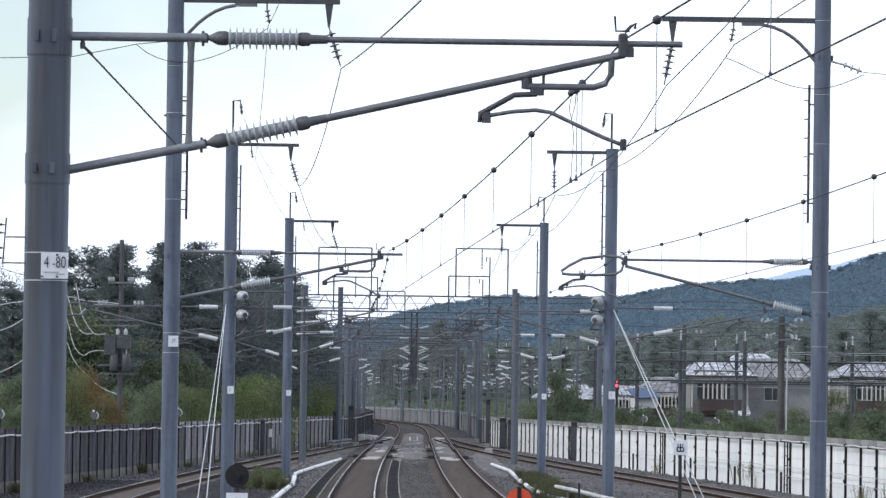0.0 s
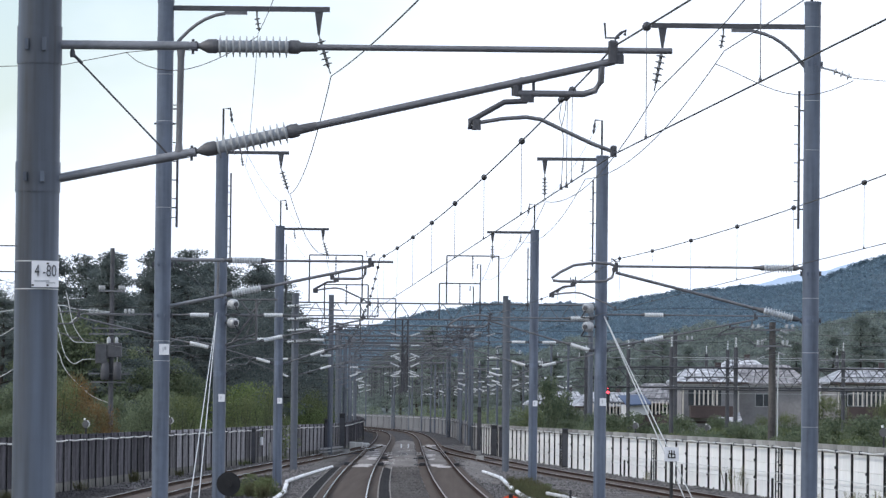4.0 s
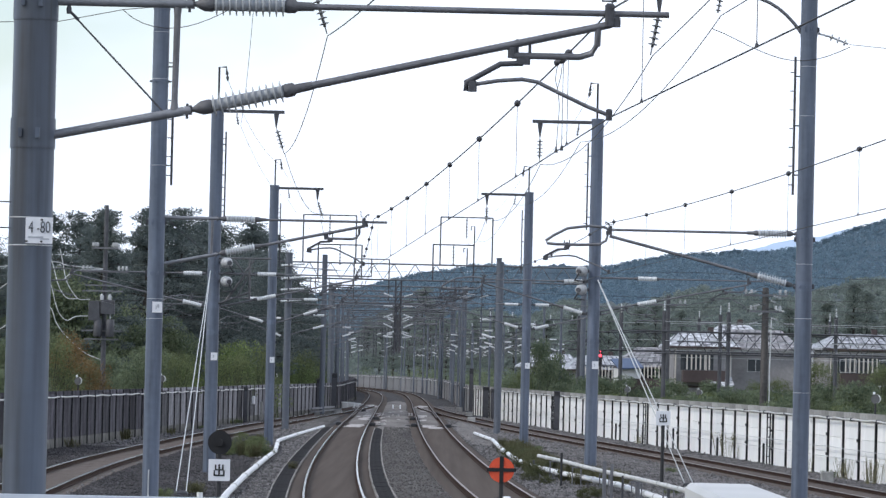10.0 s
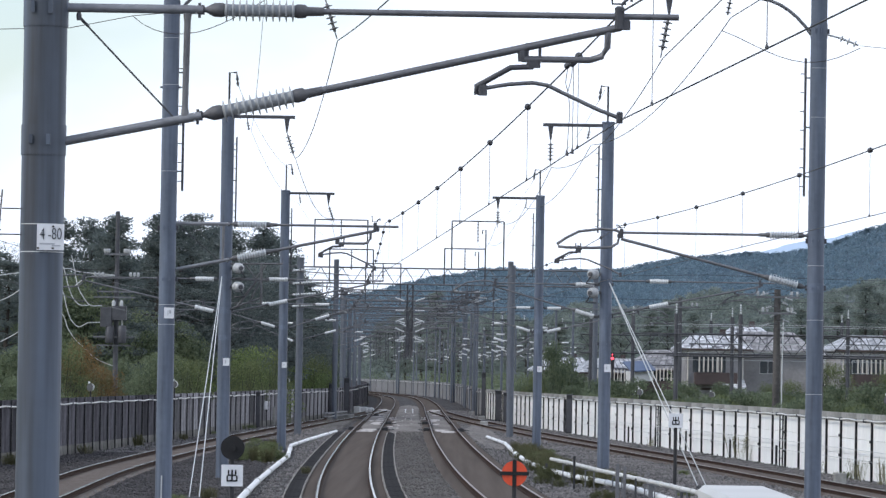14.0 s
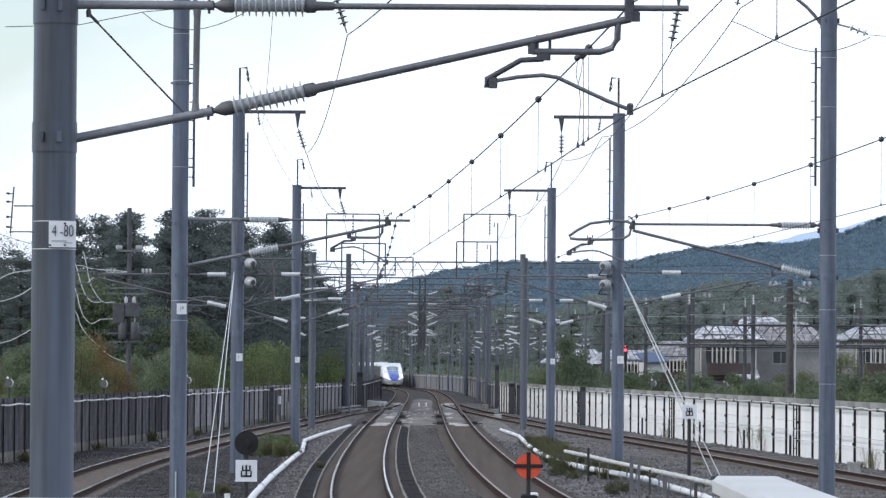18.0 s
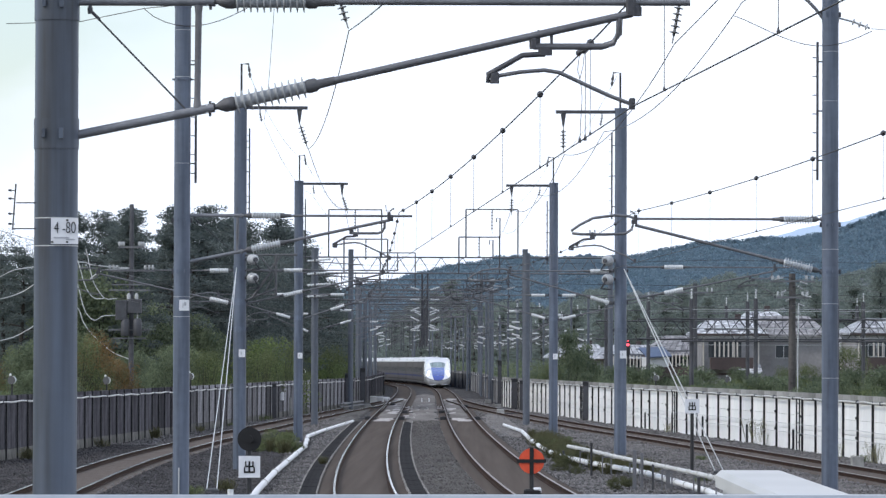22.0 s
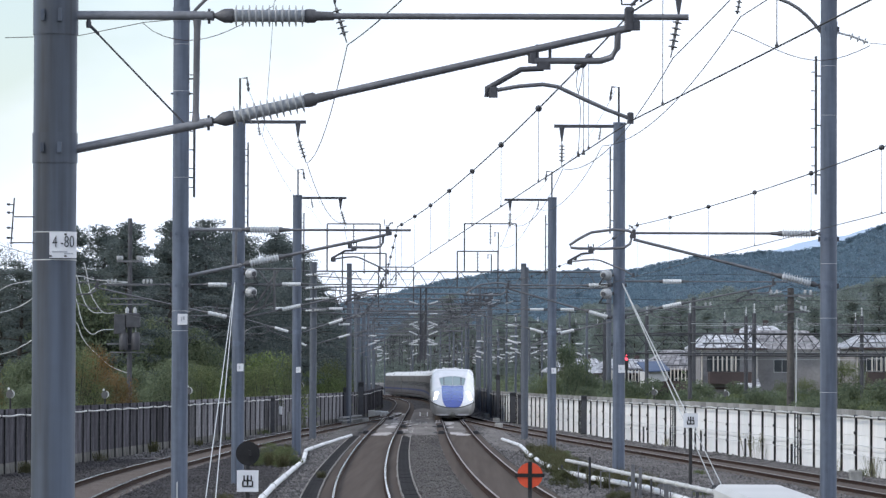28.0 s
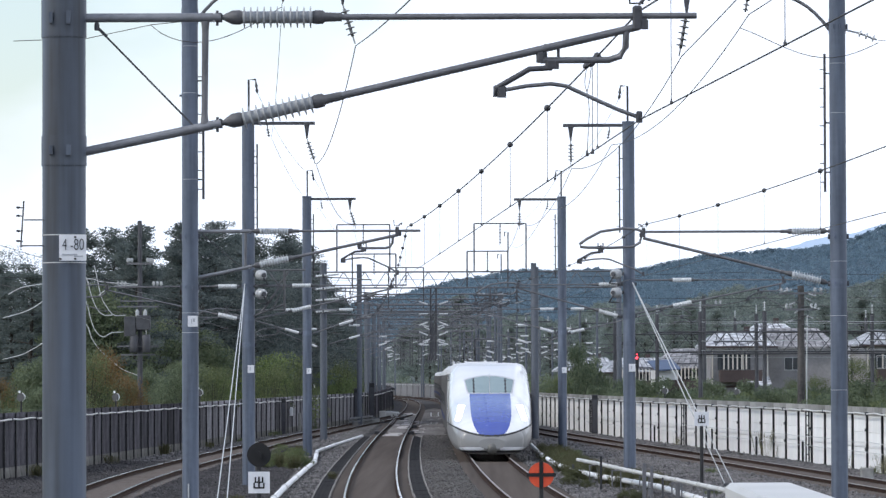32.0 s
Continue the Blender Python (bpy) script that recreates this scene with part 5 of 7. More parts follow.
slack_wire([(8.0, 36.5, 10.2), (5.59, 93, 10.5), (4.3, 143, 10.38), (3.1, 195, 10.3), (2.6, 332, 12.7)], 0.75, "bare feeder wire hung between mast heads", 0.0105)
slack_wire([(4.7, 143, 12.1), (3.6, 195, 11.7), (2.9, 332, 14.2)], 0.5, "thin earth wire over the mast heads", 0.006)
slack_wire([(5.41 + 2.8 * i / 12, 93 - 0.3 * math.sin(math.pi * i / 12), 10.23 - 0.31 * i / 12 - 0.45 * math.sin(math.pi * (i / 12) ** 1.2)) for i in range(13)], 0.0, "slack jumper loop round a mast", 0.008, "jumper_wire")
slack_wire([(8.2, 93, 9.97), (11.5, 96, 9.95)], 0.05, "thin stay wire leading away from a mast", 0.006)
slack_wire([(-9.3, 93, 10.02), (-7.8, 93, 10.07), (-6.5, 93, 10.34), (-5.9, 93, 10.4)], 0.02, "thin stay wire leading to a mast", 0.008)
slack_wire([(-6.53 + 2.66 * i / 12, 93 - 0.25 * math.sin(math.pi * i / 12), 10.34 + 0.35 * (i / 12) ** 2 - 0.43 * math.sin(math.pi * (i / 12) ** 0.8)) for i in range(13)], 0.0, "slack jumper loop under a feeder beam", 0.008, "jumper_wire")
for row in (((1.1, 6.07), (1.1, 5.25)), ((1.05, 6.05), (1.03, 5.9), (1.05, 5.81), (1.07, 5.65), (1.06, 5.44), (1.05, 5.23)), ((1.09, 6.07), (1.08, 5.94), (1.05, 5.81))):
    fx, fz = along([(i, q[0]) for i, q in enumerate(row)]), along([(i, q[1]) for i, q in enumerate(row)])
    jw = thing("jumper_wire", 0, 42.3, 0, "thin jumper from messenger to contact wire", "overhead wire", "overhead wires")
    part("strand", Shape().tube([(fx(i / 4), 0, fz(i / 4)) for i in range(4 * len(row) - 3)], 0.0035, 5), M["wire"], jw)
    if row[-1][1] < 5.5:
        part("clamp", Shape().lathe((row[-1][0], 0, row[-1][1] + 0.05), (row[-1][0], 0, row[-1][1] - 0.01), [(0, 0.004), (0.5, 0.012), (1, 0.017)], 6), M["iron"], jw, "dark wire clamp")
    part("messenger_clamp", Shape().lathe((row[0][0] - 0.03, 0, row[0][1] - 0.02), (row[0][0] + 0.02, 0, row[0][1] + 0.03), [(0, 0.01), (0.2, 0.028), (0.8, 0.028), (1, 0.01)], 8), M["iron"], jw, "dark messenger clamp")
for k, (z, x0, x1) in enumerate(((9.0, -30, 60), (7.2, -34, 70), (8.1, 0, 80), (6.0, 12, 90), (6.8, 14, 95))):
    slack_wire([(x0, 262 + 9 * k, z), ((x0 + x1) / 2, 268 + 9 * k, z + 0.2), (x1, 275 + 9 * k, z + 0.6)], 0.5, "distribution wire crossing behind the railway", 0.012, "distribution_wire")
SERVICE = (
    ((-20.3, 9.2), (-20.17, 8.64), (-19.94, 7.58), (-19.63, 6.98), (-19.23, 6.53), (-18.63, 6.53)),
    ((-20.75, 8.6), (-20.61, 8.18), (-20.42, 7.48), (-20.15, 6.88), (-19.81, 6.55), (-19.32, 6.53)),
    ((-25.2, 6.4), (-24.23, 6.66), (-23.62, 6.91), (-23.11, 7.25), (-22.12, 8.01), (-21.2, 8.3), (-20.69, 7.12), (-20.5, 6.37), (-20.25, 5.73), (-19.83, 5.37), (-19.37, 5.59), (-18.71, 5.63)),
    ((-25.2, 4.18), (-24.2, 4.43), (-23.6, 4.73), (-23.09, 5.04), (-21.8, 6.05), (-21.1, 6.3), (-20.68, 5.97), (-20.46, 5.37), (-20.21, 4.95), (-19.88, 4.56), (-18.9, 3.7), (-17.95, 3.3)),
    ((-20.06, 7.58), (-19.7, 7.88), (-19.25, 8.07), (-17.95, 8.14)),
    ((-24.9, 7.66), (-24.48, 7.9), (-24.09, 8.05), (-23.12, 8.21), (-20.62, 8.48), (-19.86, 8.31), (-17.95, 8.17)),
)
for row in SERVICE:
    f = along([(i, q[0]) for i, q in enumerate(row)]), along([(i, q[1]) for i, q in enumerate(row)])
    whole("service_cable", Shape().tube([(f[0](i / 4), 246, f[1](i / 4)) for i in range(4 * len(row) - 3)], 0.026, 5), M["guy"], "pale slack service cable by a utility pole", "cable", "service cables")
for k in range(9):
    z = 4.4 + 0.28 * k
    slack_wire([(13.4, 272.1, z), (17.2, 272.1, z), (22, 272.1, z), (29, 272.1, z), (36, 274, z + 0.2)] if k % 2 else [(12.2, 306.1, z), (18.8, 306.1, z), (26.5, 306.1, z), (33, 306.1, z), (42, 308, z + 0.2)], 0.3, "pale distribution wire before the houses", 0.013, "distribution_wire").data.materials[0] = M["guy"]
for z in (7.8, 7.0, 6.2):
    slack_wire([(13.0, 299.8, z), (16.35, 229.8, z), (31.2, 299.8, z), (45, 301.8, z)], 0.5, "distribution wire between utility poles", 0.014, "distribution_wire")

# ---------- trackside signs, ducts, foreground ----------
def exit_glyph(s, x, y, z, k):
    """The sign's character, in bars."""
    for bx, bz, w, h in ((0, 0, 0.13, 0.86), (0, 0.02, 0.6, 0.11), (-0.27, 0.2, 0.11, 0.42), (0.27, 0.2, 0.11, 0.42), (0, -0.4, 0.78, 0.12), (-0.36, -0.22, 0.11, 0.42), (0.36, -0.22, 0.11, 0.42)):
        s.box(x + bx * k, y, z + bz * k, w * k, 0.008, h * k)
    return s


def disc_sign(x, y, disc_z, disc_r, disc_mat, cross, board_z, board, label, category="sign"):
    t = thing("trackside_sign", x, y, 0, label, category, "trackside signs")
    part("post", Shape().tube([(0, 0, -0.4), (0, 0, max(disc_z + disc_r * 0.9 if disc_r else 0, board_z))], 0.055, 10), M["post"], t)
    if disc_r:
        part("disc", Shape().tube([(0, -0.075, disc_z), (0, -0.055, disc_z)], disc_r, 28), M[disc_mat], t, "faded red disc" if disc_mat == "red" else "black disc")
        if cross:
            part("cross", Shape().box(0, -0.085, disc_z, 0.1, 0.012, disc_r * 2.15).box(0, -0.092, disc_z, disc_r * 2.3, 0.012, 0.09), M["ink"], t, "black cross")
        else:
            part("lens_hood", Shape().tube([(0, -0.2, disc_z), (0, -0.07, disc_z)], disc_r * 0.3, 14), M["ink"], t)
    if board:
        b = part("board", Shape().box(0, -0.07, board_z, board, 0.02, board), M["plate"], t, "white square board")
        part("character", exit_glyph(Shape(), 0, -0.086, board_z, board * 0.62), M["ink"], b, "black character")
    return t


disc_sign(-5.185, 111, 1.325, 0.29, "ink", False, 0.66, 0.52, "black round signal back above a white board")
rs = disc_sign(1.63, 112, 0.8, 0.31, "red", True, 0, 0, "red disc marker with a black cross")
part("lamp_box", Shape().box(0.14, -0.06, 0.1, 0.2, 0.14, 0.12, bevel=0.03), M["plate"], rs, "pale lamp at the foot")
part("foot", Shape().box(0.02, 0.0, 0.02, 0.42, 0.3, 0.2, bevel=0.04), M["ink"], rs, "dark foot")
disc_sign(6.89, 139.5, 0, 0, "ink", False, 1.89, 0.44, "small white board with a black character on a post")


def duct(rows, r, label, legs=True):
    t = thing("cable_duct", 0, 0, 0, label, "cable duct", "white cable ducts")
    fine = []
    for a, b in zip(rows[:-1], rows[1:]):
        fine += [Vector(a).lerp(Vector(b), i / 3) for i in range(3)]
    fine.append(Vector(rows[-1]))
    part("duct", Shape().tube(fine, r, 10), M["pipe" if r > 0.06 else "conduit"], t)
    for k, p in enumerate(fine[1:] if legs else fine[1::2]):
        part("collar", Shape().tube([p - Vector((0, 0.06, 0)), p + Vector((0, 0.06, 0))], r * 1.28, 10), M["conduit"], t)
        if legs and k % 3 == 1:
            foot = p.z - r + 0.2
            part("support", Shape().box(p.x - 0.13, p.y, p.z - r - foot / 2, 0.035, 0.04, foot).box(p.x + 0.13, p.y, p.z - r - foot / 2, 0.035, 0.04, foot).box(p.x, p.y, p.z - r - 0.02, 0.3, 0.045, 0.035), M["tube"], t, "small grey steel trestle")
    return t


duct([(-6.2, 255, -0.1), (-6.7, 221, -0.08), (-6.83, 200.4, -0.05), (-6.11, 176.3, -0.05), (-5.84, 155, -0.05), (-5.57, 135, -0.05), (-5.24, 117, -0.05), (-4.6, 90, -0.05), (-4.0, 70, -0.05)], 0.085, "white duct winding along the ballast shoulder", False)
duct([(2.03, 239, -0.05), (2.66, 214, 0.0), (2.7, 184, 0.05), (2.93, 164, 0.05), (3.52, 150.4, 0.05), (4.04, 143.3, 0.05), (4.5, 139, 0.05), (5.22, 131, 0.05), (5.6, 121.6, 0.05), (5.97, 113.2, 0.05), (6.3, 90, 0.05)], 0.078, "white duct beside the track")
duct([(3.44, 153, 0.42), (3.98, 143, 0.45), (4.39, 135.1, 0.45), (4.97, 126.5, 0.45), (5.51, 118.6, 0.45), (5.94, 111.5, 0.45), (6.15, 107.6, 0.45), (7.2, 85, 0.45)], 0.058, "grey pipe on short legs beside the track")
for x, y, h, w, mm in ((3.75, 136.2, 1.03, 0.07, "post"), (4.5, 121.9, 1.09, 0.1, "tube"), (4.72, 122.6, 1.0, 0.08, "tube"), (5.39, 122, 0.62, 0.12, "tube"), (4.97, 121.5, 0.72, 0.055, "post_grey"), (3.2, 149, 0.55, 0.07, "post_grey"), (5.75, 113, 0.6, 0.08, "post_grey")):
    whole("cable_post", Shape().box(0, 0, h / 2 - 0.3, w, w, h + 0.2, bevel=0.012), M[mm], "upright steel cable post beside the ducts", "post", "cable posts", at=pose(x, y, 0))
for x, y in ((12.7, 149),):
    t = thing("equipment_box", x, y, -0.2, "weathered concrete equipment box beside the track", "box", "equipment boxes")
    part("body", Shape().box(0, 0, 0.2, 0.4, 0.5, 0.4, bevel=0.03), M["cope"], t)
    part("foot", Shape().box(0.03, 0, 0.03, 0.55, 0.65, 0.08), M["iron"], t)

# taller dark posts standing at the walls
for x, y, h, w in ((wall_right_line(268) - 0.5, 268, 2.35, 0.34), (wall_right_line(330) - 0.5, 330, 2.3, 0.45), (wall_right_line(322) - 0.5, 322, 2.2, 0.3), (wall_right_line(349) - 0.6, 349, 3.6, 0.3), (wall_left_line(215) + 0.5, 215, 2.2, 0.3), (wall_left_line(330) + 0.5, 330, 2.6, 0.4), (wall_left_line(345) + 0.6, 345, 3.0, 0.4), (wall_left_line(270) + 0.4, 270, 2.2, 0.25)):
    t = thing("relay_cabinet", x, y, -0.3, "narrow dark steel trackside cabinet against the wall", "cabinet", "trackside cabinets")
    part("body", Shape().box(0, 0, h / 2, w, 0.5, h, bevel=0.03), M["post"], t)
    part("cap", Shape().box(0, 0, h + 0.03, w + 0.06, 0.56, 0.06, bevel=0.02), M["iron"], t)
    part("door", Shape().box(0, -0.26, h / 2, w * 0.8, 0.02, h * 0.8), M["iron"], t)

# fittings along the two walls
jb = thing("junction_box", wall_left_line(279) + 0.16, 279, 1.1, "small white junction box fixed to the panel wall", "box", "wall boxes")
part("case", Shape().box(0, 0, 0, 0.2, 0.34, 0.5, bevel=0.03), M["plate"], jb)
part("door", Shape().box(0.105, 0, 0, 0.012, 0.28, 0.42), M["cabinet"], jb)
whole("marker_post", Shape().box(0, 0, 0.4, 0.16, 0.16, 1.6, bevel=0.03), M["cope"], "pale concrete marker post at the wall", "post", "marker posts", at=pose(wall_left_line(283) + 0.35, 283, BED))
rk = thing("rail_rack", wall_left_line(329) + 0.9, 329, BED, "low rack holding spare steel rails beside the wall", "rack", rz=-2.6)
for z in (0.28, 0.5):
    for dx in (-0.12, 0.12):
        part("spare_rail", Shape().box(dx, 0, z, 0.07, 20, 0.1), M["tube_pale"], rk, "pale spare rail")
for y in (-8.5, -2.8, 2.8, 8.5):
    part("trestle", Shape().box(0, y, 0.12, 0.7, 0.16, 0.24, bevel=0.02).box(0, y, 0.38, 0.6, 0.1, 0.1), M["cope"], rk)
for x, y, w, h in ((-7.2, 384, 0.9, 0.5), (-6.9, 392, 0.7, 0.38), (-7.5, 377, 0.6, 0.6), (-7.0, 401, 1.0, 0.34)):
    hp = thing("equipment_cover", x, y, BED, "grey steel cover over turnout equipment", "cover", "equipment covers")
    part("hood", Shape().box(0, 0, h / 2, w, 1.2, h, bevel=0.08), M["cabinet"], hp)
    part("base", Shape().box(0, 0, 0.03, w + 0.2, 1.5, 0.08), M["slab"], hp)
for y, h in ((224, 0.95), (212, 0.95), (196, 0.8), (246, 0.9), (236, 0.85), (181, 0.8)):
    whole("stub_post", Shape().box(0, 0, h / 2, 0.09, 0.09, h, bevel=0.015), M["post"], "short black stub post below the white wall", "post", "stub posts", at=pose(wall_right_line(y) - 0.32, y, BED))

for y in (273.5, 224.5, 180.5):
    wl_ = thing("wall_ladder", wall_right_line(y) - 0.2, y, BED, "black steel rung ladder fixed to the white wall", "ladder", "wall ladders", rz=math.degrees(math.atan2(wall_right_line(y - 1) - wall_right_line(y + 1), 2)))
    for dy in (-0.45, 0.45):
        part("stile", Shape().box(0, dy, 1.0, 0.05, 0.07, 2.0), M["post"], wl_)
    for k in range(5):
        part("rung", Shape().tube([(0, -0.45, 0.3 + 0.38 * k), (0, 0.45, 0.3 + 0.38 * k)], 0.025, 6), M["post"], wl_)

# platform end: deck, end fence, parapet
whole("platform", Shape().box(-0.9, 2.5, 0.4, 3.6, 21, 1.7), M["platform"], "plain concrete platform end", "platform", kind="structure")
fence = thing("platform_fence", 0, 6, 1.25, "steel fence closing the platform end", "fence")
part("top_rail", Shape().box(-0.3, 0, 1.756, 2.6, 0.05, 0.04, pose(0, 0, 0, 0, -0.2, 0), 0.008), M["steel"], fence, "bright steel top rail")
part("panel", Shape().box(-0.3, 0.0, 0.9, 2.56, 0.02, 1.64), M["post"], fence, "dark panel")
for x in (-1.5, -0.3, 0.9):
    part("post", Shape().box(x, 0.04, 0.87, 0.05, 0.05, 1.73), M["post"], fence)
part("bolt", Shape().tube([(-0.305, 0, 1.77), (-0.305, 0, 1.783)], 0.004, 8), M["steel"], fence)
par = thing("platform_parapet", 0.682, 8.6, 1.234, "pale painted parapet along the platform edge", "parapet")
part("panel", Shape().box(0, 0, 0.84, 0.13, 4.8, 1.68), M["cabinet"], par)
part("coping", Shape().box(0, 0, 1.69, 0.165, 4.84, 0.04, bevel=0.012), M["cabinet"], par)


# ---------- loose ballast stones on the bed, far past counting ----------
def tri_mesh(name, verts, tris, material, smooth=False):
    """A mesh from arrays of corners and triangles."""
    me = bpy.data.meshes.new(name)
    me.vertices.add(len(verts))
    me.vertices.foreach_set("co", verts.reshape(-1))
    me.loops.add(tris.size)
    me.loops.foreach_set("vertex_index", tris.reshape(-1).astype(np.int32))
    me.polygons.add(len(tris))
    me.polygons.foreach_set("loop_start", np.arange(0, tris.size, 3, dtype=np.int32))
    if smooth:
        me.polygons.foreach_set("use_smooth", np.ones(len(tris), dtype=bool))
    me.materials.append(material)
    me.update()
    me.validate()
    return me


def leaf_cloud(name, centres, rx, rz, count, size, material, label, category, seed):
    """Leaf blades scattered round many centres, far past counting."""
    g = np.random.default_rng(seed)
    c = np.repeat(np.array(centres, float), count, axis=0)
    n = len(c)
    o = g.normal(size=(n, 3))
    o *= (g.random(n) ** 0.4 / np.linalg.norm(o, axis=1))[:, None]
    c += o * np.array([rx, rx, rz])
    d, e = g.normal(size=(n, 3)), g.normal(size=(n, 3))
    d /= np.linalg.norm(d, axis=1)[:, None]
    e = np.cross(d, e)
    e /= np.linalg.norm(e, axis=1)[:, None]
    l, w = (size * g.uniform(0.6, 1.3, n))[:, None], (size * g.uniform(0.3, 0.6, n))[:, None]
    v = np.stack([c - d * l, c + e * w, c + d * l, c - e * w], 1).reshape(-1, 3)
    f = (np.array([(0, 1, 2), (0, 2, 3)])[None] + 4 * np.arange(n)[:, None, None]).reshape(-1, 3)
    return tagged(new(name, tri_mesh(name, v, f, material)), label, category, kind="stuff")


def ballast_stones(count, y0, y1, small, large, zone="grey"):
    """Loose stones between the walls, off the trodden lanes; zone: grey, dark (by the side track) or brown (between the main tracks)."""
    r = np.random.default_rng(count)
    y = y0 * (y1 / y0) ** r.random(count)
    lines = [np.array([f(v) for v in np.arange(y0, y1 + 1.0)]) for f in (wall_left_line, wall_right_line, track_a, track_b, track_c, track_d)]
    wl_, wr_, ta, tb, tc, td = [np.interp(y, np.arange(y0, y1 + 1.0), l) for l in lines]
    x = wl_ + 0.4 + (wr_ - wl_ - 0.8) * r.random(count)
    dark, brown = (x > ta + 1.15) & (x < tb - 2.75 - 0.012 * np.maximum(0, y - 150)) & (y < 225) | (x < ta - 1.0) & (y < 185), np.abs(x - tb - 2.36) < 0.74
    keep = (np.abs(x - ta) > 1.0) & (np.abs(x - td) > 1.0) & (np.abs(x - tb) > 1.68) & (np.abs(x - tc) > 1.25)
    keep &= dark if zone == "dark" else brown if zone == "brown" else ~(dark | brown)
    x, y = x[keep], y[keep]
    n = len(x)
    size = small + (large - small) * r.random(n) ** 2
    corner = np.array([(1, 0, 0), (0, 1, 0), (-1, 0, 0), (0, -1, 0), (0, 0, 0.9), (0, 0, -0.7)], float)
    turn = r.random(n) * 6.283
    v = corner[None] * size[:, None, None] * r.uniform(0.6, 1.15, (n, 6, 1))
    c, s_ = np.cos(turn)[:, None], np.sin(turn)[:, None]
    vx, vy = v[..., 0] * c - v[..., 1] * s_, v[..., 0] * s_ + v[..., 1] * c
    v[..., 0], v[..., 1] = vx + x[:, None], vy + y[:, None]
    v[..., 2] += BED + (0.085 if zone == "brown" else 0.015) + 0.5 * size[:, None] * r.random((n, 1))
    tri = np.array([(0, 1, 4), (1, 2, 4), (2, 3, 4), (3, 0, 4), (1, 0, 5), (2, 1, 5), (3, 2, 5), (0, 3, 5)])
    f = (tri[None] + 6 * np.arange(n)[:, None, None]).reshape(-1, 3)
    me = tri_mesh("ballast_stones", v.reshape(-1, 3), f, M[{"grey": "stone", "dark": "stone_dark", "brown": "stone_brown"}[zone]])
    return tagged(new("ballast_stones", me), "loose " + zone + " ballast stones", "ballast", kind="stuff")


def pale_edge(off):
    """A thin ragged line of pale grout along an edge of the dark strips."""
    s, rows = Shape(), []
    for y in spread_between(70, 257, 0.45):
        w = 0.016 + 0.016 * max(-0.8, noise.noise((y * 0.9, off, 2)) + noise.noise((y * 3.1, off, 8)))
        x = track_b(y) + off + 0.022 * noise.noise((y * 0.7, off, 5))
        rows.append([(x - w - 0.01, y, BED + 0.03), (x - w, y, BED + 0.086), (x + w, y, BED + 0.086), (x + w + 0.01, y, BED + 0.03)])
    s.sheet(rows)
    return whole("strip_edge", s, M["kerb"], "thin pale grout line along a dark strip", "kerb", kind="structure")


for off in (-1.66, -1.19, 1.17, 1.64):
    pale_edge(off)
ballast_stones(125000, 95, 190, 0.022, 0.062)
ballast_stones(60000, 190, 420, 0.035, 0.09)
ballast_stones(160000, 95, 225, 0.022, 0.06, "dark")
ballast_stones(130000, 92, 260, 0.016, 0.045, "brown")


# ---------- plants ----------
def leaves(s, cx, cy, cz, rx, rz, count, size, rnd, flat=0.5):
    """Small leaf blades scattered through a clump."""
    for _ in range(count):
        while True:
            px, py, pz = rnd.uniform(-1, 1), rnd.uniform(-1, 1), rnd.uniform(-1, 1)
            if px * px + py * py + pz * pz < 1:
                break
        a, b = rnd.uniform(0, 6.283), rnd.uniform(-1, 1) * flat * 1.57
        d = Vector((math.cos(a) * math.cos(b), math.sin(a) * math.cos(b), math.sin(b)))
        e = d.cross(Vector((rnd.uniform(-1, 1), rnd.uniform(-1, 1), rnd.uniform(-1, 1)))).normalized()
        c = Vector((cx + px * rx, cy + py * rx, cz + pz * rz))
        l, w = size * rnd.uniform(0.6, 1.3), size * rnd.uniform(0.25, 0.55)
        s.add([c - d * l, c + e * w, c + d * l, c - e * w], [(0, 1, 2, 3)])


def pine(seed, h=13.0, lean=0.0, mat="pine", open_crown=False):
    rnd = random.Random(seed)
    t = thing("pine_tree", 0, 0, 0, "tall dark green pine with layered open crown", "tree", "woods beside the line")
    trunk, crown = Shape(), Shape()
    top = Vector((lean, 0, h))
    trunk.tube([(0, 0, -0.5), (lean * 0.3 + rnd.uniform(-.2, .2), 0, h * 0.4), (lean * 0.7, rnd.uniform(-.2, .2), h * 0.75), top], [0.24, 0.19, 0.11, 0.03], 8)
    for k in range(38):
        u = 0.22 + 0.78 * (k + rnd.random()) / 38
        base = Vector((lean * u, 0, h * u))
        spread_ = (0.5 + 3.0 * math.sin(min(1.0, (1.03 - u) * 1.5) * 1.45) if open_crown else 0.28 + 3.1 * (1.0 - u) ** 0.75) * rnd.uniform(0.55, 1.15)
        a = k * 2.4 + rnd.uniform(-0.5, 0.5)
        tip = base + Vector((math.cos(a) * spread_, math.sin(a) * spread_, rnd.uniform(-0.3, 0.55)))
        trunk.tube([base, base.lerp(tip, 0.6) + Vector((0, 0, 0.1)), tip], [0.06, 0.04, 0.015], 5)
        for w in (0.35, 0.6, 0.8, 1.0):
            if rnd.random() < 0.9:
                p = base.lerp(tip, w)
                leaves(crown, p.x + rnd.uniform(-.3, .3), p.y + rnd.uniform(-.3, .3), p.z + 0.12, 0.85 * (0.6 + 0.5 * w), 0.32, 130, 0.1, rnd)
    leaves(crown, top.x, top.y, top.z, 0.34 if open_crown else 0.26, 0.5, 110, 0.085, rnd)
    part("trunk", trunk, M["bark"], t)
    part("crown", crown, M[mat], t)
    return t


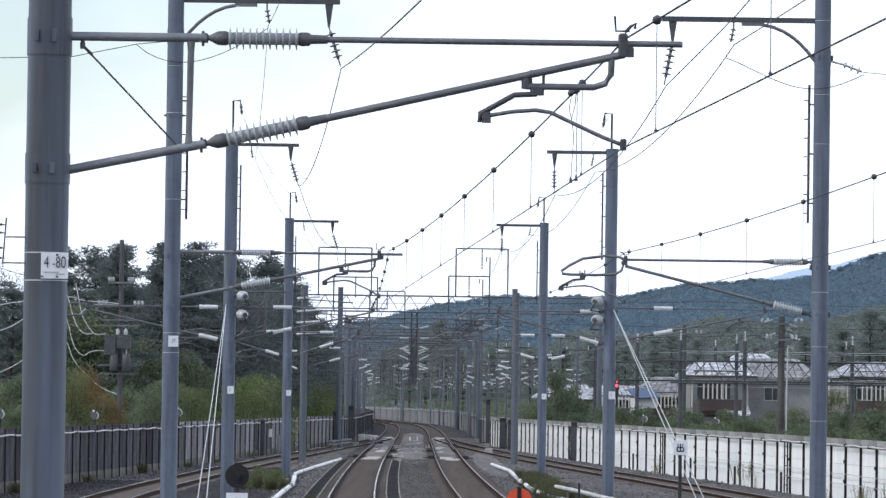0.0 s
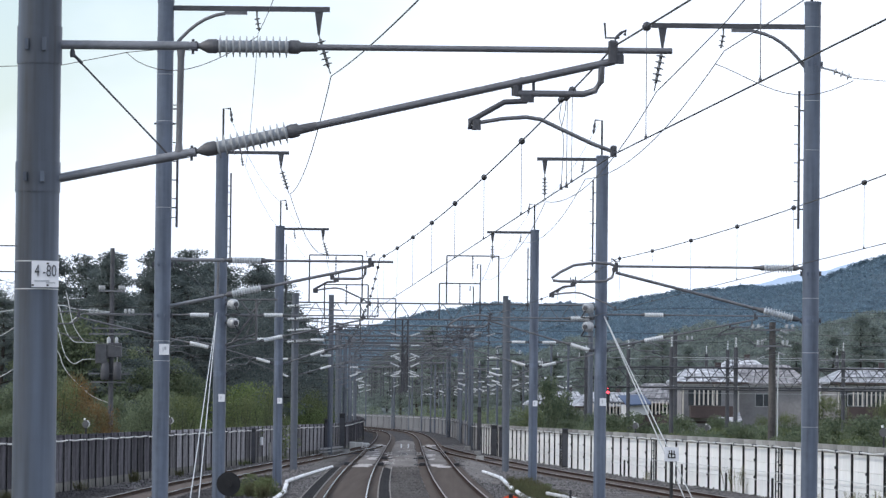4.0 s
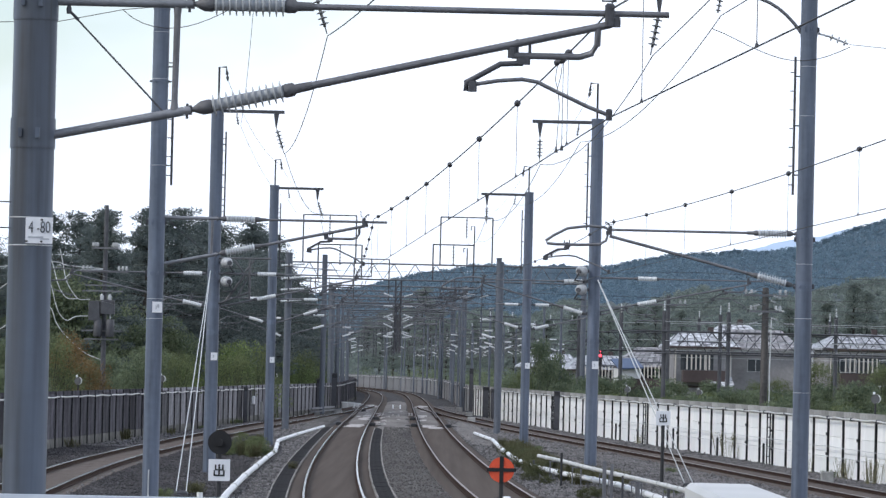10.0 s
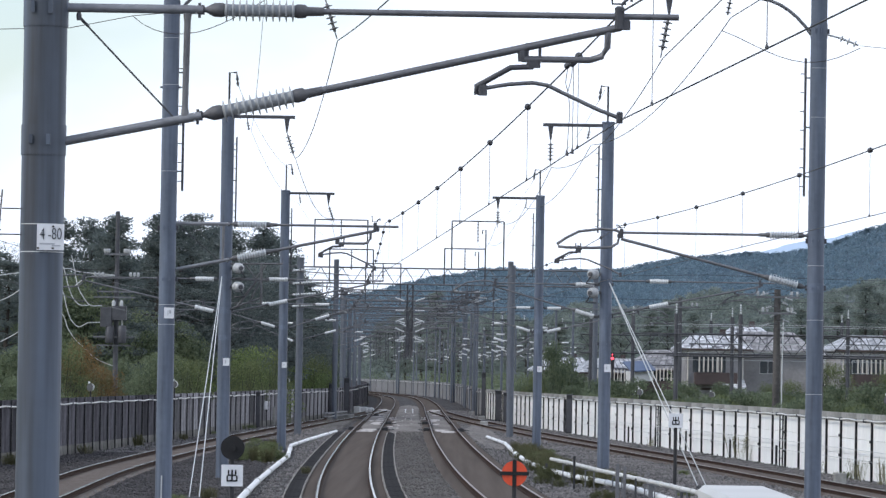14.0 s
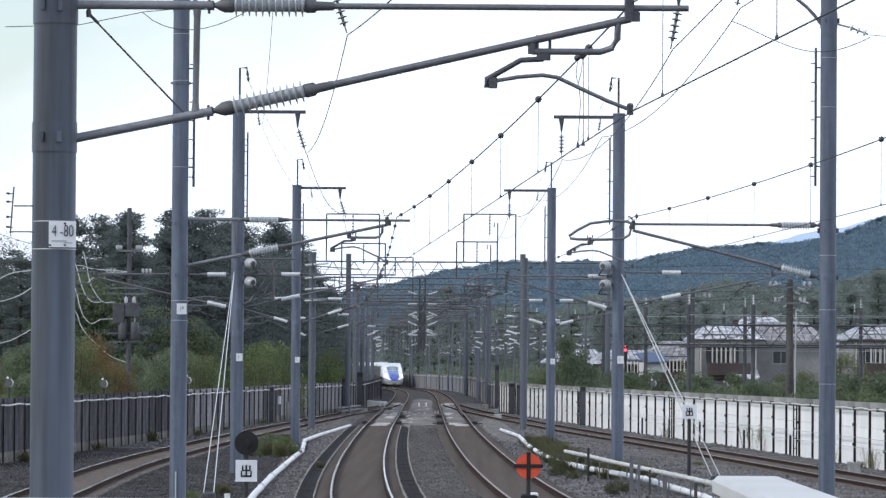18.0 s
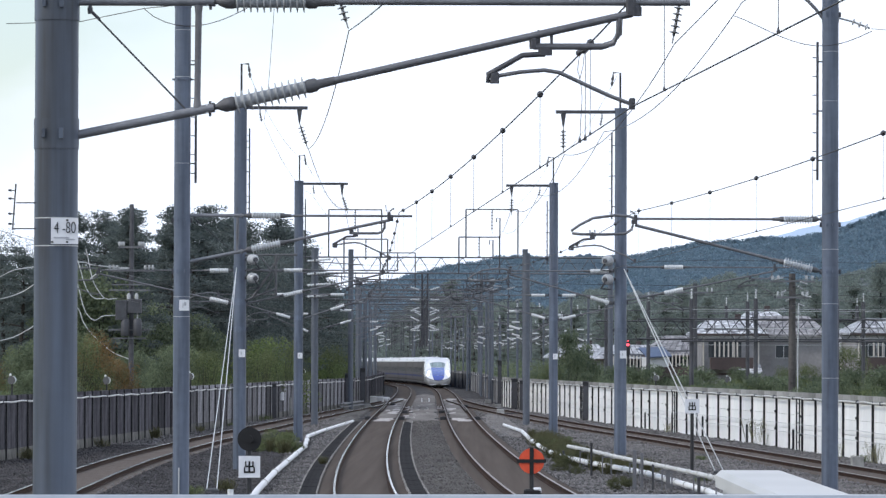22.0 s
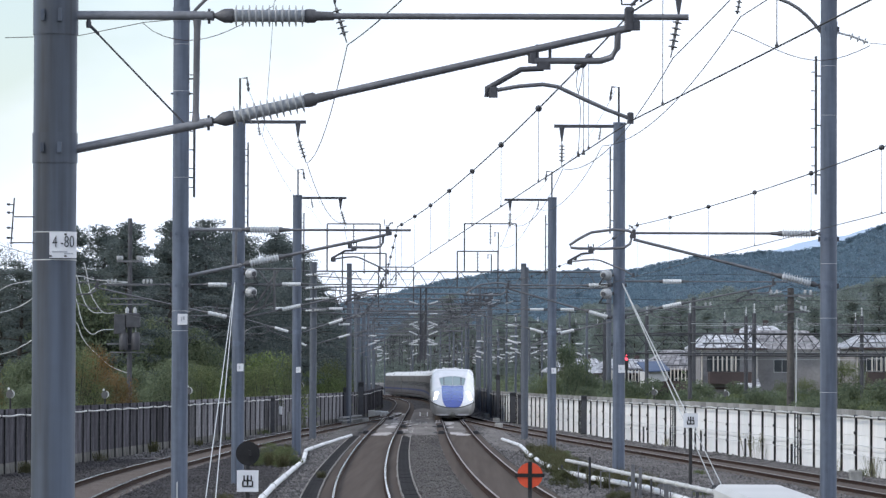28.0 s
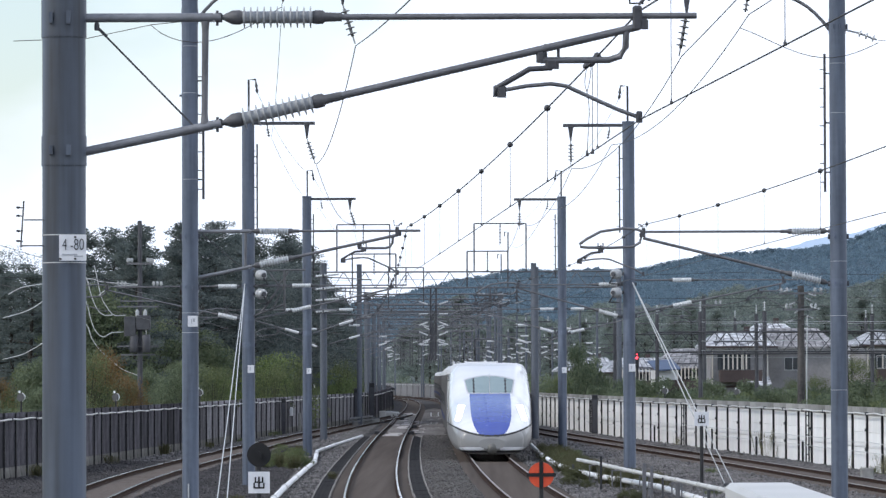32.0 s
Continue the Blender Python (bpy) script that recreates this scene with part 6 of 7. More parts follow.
def bush(seed, name, r, h, mat, label, size=0.07, clumps=26, group="undergrowth", dense=4.2):
    rnd = random.Random(seed)
    t = thing(name, 0, 0, 0, label, "shrub" if name != "broadleaf_tree" else "tree", group)
    stems, fol = Shape(), Shape()
    for k in range(clumps):
        q = rnd.uniform(0.1, 0.95)
        a, d = rnd.uniform(0, 6.283), rnd.random() ** 0.5 * r * math.sqrt(max(0.08, 1 - ((q - 0.4) / 0.6) ** 2))
        z = h * q
        p = Vector((math.cos(a) * d, math.sin(a) * d, z))
        stems.tube([(p.x * 0.15, p.y * 0.15, -0.3), (p.x * 0.55, p.y * 0.55, z * 0.6), p], [0.016 * h / 2, 0.01 * h / 2, 0.006], 4)
        leaves(fol, p.x, p.y, p.z, r * rnd.uniform(0.28, 0.5), h * rnd.uniform(0.1, 0.2), int(60 * dense), size, rnd, 0.8)
    part("branchwork", stems, M["bark"], t)
    part("foliage", fol, M[mat], t)
    return t


def weeds(seed, r, h, mat, label, count=170):
    """A tuft of thin upright blades."""
    rnd = random.Random(seed)
    t = thing("weed_clump", 0, 0, 0, label, "weeds", "weeds")
    s = Shape()
    for _ in range(count):
        a, d = rnd.uniform(0, 6.283), rnd.random() * r
        x, y, l = math.cos(a) * d, math.sin(a) * d, h * rnd.uniform(0.35, 1.0)
        lx, ly = x * 0.5 + rnd.uniform(-0.16, 0.16), y * 0.5 + rnd.uniform(-0.16, 0.16)
        w = rnd.uniform(0.006, 0.014)
        s.add([(x - w, y, -0.05), (x + w, y, -0.05), (x + lx * 0.5 + w, y + ly * 0.5, l * 0.6), (x + lx, y + ly, l), (x + lx * 0.5 - w, y + ly * 0.5, l * 0.6)], [(0, 1, 2, 3, 4)])
        leaves(s, x + lx * 0.7, y + ly * 0.7, l * 0.75, 0.08, 0.14, 4, 0.035, rnd, 1.0)
    part("grass_tuft", s, M[mat], t)
    return t


def place(kinds, x, y, z, scale, rnd):
    """A copy of one of the kinds, turned and sized."""
    src = kinds[rnd.randrange(len(kinds))]
    src.scale = (scale,) * 3
    c = copy_thing(src, pose(x, y, z, 0, 0, rnd.uniform(0, 360)))
    return c


rnd = random.Random(7)
pines = [pine(11, 13, 0.3), pine(12, 13, -0.4, open_crown=True), pine(13, 13, 0.0), pine(14, 13, 0.6), pine(15, 13, -0.2, open_crown=True)]
# farther pines use the foliage colour with haze in it
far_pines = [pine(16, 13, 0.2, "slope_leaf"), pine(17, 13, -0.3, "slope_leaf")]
shrubs = [bush(21, "shrub", 1.5, 2.2, "shrub", "yellow-green leafy shrub behind the wall"), bush(22, "shrub", 1.3, 2.8, "broad", "dark green leafy shrub behind the wall"), bush(23, "shrub", 1.7, 1.9, "shrub", "yellow-green leafy shrub behind the wall"), bush(24, "shrub", 1.4, 2.4, "broad", "dark green leafy shrub behind the wall")]
rusty = [bush(31, "shrub", 1.6, 4.9, "rust_leaf", "tall shrub turning rust brown behind the wall", 0.05, 44), bush(32, "shrub", 1.2, 3.8, "rust_leaf", "tall shrub turning rust brown behind the wall", 0.05, 30)]
talls = [bush(33, "shrub", 1.5, 4.7, "shrub", "tall yellow-green shrub behind the wall", 0.05, 40), bush(34, "shrub", 1.3, 4.1, "shrub", "tall yellow-green shrub behind the wall", 0.05, 36)]
broads = [bush(41, "broadleaf_tree", 3.0, 7.0, "broad", "full green broadleaf tree", 0.115, 64, "woods beside the line", 4.6), bush(42, "broadleaf_tree", 2.7, 7.5, "broad", "full green broadleaf tree", 0.115, 64, "woods beside the line", 4.6)]
tufts = [weeds(51, 0.45, 0.9, "grass", "clump of dry weeds in the ballast"), weeds(52, 0.55, 0.6, "shrub", "clump of green weeds in the ballast"), weeds(53, 0.35, 1.1, "grass", "tall dry weeds in the ballast")]
sparse = [weeds(54, 0.5, 1.5, "straw", "sparse tall dry weed stalks below the white wall", 46)]
scrub = [bush(37, "shrub", 0.75, 0.85, "scrub_leaf", "low olive scrub among the ducts", 0.028, 30, dense=3.0), bush(38, "shrub", 0.6, 1.0, "scrub_leaf", "low olive scrub among the ducts", 0.028, 26, dense=3.0)]
bright = [bush(35, "shrub", 1.9, 3.4, "leaf_bright", "fresh green leafy shrub behind the wall", 0.06, 34), bush(36, "shrub", 1.6, 2.9, "leaf_bright", "fresh green leafy shrub behind the wall", 0.06, 30)]
originals = pines + far_pines + shrubs + rusty + talls + bright + scrub + broads + tufts + sparse
for k, o in enumerate(originals):
    o.location = (-60 - 9 * (k % 5), 480 + 14 * (k // 5), -0.42)

# tall pines on the left whose tops break the skyline: x, y, height
for x, y, h in ((-25.5, 300, 12.9), (-23.2, 310, 12.2), (-21.3, 290, 13.0), (-20.2, 318, 12.6), (-19.2, 300, 13.5), (-17.6, 320, 13.9), (-16.4, 330, 13.3), (-15.2, 326, 13.0), (-14.3, 336, 13.6), (-13.3, 344, 13.4), (-13.6, 360, 13.4), (-12.7, 366, 12.4), (-12.6, 384, 11.2), (-12.1, 402, 10.4), (-12.4, 424, 10.4), (-12.8, 450, 9.6), (-13.4, 480, 9.6), (-28, 290, 10.4), (-30, 300, 10.0), (-32, 310, 10.9), (-27, 312, 11.4), (-13.6, 520, 9.8), (-14.6, 560, 9.6), (-16.5, 610, 9.8), (-22.3, 304, 12.4), (-24.5, 318, 13.4), (-18.4, 312, 13.0), (-17.0, 342, 13.8), (-20.6, 334, 13.9)):
    place(pines, x, y, -0.42, h / 13, rnd)
for k in range(70):
    y = rnd.uniform(330, 560)
    x = wall_left_line(y) - 4.5 - rnd.random() * (38 - 0.02 * y)
    place(pines if k % 3 else broads, x, y, -0.42, (rnd.uniform(8.5, 11.5) / 13) * (1 if k % 3 else 1.5), rnd)
for k in range(58):
    y = rnd.uniform(205, 370)
    place(shrubs if k % 4 else broads, wall_left_line(y) - 3.2 - rnd.random() * 9, y, -0.42, rnd.uniform(0.7, 1.15) * (0.55 if k % 4 == 0 else 1), rnd)
for o, x, y in ((rusty[0], -18.4, 228), (rusty[1], -17.5, 231), (rusty[1], -24.4, 236), (talls[1], -22.6, 234), (talls[0], -18.9, 225), (talls[1], -13.8, 243), (talls[0], -11.4, 292), (talls[1], -12.3, 280), (talls[0], -20.6, 232), (talls[0], -10.1, 348), (talls[1], -10.9, 354), (talls[1], -9.6, 362)):
    o.scale = (1, 1, 1)
    copy_thing(o, pose(x, y, -0.42, 0, 0, x * 50))
for x, y, k in ((-12.9, 296, 1.45), (-12.0, 304, 1.3), (-10.4, 338, 1.1), (-16.4, 282, 1.05), (-9.9, 350, 1.0), (-14.6, 262, 0.8)):
    place(bright, x, y, -0.42, k, rnd)
for x, y, s in ((-23.2, 290, 1.22), (-21.6, 296, 1.1), (-25, 300, 1.2), (-18.2, 300, 0.9)):
    place(broads, x, y, -0.42, s, rnd)
# right side: shrubs behind the white wall, trees about the houses
for k in range(120):
    y = rnd.uniform(190, 420)
    place(shrubs, wall_right_line(y) + 3.2 + rnd.random() * (9 if k % 3 else 4), y, -0.42, rnd.uniform(0.75, 1.2), rnd)
for o, x, y in ((shrubs[1], 7.4, 328), (shrubs[3], 8.6, 336)):
    o.scale = (1.0, 1.0, 2.0)
    copy_thing(o, pose(x, y, -0.42, 0, 0, 40))
for x, y, s in ((6.5, 334, 1.4), (8.3, 345, 1.7), (6.2, 352, 1.3), (11.5, 330, 1.2), (30.5, 320, 1.5), (33, 326, 1.5), (9.8, 380, 1.4)):
    place(talls + shrubs[1:2], x, y, -0.42, s * 0.6, rnd)
for k in range(34):
    place(shrubs + talls[1:2], rnd.uniform(16.5, 33), rnd.uniform(300, 322), -0.42, rnd.uniform(0.75, 1.2), rnd)
for x, y, h in ((40.7, 450, 12.6), (38.5, 455, 11), (43, 460, 12), (45.5, 462, 11.5), (36, 470, 10.5), (26, 600, 12), (29, 610, 12.5), (33, 620, 12), (20, 640, 11), (48, 470, 12), (23, 620, 11), (16, 520, 9), (18.5, 530, 9.5), (-3.2, 900, 19), (-5.5, 915, 17), (-1.5, 890, 16), (0.5, 905, 15), (4, 860, 14), (7, 840, 13), (10, 800, 13), (13, 780, 12), (1.5, 760, 11), (5.5, 720, 11), (9, 700, 11.5), (13.5, 690, 11), (17, 720, 12), (22, 740, 13), (-12, 960, 15), (-9, 940, 16), (-15, 980, 14)):
    place(far_pines, x, y, -0.42, h / 13, rnd)
for x, y, k in ((-6.5, 170, 0.34), (-7.2, 173, 0.38), (-7.9, 171, 0.3), (3.4, 171, 0.24), (3.9, 175, 0.26)):
    place(shrubs[:1], x, y, BED, k, rnd)
for k in range(30):
    y = rnd.uniform(136, 205)
    x = float(np.interp(y, [131, 139, 147, 155, 169, 192, 218], [5.2, 4.4, 3.5, 3.1, 2.8, 2.6, 2.6])) + rnd.uniform(0.15, 1.1)
    place(tufts[::2], x, y, BED, rnd.uniform(0.35, 0.75), rnd)
for x, y, k in ((2.95, 143, 0.5), (3.2, 148, 0.7), (3.5, 151.5, 0.7), (3.3, 156, 0.8), (3.6, 161, 0.9), (3.2, 168, 0.8), (3.0, 176, 0.8), (3.9, 147.5, 0.5), (4.05, 121.8, 0.55), (4.4, 124.5, 0.45), (3.4, 139.5, 0.4), (3.1, 186, 0.7)):
    place(scrub, x, y, BED, 0.8 * k, rnd)
# weeds at the mast feet and along the ducts
for x, y, s in ((-6.6, 169, 0.6), (-7.2, 172, 0.6), (3.3, 174, 0.6), (3.8, 178, 0.7), (3.0, 162, 0.6), (3.5, 166, 0.7), (3.9, 170, 0.6), (3.4, 158, 0.5), (-6.9, 116, 0.5), (-6.2, 120, 0.45), (13.6, 158, 0.5), (4.4, 139, 0.6), (4.8, 141, 0.7), (5.1, 137, 0.6), (4.6, 145, 0.6), (-7.4, 193, 0.6), (-4.6, 150, 0.35), (8.2, 160, 0.35), (6.8, 131, 0.4)):
    place(tufts, x, y, BED, s, rnd)
for x, y, k in ((12.1, 191, 0.95), (13.3, 165, 0.45), (14.3, 150, 0.7), (13.9, 156, 0.6), (10.0, 224, 0.4)):
    place(sparse, min(x, wall_right_line(y) - 0.5), y, BED, k, rnd)
for k in range(8):
    y = 158 + 21 * k + rnd.uniform(-2, 2)
    place(tufts, wall_left_line(y) + rnd.uniform(0.45, 0.9), y, BED, rnd.uniform(0.3, 0.6), rnd)
# a dark wood behind the nearer trees, too dense to count
deep = []
for k in range(1700):
    y = rnd.uniform(385, 560)
    x = wall_left_line(y) - 3.5 - rnd.random() * 36
    h = 3.2 + y * (0.0265 + 0.0035 * noise.noise((x * 0.16, y * 0.05, 0)) - 1.1 * max(0, x / y + 0.037))
    deep.append((x, y, rnd.uniform(0.6, 1.0) ** 0.5 * h * rnd.uniform(0.1, 1.0)))
leaf_cloud("deep_wood", deep, 1.6, 1.0, 200, 0.105, M["pine"], "dense dark wood behind the pines", "woods", 5)
mass = []
for k in range(1900):
    y = rnd.uniform(312, 352)
    x = -31 + 18.2 * rnd.random() + 0.03 * (y - 312)
    h = 10.0 + 2.4 * noise.noise((x * 0.33, y * 0.06, 4)) - 2.2 * max(0.0, (-24 - x) / 6)
    mass.append((x, y, 0.4 + rnd.random() ** 0.7 * (h - 0.4)))
leaf_cloud("mid_wood", mass, 1.15, 0.7, 150, 0.095, M["pine"], "dense dark green mass of mixed trees between the pines", "woods", 8)
# dense undergrowth far back, too many to count
und = []
for k in range(460):
    y = rnd.uniform(380, 900)
    und.append((wall_left_line(y) - 4.0 - rnd.random() * 20 if k % 2 else wall_right_line(y) + 2.5 + rnd.random() * 40, y, rnd.uniform(0.3, 2.6)))
leaf_cloud("undergrowth", und, 1.8, 1.4, 150, 0.15, M["broad"], "dense mixed undergrowth along the embankment", "undergrowth", 6)


# ---------- hills ----------
HILL = [(-120, 20), (-60, 28.5), (-37, 32.5), (-26, 34.8), (-16, 37.8), (-4, 40), (13.5, 43.2), (40, 43), (64, 44), (73, 45.4), (84, 48.2), (106, 50.2), (124, 51.4), (137, 52.8), (150, 56.5), (165, 61.8), (230, 78), (300, 90)]


def ridge(name, skyline, y, depth, rough, step, material, label, base=-0.5):
    f = along(skyline)
    s = Shape()
    rows = []
    xs = spread_between(skyline[0][0], skyline[-1][0], step)
    for j in range(13):
        v = j / 12
        row = []
        for x in xs:
            z = max(0.5, f(x))
            n = noise.fractal((x / (rough * 14), v * 3, 3.1), 0.9, 2.0, 5) * rough * 1.1 + noise.noise((x / (rough * 1.2), v * 23, 0)) * rough * 0.3 + noise.noise((x / (rough * 0.5), v * 50, 5)) * rough * 0.45
            row.append((x, y + depth * (v - 1), base + (z - base) * v**0.8 + n * (0.25 + 0.75 * v)))
        rows.append(row)
    rows.append([(x, y + depth * 0.7, base) for x in xs])
    s.sheet(rows, True)
    return whole(name, s, material, label, "hill", kind="structure")


ridge("backdrop_hill", HILL, 1800, 500, 2.4, 0.8, M["hill"], "wooded hillside with blue haze mixed into its colour")
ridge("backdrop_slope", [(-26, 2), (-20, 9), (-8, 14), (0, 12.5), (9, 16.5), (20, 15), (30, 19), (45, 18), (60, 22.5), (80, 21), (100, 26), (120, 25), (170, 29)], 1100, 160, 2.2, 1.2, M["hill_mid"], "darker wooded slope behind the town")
ridge("backdrop_mountain", [(100, 40), (170, 92), (254, 113.5), (322, 130), (385, 143), (470, 160), (600, 175)], 4300, 400, 2.0, 6, M["mountain"], "distant mountain coloured the pale blue of haze")

HILLTOP, hl = along(HILL), []
for k in range(12000):
    x, v = rnd.uniform(-60, 200), min(1.0, 0.25 + 0.83 * rnd.random() ** 0.7)
    hl.append((x, 1799 + 500 * (v - 1), -0.5 + (HILLTOP(x) + 0.5) * v**0.8 + 1.3 * rnd.random() ** 2 + 0.9 * noise.noise((x * 0.09, v * 9, 1)) - 0.3))
leaf_cloud("hill_wood", hl, 1.2, 1.0, 22, 0.42, M["hill_leaf"], "tree crowns over the hillside, tinted blue-green with haze", "woods", 12)
SLOPE = along([(-26, 2), (-20, 9), (-8, 14), (0, 12.5), (9, 16.5), (20, 15), (30, 19), (45, 18), (60, 22.5), (80, 21), (100, 26), (120, 25), (170, 29)])
sl = []
for k in range(6500):
    x, v = rnd.uniform(-26, 125), rnd.random() ** 0.6
    sl.append((x, 1098 + 160 * (v - 1), -0.3 + (max(0.5, SLOPE(x)) + 0.5) * v**0.8 + 1.6 * rnd.random() ** 2))
leaf_cloud("slope_wood", sl, 1.1, 0.9, 40, 0.3, M["slope_leaf"], "mixed woods on the slope behind the town, paled with haze", "woods", 9)


# ---------- town on the right ----------
def house(x, y, w, d, h, roof_h, wall, roof, rz, wins=3, hip=True, porch=True, label="two-storey house with a pale metal roof"):
    t = thing("house", x, y, -0.42, label, "house", "houses beyond the line", rz=rz)
    part("wall", Shape().box(0, 0, h / 2, w, d, h), M[wall], t)
    e = 0.55
    s = Shape()
    k = w * 0.28 if hip else 0
    a, b = w / 2 + e, d / 2 + e
    s.add([(-a, -b, h), (a, -b, h), (a, b, h), (-a, b, h), (-a + k + (0 if k else 0), 0, h + roof_h), (a - k, 0, h + roof_h), (-a, -b, h - 0.14), (a, -b, h - 0.14), (a, b, h - 0.14), (-a, b, h - 0.14)], [(0, 1, 5, 4), (1, 2, 5), (2, 3, 4, 5), (3, 0, 4), (6, 7, 1, 0), (7, 8, 2, 1), (8, 9, 3, 2), (9, 6, 0, 3), (9, 8, 7, 6)])
    rf = part("roof", s, M[roof], t)
    ribs = Shape()
    for i in range(int(w / 0.6)):
        u = -w / 2 + 0.3 + i * 0.6
        ribs.tube([(u, -b, h + 0.02), (u * 0.75, -0.15, h + roof_h * 0.96)], 0.035, 4)
    part("roof_rib", ribs, M["iron"], rf, "dark standing seams")
    for z in (1.5, h - 1.25):
        for i in range(wins):
            u = -w / 2 + w * (i + 0.5) / wins
            wd = part("window", Shape().box(u, -d / 2 - 0.02, z, 1.2, 0.08, 0.95), M["frame_white"], t, "pale framed window")
            part("pane", Shape().box(u - 0.29, -d / 2 - 0.065, z, 0.54, 0.02, 0.86), M["glass"], wd)
            part("pane", Shape().box(u + 0.29, -d / 2 - 0.065, z, 0.54, 0.02, 0.86), M["glass"], wd)
    if not porch:
        return t
    zb = h * 0.5 + 0.3
    bal = part("balcony", Shape().box(0, -d / 2 - 0.5, zb + 0.4, w * 0.72, 0.9, 0.85), M["house_brown"], t, "brown balcony front")
    part("recess", Shape().box(-w * 0.1, -d / 2 - 0.03, zb + 1.42, w * 0.56, 0.05, 1.15), M["glass"], bal, "dark glazed recess")
    for i in range(int(w * 0.5 / 0.32)):
        part("pillar", Shape().box(-w * 0.34 + 0.2 + i * 0.32, -d / 2 - 0.9, zb + 1.42, 0.1, 0.06, 1.1), M["house_pale"], bal, "pale pillar")
    shed = Shape()
    shed.add([(w * 0.1, -d / 2 - 1.6, h * 0.52), (w * 0.5, -d / 2 - 1.6, h * 0.52), (w * 0.5, -d / 2, h * 0.62), (w * 0.1, -d / 2, h * 0.62), (w * 0.1, -d / 2 - 1.6, h * 0.5), (w * 0.5, -d / 2 - 1.6, h * 0.5), (w * 0.5, -d / 2, h * 0.5), (w * 0.1, -d / 2, h * 0.5)], [(0, 1, 2, 3), (4, 5, 1, 0), (5, 6, 2, 1), (7, 4, 0, 3), (7, 6, 5, 4)])
    part("porch_roof", shed, M[roof], t, "small lean-to roof")
    part("porch_wall", Shape().box(w * 0.3, -d / 2 - 0.75, h * 0.25, w * 0.36, 1.5, h * 0.5), M["house_wall"], t)
    part("siding_band", Shape().box(0, -d / 2 - 0.03, h * 0.5 - 0.05, w + 0.04, 0.08, 0.16), M["house_brown"], t, "dark band between the storeys")
    for u in (-w * 0.47, w * 0.06, w * 0.47):
        part("downpipe", Shape().tube([(u, -d / 2 - 0.08, 0.1), (u, -d / 2 - 0.08, h - 0.2)], 0.05, 6), M["house_pale"], t, "pale downpipe")
    part("eaves_gutter", Shape().box(0, -b - 0.06, h - 0.1, 2 * a, 0.12, 0.12), M["house_brown"], rf, "dark gutter under the eaves")
    part("chimney", Shape().box(w * 0.2, d * 0.1, h + roof_h * 0.9, 0.4, 0.4, 1.0), M["house_brown"], rf)
    part("snow_guard", Shape().box(0, -b * 0.8, h + roof_h * 0.2 + 0.1, w * 0.9, 0.05, 0.1), M["iron"], rf)
    return t


town = [(18.9, 332, 4.2, 5, 5.75, 1.0, "house_wall", "roof", 3, 0), (23.2, 335, 5.6, 6, 5.7, 1.35, "house_wall", "roof_dark", -4, 1, True, False), (30.3, 330, 5.6, 7, 5.8, 1.05, "house_wall", "roof", 4, 2)]
town += [(23.8, 372, 5.0, 5, 5.7, 1.9, "house_pale", "roof", 4), (29.2, 380, 6.5, 6, 5.0, 1.9, "house_wall", "roof_dark", 10), (36, 376, 7, 7, 5.2, 1.9, "house_wall", "roof", -4), (19.5, 405, 6, 6, 5.3, 1.8, "house_brown", "roof_dark", -8)]
town += [(27, 420, 6.5, 6, 5.7, 2.0, "house_wall", "roof", 5), (35, 430, 7, 7, 5.6, 2.1, "house_wall", "roof_dark", 2), (42.5, 420, 7, 7, 5.5, 2.0, "house_pale", "roof", -5), (15.5, 440, 6, 6, 5.0, 1.9, "house_wall", "roof", 6), (22.5, 470, 7, 6, 6.0, 2.0, "house_pale", "roof_dark", 0), (12.0, 482, 6, 6, 5.2, 1.9, "house_wall", "roof", 4), (30, 500, 8, 7, 6.2, 2.2, "house_wall", "roof", -4), (41, 510, 8, 8, 6.3, 2.2, "house_wall", "roof_dark", 3)]
for row in town:
    back = row[1] > 350
    house(*row[:4], row[4] - 1.0 * back, row[5] * (0.7 if back else 1), *row[6:])
house(23.3, 362, 2.6, 4, 6.9, 0.8, "house_wall", "roof", 5, 1)
for x, y, w, h in ((-8.8, 1040, 5, 5.5), (-5.5, 1052, 4, 4.0)):
    house(x, y, w, 5, h, 1.2, "house_wall", "roof_dark", 0, 1, False, True, "small grey building beyond the curve")


def yard_portal(y, x0, x1, low, high, legs):
    t = thing("yard_portal", 0, y, -0.42, "grey lattice gantry of the ordinary line beyond the wall", "gantry", "yard gantries")
    part("lattice_beam", lattice(Shape(), x0, x1, 0, low, high, 2.2, 0.032, 0.4), M["iron"], t)
    for x in legs:
        part("leg", Shape().tube([(x, 0.2, 0), (x, 0.2, high + 1.2)], 0.13, 8), M["iron"], t)
        part("pin_insulator", Shape().sheds((x, 0.2, high + 1.2), (x, 0.2, high + 1.8), 0.03, 0.08, 4, 6), M["porcelain_white"], t)
        part("feeder_arm", Shape().tube([(x, 0.2, high + 0.6), (x - 1.6, 0.2, high + 0.6)], 0.035, 5), M["tube"], t)


yard_portal(272, 12.8, 30, 4.9, 6.2, (13.4, 17.2, 22, 29))
yard_portal(306, 11.5, 34, 5.2, 6.5, (12.2, 18.8, 26.5, 33))
yard_portal(352, 10, 38, 5.4, 6.8, (10.8, 20, 30, 37))


